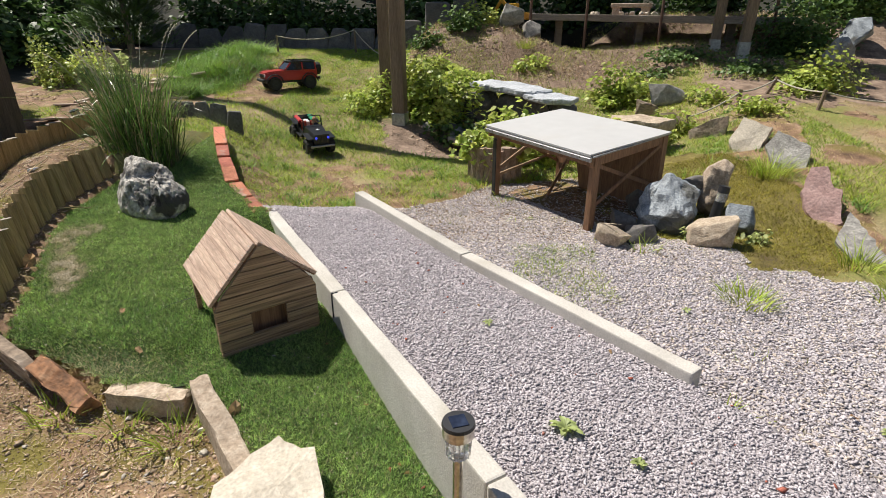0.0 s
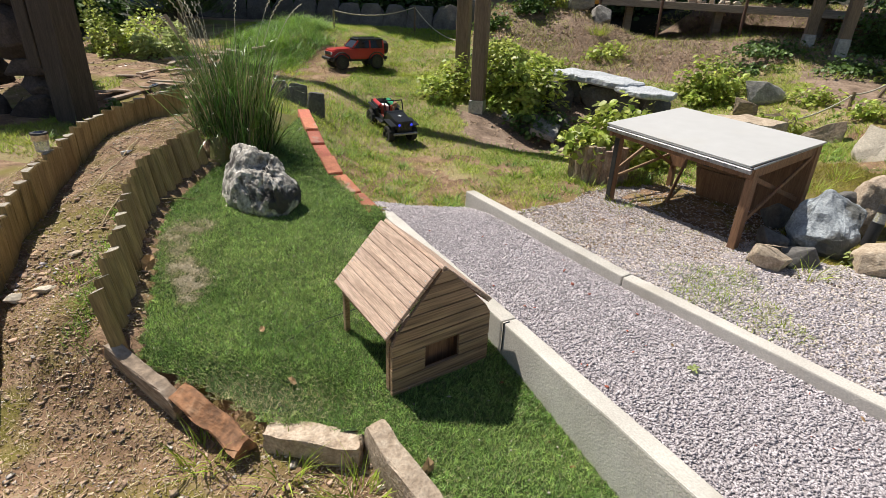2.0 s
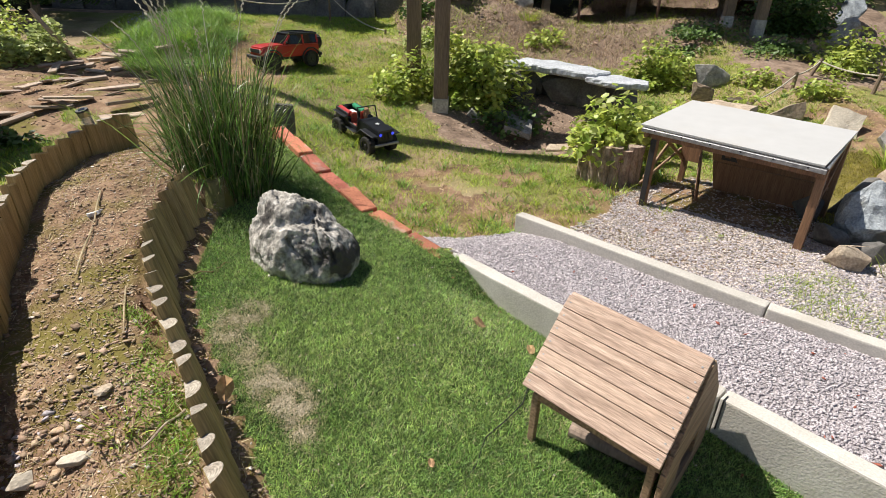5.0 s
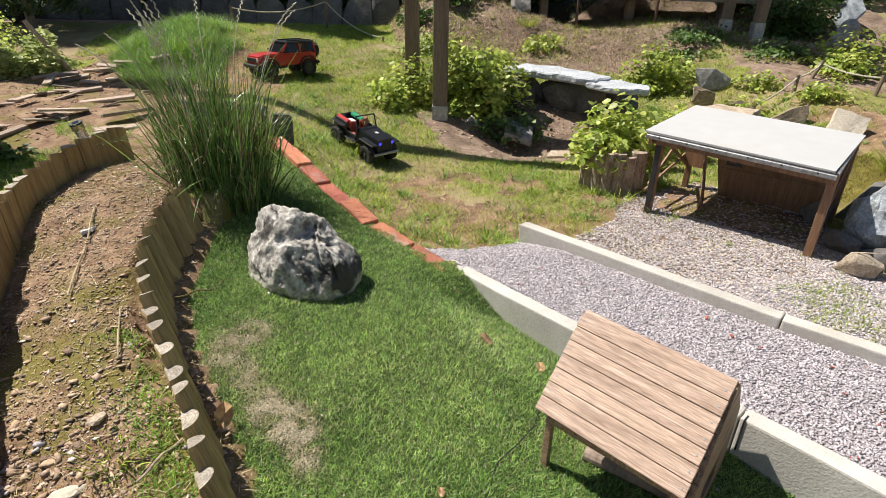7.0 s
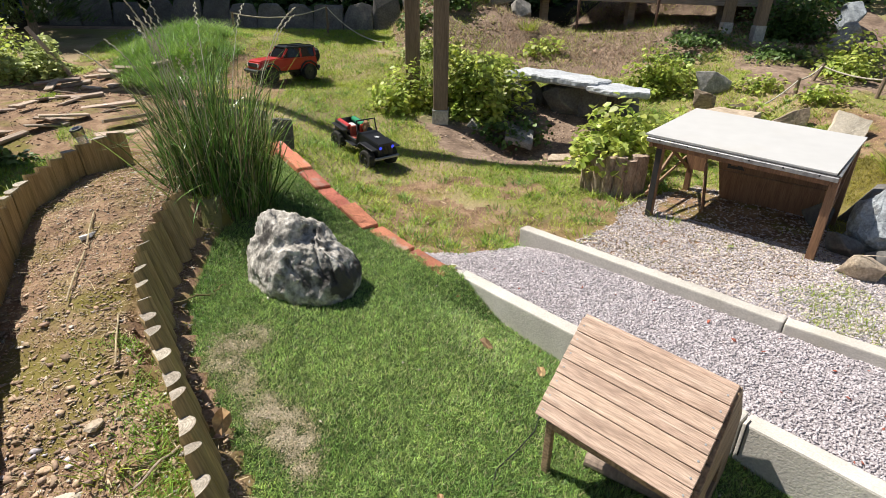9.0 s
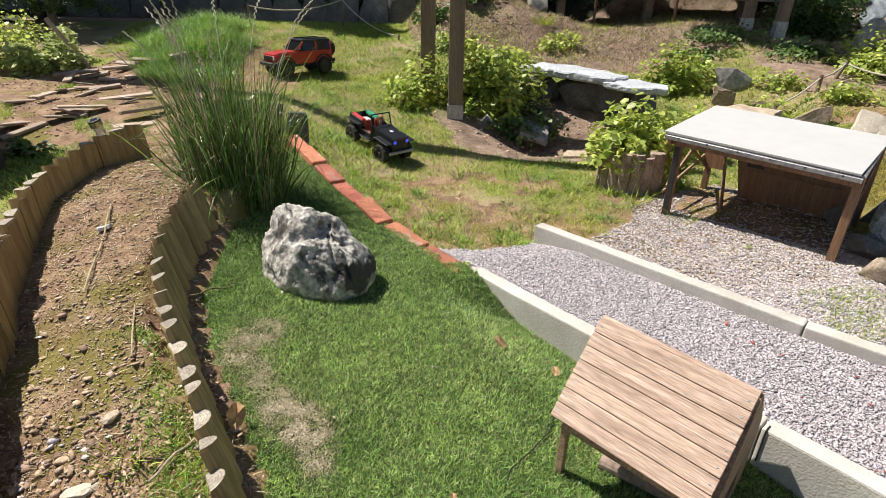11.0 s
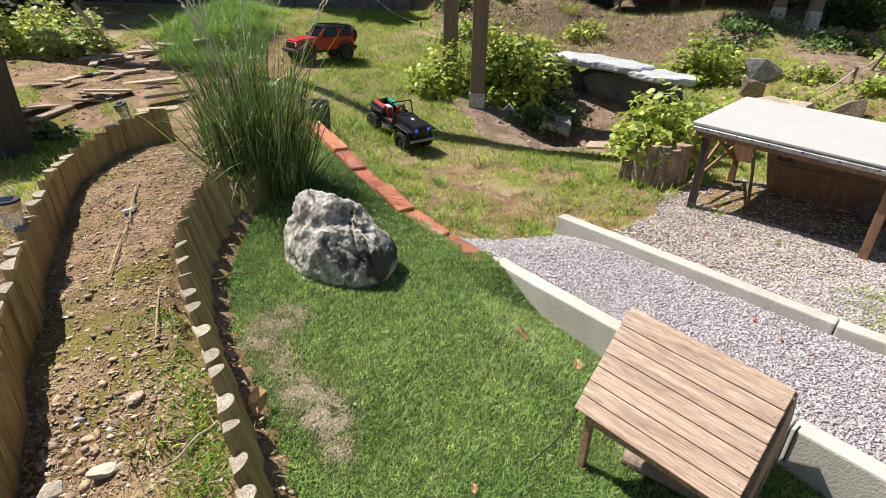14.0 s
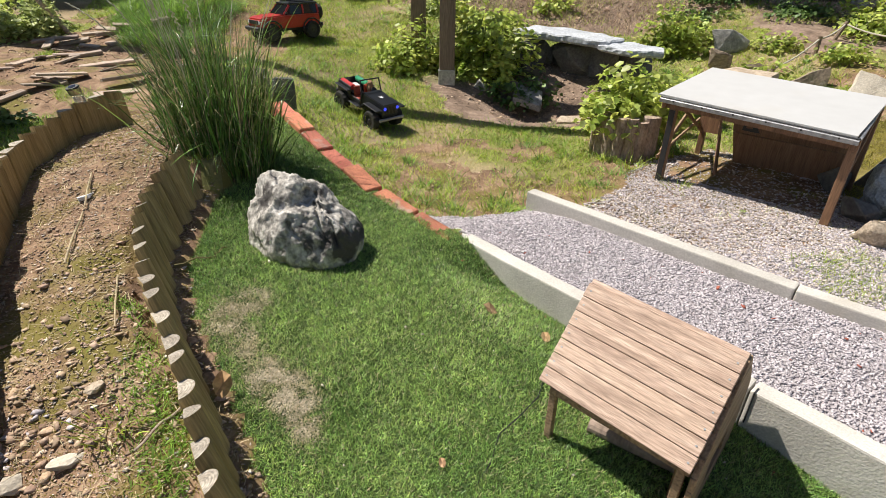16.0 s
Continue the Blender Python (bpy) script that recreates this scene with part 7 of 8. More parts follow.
# Crowns above the view, added to throw shade on the far bank.
tree((-7.4, 11.4), 2.6, (-5.9, 10.45, 4.4), (1.5, 1.3, 0.9), 5200, 5, "unseen broadleaved tree added to shade the far bank")
tree((-4.6, 12.2), 2.6, (-3.8, 10.55, 4.5), (1.6, 1.3, 0.9), 5600, 6, "unseen broadleaved tree added to shade the far bank")
tree((-2.2, 12.6), 2.6, (-1.95, 10.85, 4.5), (1.4, 1.2, 0.9), 5200, 7, "unseen broadleaved tree added to shade the far bank")
tree((0.6, 12.8), 2.6, (0.1, 11.15, 4.4), (1.4, 1.1, 0.9), 5000, 8, "unseen broadleaved tree added to shade the raised bed")
# Unseen bough, added to throw the shadow band across the lawn.
tree((-7.9, 8.15), 2.4, (-8.6, 8.2, 4.4), (1.2, 1.2, 0.9), 1400, 9, "unseen tree added so its bough shadows the lawn",
     (((-7.85, 8.15, 2.6), (-1.35, 5.62, 3.05), 0.11, 0.07),))


# Two more unseen crowns, added to shade the boulder wall and bank posts.
tree((-6.3, 4.1), 1.6, (-4.50, 4.85, 2.0), (0.80, 0.62, 0.36), 2600, 11, "unseen broadleaved tree added to shade the stacked boulder wall")
tree((2.7, 11.7), 2.5, (1.85, 7.75, 3.4), (0.8, 0.85, 0.45), 1900, 10, "unseen leaning tree added to shade the foot of the posts")


# ---- boulder wall and posts at the side ----
def boulder_wall():
    for k, (sx, sy, z, size, turn, boxy) in enumerate((
            (-3.33, 4.30, 0.10, (0.48, 0.33, 0.34), (0, 4, 8), 0.85), (-3.23, 4.34, 0.28, (0.37, 0.31, 0.19), (0, 16, -4), 0.9), (-3.29, 4.35, 0.42, (0.52, 0.31, 0.12), (0, -3, 5), 0.95),
            (-3.44, 4.37, 0.62, (0.48, 0.33, 0.35), (0, 8, -10), 0.8), (-3.38, 4.39, 0.93, (0.52, 0.33, 0.32), (0, -6, 4), 0.8),
            (-3.67, 4.24, 0.08, (0.33, 0.33, 0.36), (0, 0, 20), 0.8), (-3.78, 4.30, 0.40, (0.37, 0.31, 0.28), (0, 5, 0), 0.8), (-3.80, 4.33, 0.70, (0.40, 0.31, 0.34), (0, 5, 0), 0.8))):
        bm = stone_bm(size, 140 + k, boxy, 0.03, 3, 24)
        ob = part("boulder", bm, M_BOULDERSHADE)
        ob.matrix_world = pose(sx, sy, z, *turn)
        tagged(ob, "large flat-faced boulder, coloured dark for the stacked wall's shade", "rock", "boulders of the stacked wall")


boulder_wall()
post((-2.97, 4.13, -0.05), (-2.98, 4.13, 1.7), 0.175, "thick grey-brown timber post against boulders, darkened for shade", 0.0, "posts at the boulder wall", M_POSTSHADE)
post((-3.14, 4.14, 0.44), (-3.16, 4.14, 1.7), 0.10, "brown timber post on a stacked boulder, darkened for shade", 0.0, "posts at the boulder wall", M_POSTSHADE)


# ---- wood scraps beyond the log edging ----
def scraps():
    rng = random.Random(17)
    for k in range(34):
        a = rng.uniform(0.15, 1.1) if k % 3 else rng.uniform(-1, 2)
        px, py = -2.9 + rng.uniform(-0.55, 0.45), 5.40 + rng.uniform(-0.7, 1.0)
        L, w, h = rng.uniform(0.06, 0.34), rng.uniform(0.02, 0.085), rng.uniform(0.008, 0.022)
        bm = bmesh.new()
        box(bm, (L, w, h), Matrix(), 0.003)
        for v in bm.verts:
            v.co.y += 0.01 * noise.noise(Vector((v.co.x * 5, k, 0)))
        ob = part("wood_scrap", bm, M_SCRAP)
        ob.matrix_world = pose(px, py, ground_z(px, py) + h / 2 + 0.004 + (0.03 if k % 4 == 0 else 0), rng.uniform(-12, 12), rng.uniform(-9, 9), math.degrees(a))
        tagged(ob, "weathered grey-brown offcut of timber on soil", "wood scrap", "timber offcuts")
    bm = bmesh.new()
    rod(bm, (0, 0, 0), (0.0, 0.0, 0.5), 0.02, 0.018, 8)
    ob = part("wooden_stake", bm, M_SCRAP)
    ob.matrix_world = pose(-3.35, 6.4, ground_z(-3.35, 6.4) - 0.04, 0, -32, 0)
    tagged(ob, "leaning weathered wooden stake", "stake")


scraps()


# ---- small litter ----
def dead_leaf(at, size, z=None, turn=(0, 0, 0), name="dead_leaf", label="curled brown dead leaf lying on turf"):
    bm = bmesh.new()
    outline = [(0, -0.5), (0.22, -0.32), (0.34, -0.02), (0.24, 0.25), (0.0, 0.5), (-0.25, 0.27), (-0.36, 0.0), (-0.2, -0.33)]
    c = bm.verts.new((0, 0, 0))
    vs = [bm.verts.new((x_ * size, y_ * size, size * (0.5 * x_ * x_ + 0.18 * math.sin(y_ * 6)))) for x_, y_ in outline]
    for i in range(8):
        bm.faces.new((c, vs[i], vs[(i + 1) % 8]))
    bmesh.ops.subdivide_edges(bm, edges=bm.edges, cuts=1)
    ob = part(name, bm, M_DEADLEAF)
    ob.matrix_world = pose(at[0], at[1], (ground_z(*at) + 0.02) if z is None else z, *turn)
    tagged(ob, label, "leaf", "dead leaves")


for lx, ly, s, tn in ((-0.40, 1.755, 0.05, (50, 20, 30)), (-0.743, 2.63, 0.05, (10, 0, 50)), (-1.41, 2.345, 0.062, (35, 20, 20)), (-0.606, 2.531, 0.04, (0, 10, 0)), (-0.80, 1.98, 0.03, (20, 0, 80)), (-0.95, 2.15, 0.025, (0, 20, 10)),
                      (-0.55, 2.75, 0.03, (10, 0, 0)), (0.27, 2.22, 0.014, (0, 0, 30)), (0.655, 1.96, 0.016, (10, 0, 30)), (1.25, 1.78, 0.022, (0, 10, 70)), (0.1, 2.75, 0.02, (0, 0, 10))):
    dead_leaf((lx, ly), s, None, tn)


def stick(a, b, r, mt, label, bend=0.01):
    bm = bmesh.new()
    a, b = Vector((*a, ground_z(*a) + 0.012)), Vector((*b, ground_z(*b) + 0.012))
    pts = [a.lerp(b, k / 5) + Vector((bend * math.sin(k * 1.7), bend * math.cos(k * 2.1), 0.004 * math.sin(k))) for k in range(6)]
    for p, q in zip(pts, pts[1:]):
        rod(bm, p, q, r, r * 0.85, 6)
    part_ = part("stick", bm, mt)
    tagged(part_, label, "stick", "sticks and straws")


STALK = "dry straw stalk lying on the soil path"
stick((-1.93, 3.04), (-1.99, 3.26), 0.003, M_STRAW, STALK, 0.0004)
stick((-1.88, 2.76), (-1.93, 3.02), 0.003, M_STRAW, STALK, 0.0004)
stick((-1.88, 2.86), (-1.70, 2.93), 0.0022, M_STRAW, STALK, 0.0004)
stick((-1.72, 2.93), (-1.76, 3.08), 0.002, M_STRAW, STALK, 0.004)
stick((-1.68, 2.52), (-1.73, 2.70), 0.0025, M_STRAW, STALK, 0.0004)
stick((-1.66, 3.25), (-1.84, 3.36), 0.0022, M_STRAW, STALK, 0.0004)
stick((-1.63, 2.80), (-1.54, 2.90), 0.003, M_STEM, "bent grey twig lying at the turf's edge", 0.008)
stick((-1.545, 2.895), (-1.50, 2.955), 0.002, M_STEM, "bent grey twig lying at the turf's edge", 0.008)
stick((-1.55, 2.20), (-1.49, 2.30), 0.003, M_SCRAP, "short brown twig on the soil path", 0.003)
stick((-0.66, 2.36), (-0.90, 2.10), 0.0016, M_BLACKPLASTIC, "thin dark cable lying across turf", 0.010)
stone("pebble", (-1.69, 2.227, ground_z(-1.69, 2.227)), (0.08, 0.032, 0.022), (0, 0, 10), 171, M_PALESTONE, 0.4, 0.03, 1, "white elongated pebble on the soil path", "stone", "", 0.006)
stone("pebble", (-1.803, 2.212, ground_z(-1.803, 2.212)), (0.045, 0.045, 0.03), (0, 0, 10), 172, M_PALESTONE, 0.5, 0.03, 1, "pale round pebble on the soil path", "stone", "", 0.006)
stone("pebble", (-1.95, 3.10, ground_z(-1.95, 3.10)), (0.05, 0.03, 0.025), (0, 0, 30), 173, M_WHITEPLASTIC, 0.5, 0.03, 1, "white pebble among straws", "stone", "", 0.004)
stone("pebble", (-1.676, 2.364, ground_z(-1.676, 2.364)), (0.042, 0.026, 0.014), (0, 0, 60), 174, M_TANSTONE, 0.3, 0.03, 1, "tan pebble on the soil path", "stone", "", 0.004)


# ---- pieces stored under the toy house ----
def stored_logs():
    for k, (px, py, L, rz) in enumerate(((-0.53, 2.155, 0.19, 137), (-0.475, 2.225, 0.20, -40), (-0.50, 2.20, 0.18, -46))):
        bm = bmesh.new()
        rod(bm, (-L / 2, 0, 0), (L / 2, 0, 0), 0.021, 0.020, 14)
        for v in bm.verts:
            v.co += Vector((0, v.co.y, v.co.z)) * 0.06 * noise.noise(v.co * 30 + Vector((k, 0, 0)))
        for f in bm.faces:
            if len(f.verts) > 4:
                f.material_index = 1
        ob = part("wood_log", bm, [M_BARK, M_PLANK])
        ob.matrix_world = pose(px, py, turf_z(px, py) + 0.030 + (0.036 if k == 2 else 0), 0, 0, rz)
        tagged(ob, "short round log lying under the toy house", "log", "logs under the toy house")


stored_logs()


# ---- toy vehicles ----
def wheel_mesh(R, W):
    bm = bmesh.new()
    n = 28
    prof = [(R * 0.58, -W * 0.5), (R * 0.86, -W * 0.52), (R * 0.97, -W * 0.40), (R, -W * 0.2), (R, W * 0.2), (R * 0.97, W * 0.40), (R * 0.86, W * 0.52), (R * 0.58, W * 0.5)]
    rows = []
    for k in range(n):
        a = 2 * math.pi * k / n
        lug = 1.0 if k % 2 else 0.95
        rows.append([bm.verts.new((r * (lug if r > R * 0.9 else 1) * math.cos(a), y_, r * (lug if r > R * 0.9 else 1) * math.sin(a))) for r, y_ in prof])
    for k in range(n):
        r0, r1 = rows[k], rows[(k + 1) % n]
        for i in range(len(prof) - 1):
            bm.faces.new((r0[i], r0[i + 1], r1[i + 1], r1[i]))
    bmesh.ops.recalc_face_normals(bm, faces=bm.faces)
    return bm


def add_wheel(car, x_, y_, R, W, rim_mt, name="wheel"):
    w = part(name, wheel_mesh(R, W), M_TYRE, car)
    w.location = (x_, y_, R)
    bm = bmesh.new()
    s = 1 if y_ > 0 else -1
    rod(bm, (0, -W * 0.38, 0), (0, W * 0.38, 0), R * 0.6, R * 0.6, 20)
    for k in range(6):
        a = k * math.pi / 3
        rod(bm, (R * 0.36 * math.cos(a), s * W * 0.36, R * 0.36 * math.sin(a)), (R * 0.36 * math.cos(a), s * W * 0.43, R * 0.36 * math.sin(a)), R * 0.08, R * 0.07, 8)
    rod(bm, (0, s * W * 0.36, 0), (0, s * W * 0.48, 0), R * 0.2, R * 0.16, 12)
    part("rim", bm, rim_mt, w, "dark pressed steel rim")
    return w


def shell(bm, sections, bevel=0.004):
    """A closed hull through cross sections (x, half width, z low, z high, half width at the top)."""
    rows = []
    for x_, hw, z0, z1, ht in sections:
        rows.append([bm.verts.new((x_, -hw, z0)), bm.verts.new((x_, hw, z0)), bm.verts.new((x_, ht, z1)), bm.verts.new((x_, -ht, z1))])
    for a, b in zip(rows, rows[1:]):
        for i in range(4):
            bm.faces.new((a[i], a[(i + 1) % 4], b[(i + 1) % 4], b[i]))
    bm.faces.new(rows[0])
    bm.faces.new(list(reversed(rows[-1])))
    bmesh.ops.recalc_face_normals(bm, faces=bm.faces)
    if bevel:
        bmesh.ops.bevel(bm, geom=[e for e in bm.edges if e.calc_face_angle(0) > 0.3], offset=bevel, segments=2, affect='EDGES')


def jeep(m, label):
    car = new("toy_jeep")
    tagged(car, label, "toy car")
    R, W, base, track = 0.060, 0.048, 0.305, 0.178
    for x_ in (-base / 2, base / 2):
        for y_ in (-track / 2, track / 2):
            add_wheel(car, x_, y_, R, W, M_BLACKPLASTIC)
    bm = bmesh.new()
    beam(bm, (-0.20, 0.045, 0.075), (0.21, 0.045, 0.075), 0.012, 0.02)
    beam(bm, (-0.20, -0.045, 0.075), (0.21, -0.045, 0.075), 0.012, 0.02)
    for x_ in (-base / 2, base / 2):
        rod(bm, (x_, -track / 2, R), (x_, track / 2, R), 0.01, 0.01, 8)
    part("chassis", bm, M_BLACKPLASTIC, car)
    bm = bmesh.new()      # open tub: floor, sides, rear
    box(bm, (0.235, 0.15, 0.008), pose(-0.095, 0, 0.098), 0.002)
    for s in (-1, 1):
        box(bm, (0.13, 0.006, 0.078), pose(-0.150, s * 0.078, 0.136), 0.002)
        box(bm, (0.10, 0.006, 0.030), pose(-0.035, s * 0.078, 0.112), 0.002)
        box(bm, (0.13, 0.030, 0.006), pose(-0.150, s * 0.092, 0.152), 0.002)
    box(bm, (0.006, 0.156, 0.078), pose(-0.214, 0, 0.136), 0.002)
    box(bm, (0.008, 0.156, 0.075), pose(0.018, 0, 0.136), 0.002)
    part("tub", bm, M_CARBLACK, car)
    bm = bmesh.new()
    shell(bm, [(0.018, 0.076, 0.095, 0.178, 0.070), (0.10, 0.070, 0.095, 0.174, 0.064), (0.205, 0.058, 0.095, 0.166, 0.052)], 0.004)
    part("bonnet", bm, M_CARBLACK, car)
    for s in (-1, 1):
        bm = bmesh.new()
        box(bm, (0.13, 0.046, 0.007), pose(0.150, s * 0.088, 0.142), 0.002)
        box(bm, (0.05, 0.046, 0.007), pose(0.066, s * 0.088, 0.118, 0, -48, 0), 0.002)
        part("fender", bm, M_CARBLACK, car)
        bm = bmesh.new()
        box(bm, (0.09, 0.035, 0.006), pose(-0.02, s * 0.090, 0.095), 0.002)
        part("step", bm, M_CARBLACK, car)
    bm = bmesh.new()
    box(bm, (0.008, 0.118, 0.082), pose(0.209, 0, 0.134), 0.003)
    for k in range(7):
        box(bm, (0.004, 0.006, 0.05), pose(0.214, (k - 3) * 0.0115, 0.135), 0.001, 0)
    part("grille", bm, M_BLACKPLASTIC, car)
    for s in (-1, 1):
        bm = bmesh.new()
        rod(bm, (0.208, s * 0.047, 0.150), (0.218, s * 0.047, 0.150), 0.010, 0.010, 14)
        part("headlight", bm, M_LAMPBLUE, car, "glowing blue headlight")
        bm = bmesh.new()
        box(bm, (0.055, 0.045, 0.012), pose(-0.045, s * 0.038, 0.115), 0.004)
        box(bm, (0.014, 0.045, 0.060), pose(-0.075, s * 0.038, 0.148, 0, -12, 0), 0.005)
        part("seat", bm, M_SEATRED, car, "red vinyl seat")
    bm = bmesh.new()
    for s in (-1, 1):
        rod(bm, (0.022, s * 0.074, 0.165), (-0.012, s * 0.070, 0.240), 0.0042, 0.0042, 8)
    rod(bm, (-0.012, -0.072, 0.240), (-0.012, 0.072, 0.240), 0.0042, 0.0042, 8)
    rod(bm, (0.020, -0.074, 0.172), (0.020, 0.074, 0.172), 0.0042, 0.0042, 8)
    part("windscreen_frame", bm, M_BLACKPLASTIC, car)
    bm = bmesh.new()
    rod(bm, (-0.005, 0.036, 0.165), (0.0, 0.036, 0.170), 0.019, 0.019, 16)
    part("steering_wheel", bm, M_BLACKPLASTIC, car)
    bm = bmesh.new()
    box(bm, (0.015, 0.19, 0.016), pose(0.232, 0, 0.090), 0.003)
    part("front_bumper", bm, M_TRIM, car, "bright metal front bumper")
    bm = bmesh.new()
    box(bm, (0.015, 0.16, 0.016), pose(-0.228, 0, 0.098), 0.003)
    part("rear_bumper", bm, M_BLACKPLASTIC, car)
    for y_, mt, lab in ((0.055, M_ROLLGREEN, "green rolled tarpaulin"), (-0.055, M_ROLLRED, "red rolled blanket")):
        bm = bmesh.new()
        rod(bm, (-0.205, y_, 0.165), (-0.095, y_, 0.165), 0.017, 0.017, 14)
        part("cloth_roll", bm, mt, car, lab)
    bm = bmesh.new()
    box(bm, (0.06, 0.06, 0.045), pose(-0.15, 0.0, 0.13), 0.008, 0, 2)
    part("cargo_box", bm, M_WHITEPLASTIC, car, "pale plastic cargo box")
    bm = bmesh.new()
    c = Vector((0.115, 0, 0.1765))
    pts = [Vector((c.x + (0.018 if k % 2 == 0 else 0.0075) * math.cos(k * math.pi / 5), (0.018 if k % 2 == 0 else 0.0075) * math.sin(k * math.pi / 5), c.z)) for k in range(10)]
    lo = [bm.verts.new(p) for p in pts]
    hi = [bm.verts.new(p + Vector((0, 0, 0.0012))) for p in pts]
    bm.faces.new(hi)
    for k in range(10):
        bm.faces.new((lo[k], lo[(k + 1) % 10], hi[(k + 1) % 10], hi[k]))
    part("star_decal", bm, M_WHITEPLASTIC, car, "white star on the bonnet")
    car.matrix_world = m
    dog = stone_bm((0.045, 0.040, 0.095), 55, 0.0, 0.08, 2, 40)
    d = part("toy_dog", dog, M_FUR)
    d.matrix_world = m @ pose(-0.048, 0.038, 0.168)
    tagged(d, "small tan toy dog sitting in the jeep", "toy")


def wagon(m, label, paint, roof, scale, spare=True):
    car = new("toy_car")
    tagged(car, label, "toy car")
    R, W, base, track = 0.060, 0.050, 0.315, 0.180
    for x_ in (-base / 2, base / 2):
        for y_ in (-track / 2, track / 2):
            add_wheel(car, x_, y_, R, W, M_BLACKPLASTIC)
    bm = bmesh.new()
    beam(bm, (-0.22, 0, 0.075), (0.22, 0, 0.075), 0.09, 0.03)
    for x_ in (-base / 2, base / 2):
        rod(bm, (x_, -track / 2, R), (x_, track / 2, R), 0.01, 0.01, 8)
    part("chassis", bm, M_BLACKPLASTIC, car)
    bm = bmesh.new()
    shell(bm, [(-0.235, 0.092, 0.090, 0.168, 0.090), (-0.10, 0.096, 0.082, 0.170, 0.092), (0.06, 0.096, 0.082, 0.168, 0.090), (0.20, 0.094, 0.092, 0.160, 0.084), (0.235, 0.088, 0.098, 0.148, 0.078)], 0.008)
    part("body", bm, paint, car)
    for x_ in (-base / 2, base / 2):
        for s in (-1, 1):
            bm = bmesh.new()
            for k in range(5):
                a = math.radians(20 + 35 * k)
                box(bm, (0.046, 0.016, 0.008), pose(x_ + 0.074 * math.cos(a), s * 0.098, R + 0.074 * math.sin(a), 0, 90 - math.degrees(a), 0), 0.002)
            part("wheel_arch", bm, M_BLACKPLASTIC, car)
    bm = bmesh.new()
    shell(bm, [(-0.225, 0.089, 0.166, 0.226, 0.078), (0.0, 0.089, 0.166, 0.230, 0.079), (0.062, 0.087, 0.166, 0.172, 0.084)], 0.004)
    part("cabin_glazing", bm, M_GLASSDARK, car, "dark wrap-round cabin glazing")
    for s in (-1, 1):
        for x0, x1, z1 in ((-0.222, -0.219, 0.224), (-0.10, -0.10, 0.227), (0.055, 0.002, 0.226)):
            bm = bmesh.new()
            beam(bm, (x0, s * 0.0895, 0.168), (x1, s * 0.080, z1), 0.005, 0.014, (1, 0, 0), 0.001)
            part("pillar", bm, paint, car)
    bm = bmesh.new()
    box(bm, (0.235, 0.164, 0.012), pose(-0.108, 0, 0.233), 0.005, 0, 2)
    for y_ in (-0.06, 0.06):
        beam(bm, (-0.21, y_, 0.244), (-0.01, y_, 0.244), 0.007, 0.007)
    part("roof", bm, roof, car, "black roof with rails")
    for s in (-1, 1):
        bm = bmesh.new()
        rod(bm, (0.228, s * 0.062, 0.128), (0.240, s * 0.062, 0.128), 0.013, 0.013, 14)
        part("headlight", bm, M_WHITEPLASTIC, car, "round pale headlight")
        bm = bmesh.new()
        box(bm, (0.012, 0.016, 0.012), pose(0.045, s * 0.108, 0.182), 0.003)
        part("mirror", bm, M_BLACKPLASTIC, car)
    bm = bmesh.new()
    box(bm, (0.006, 0.13, 0.026), pose(0.238, 0, 0.128), 0.002)
    part("grille", bm, M_BLACKPLASTIC, car)
    for x_ in (0.252, -0.250):
        bm = bmesh.new()
        box(bm, (0.024, 0.185, 0.024), pose(x_, 0, 0.088), 0.006)
        part("bumper", bm, M_BLACKPLASTIC, car)
    if spare:
        w = part("spare_wheel", wheel_mesh(0.055, 0.045), M_TYRE, car)
        w.matrix_parent_inverse = Matrix()
        w.matrix_basis = pose(-0.268, 0, 0.165, 0, 0, 90)
    car.matrix_world = m @ Matrix.Scale(scale, 4)


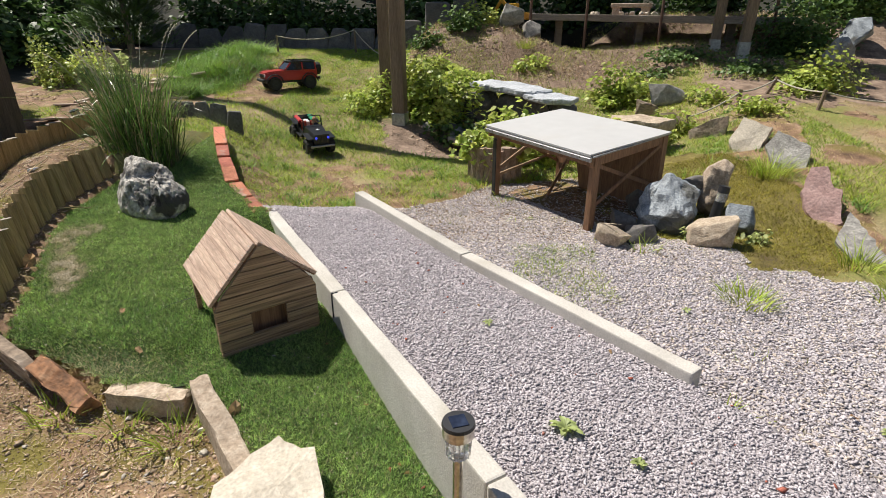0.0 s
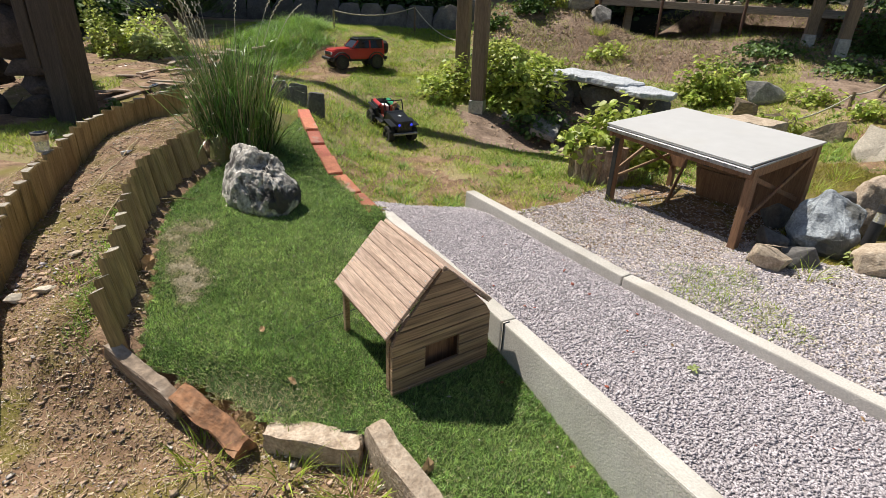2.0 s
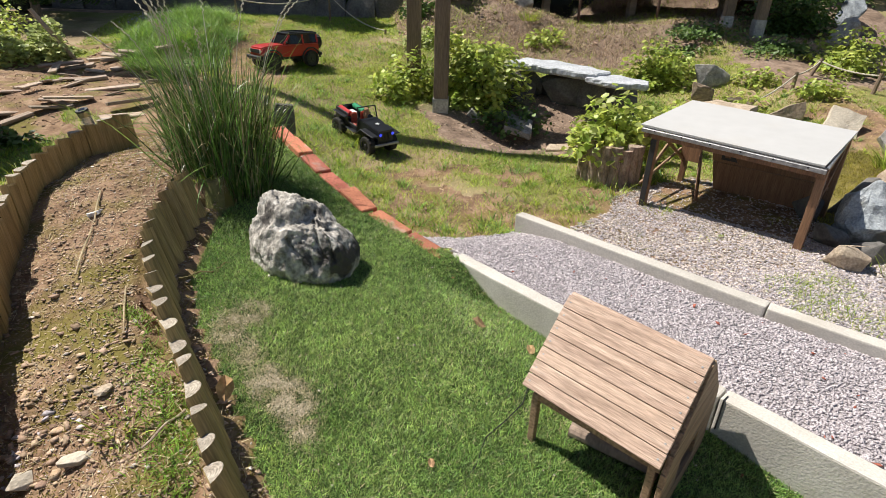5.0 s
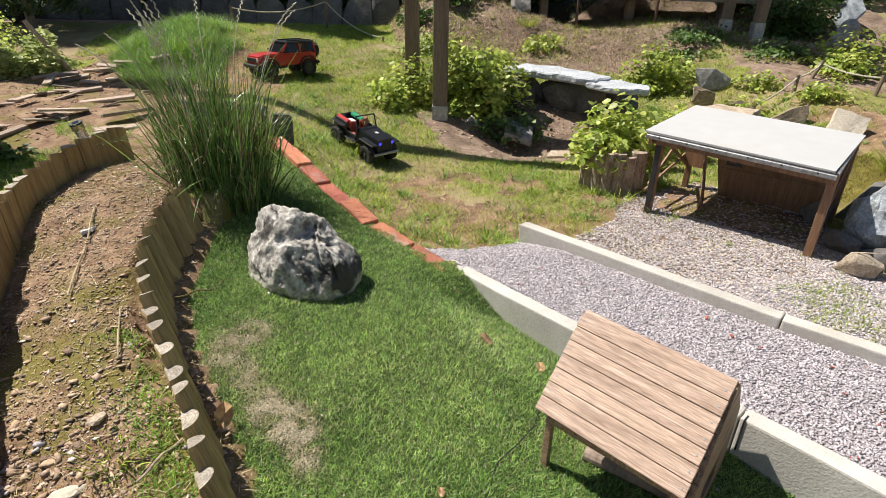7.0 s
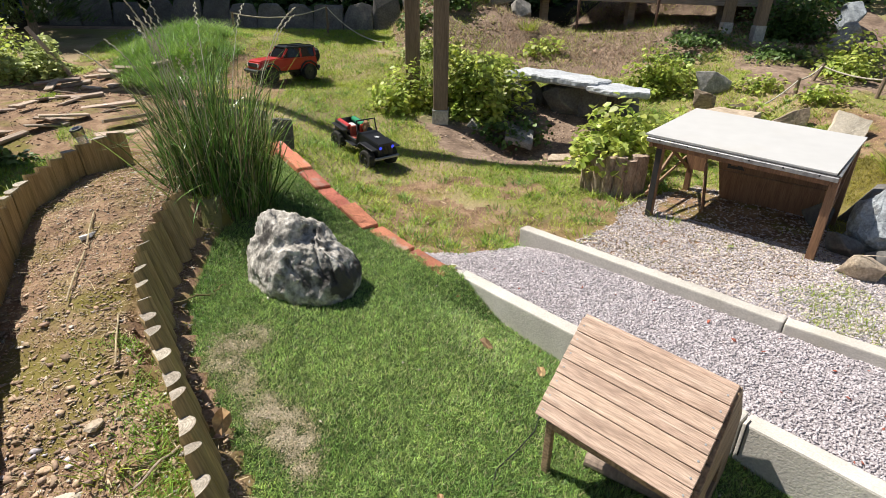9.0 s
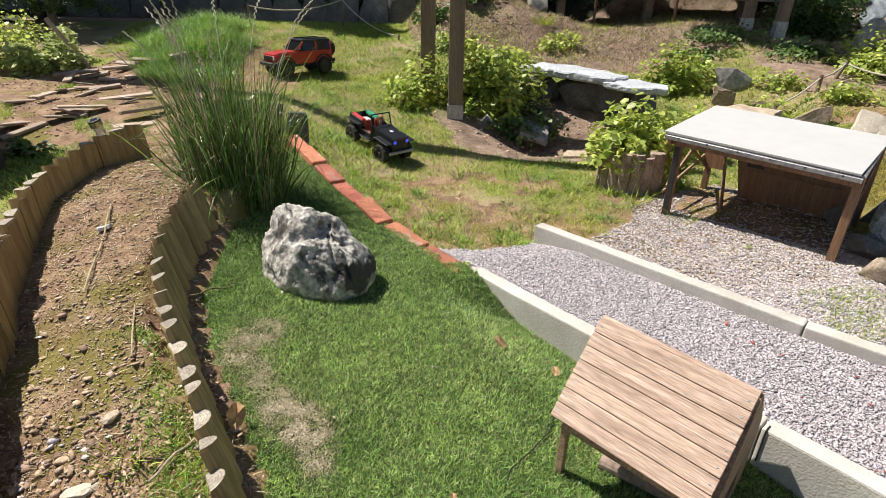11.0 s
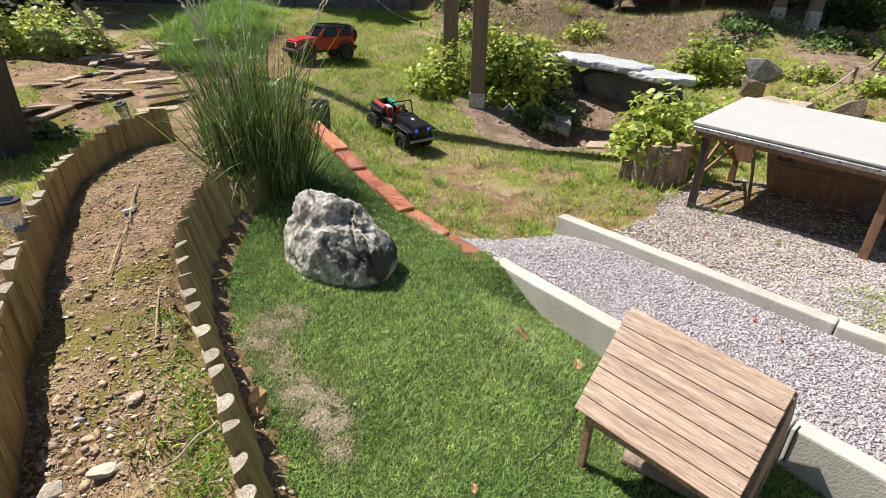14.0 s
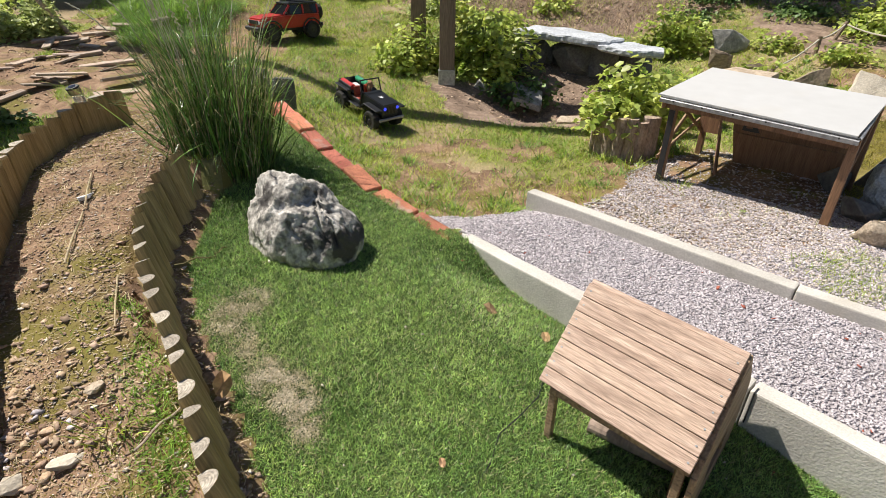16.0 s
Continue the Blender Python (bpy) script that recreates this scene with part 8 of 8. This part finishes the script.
def on_ground(x_, y_, heading, size):
    """A pose on the ground facing that way, tipped to the slope."""
    f = Vector((math.cos(heading), math.sin(heading)))
    h = [ground_z(x_ + f.x * s, y_ + f.y * s) for s in (-size, size)]
    pitch = -math.degrees(math.atan2(h[1] - h[0], 2 * size))
    return pose(x_, y_, sum(h) / 2 + 0.008, 0, pitch, math.degrees(heading))


jeep(on_ground(-1.05, 4.83, math.atan2(-0.81, 0.59), 0.15), "black open toy jeep with red seats standing on the lawn")
wagon(on_ground(-1.665, 6.28, math.atan2(-0.50, -0.66), 0.22), "red toy off-road wagon with black roof on the lawn", M_CARRED, M_CARBLACK, 1.15)
wagon(on_ground(-4.9, 8.4, math.atan2(-0.3, -1), 0.2), "blue toy car parked far off in the shade", M_CARBLUE, M_WHITEPLASTIC, 1.3, False)


def digger(at, rz):
    d = new("toy_digger")
    tagged(d, "yellow toy construction machine on top of the bank", "toy digger")
    for s in (-1, 1):
        bm = bmesh.new()
        shell(bm, [(-0.16, 0.035, 0.02, 0.07, 0.035), (-0.12, 0.035, 0.0, 0.09, 0.035), (0.12, 0.035, 0.0, 0.09, 0.035), (0.16, 0.035, 0.02, 0.07, 0.035)], 0.006)
        bmesh.ops.translate(bm, vec=(0, s * 0.10, 0), verts=bm.verts)
        part("track", bm, M_TYRE, d)
    bm = bmesh.new()
    box(bm, (0.26, 0.22, 0.09), pose(0, 0, 0.15), 0.012, 0, 2)
    box(bm, (0.11, 0.11, 0.12), pose(0.05, 0.05, 0.25), 0.010, 0, 2)
    part("cab", bm, M_CARYELLOW, d)
    bm = bmesh.new()
    beam(bm, (0.1, -0.03, 0.18), (0.28, -0.03, 0.36), 0.035, 0.04)
    beam(bm, (0.28, -0.03, 0.36), (0.40, -0.03, 0.20), 0.03, 0.035)
    box(bm, (0.07, 0.09, 0.07), pose(0.41, -0.03, 0.16, 0, 25, 0), 0.006)
    part("arm", bm, M_CARYELLOW, d)
    d.matrix_world = pose(at[0], at[1], ground_z(*at) + 0.01, 0, 0, rz)


digger((0.82, 8.62), 150)
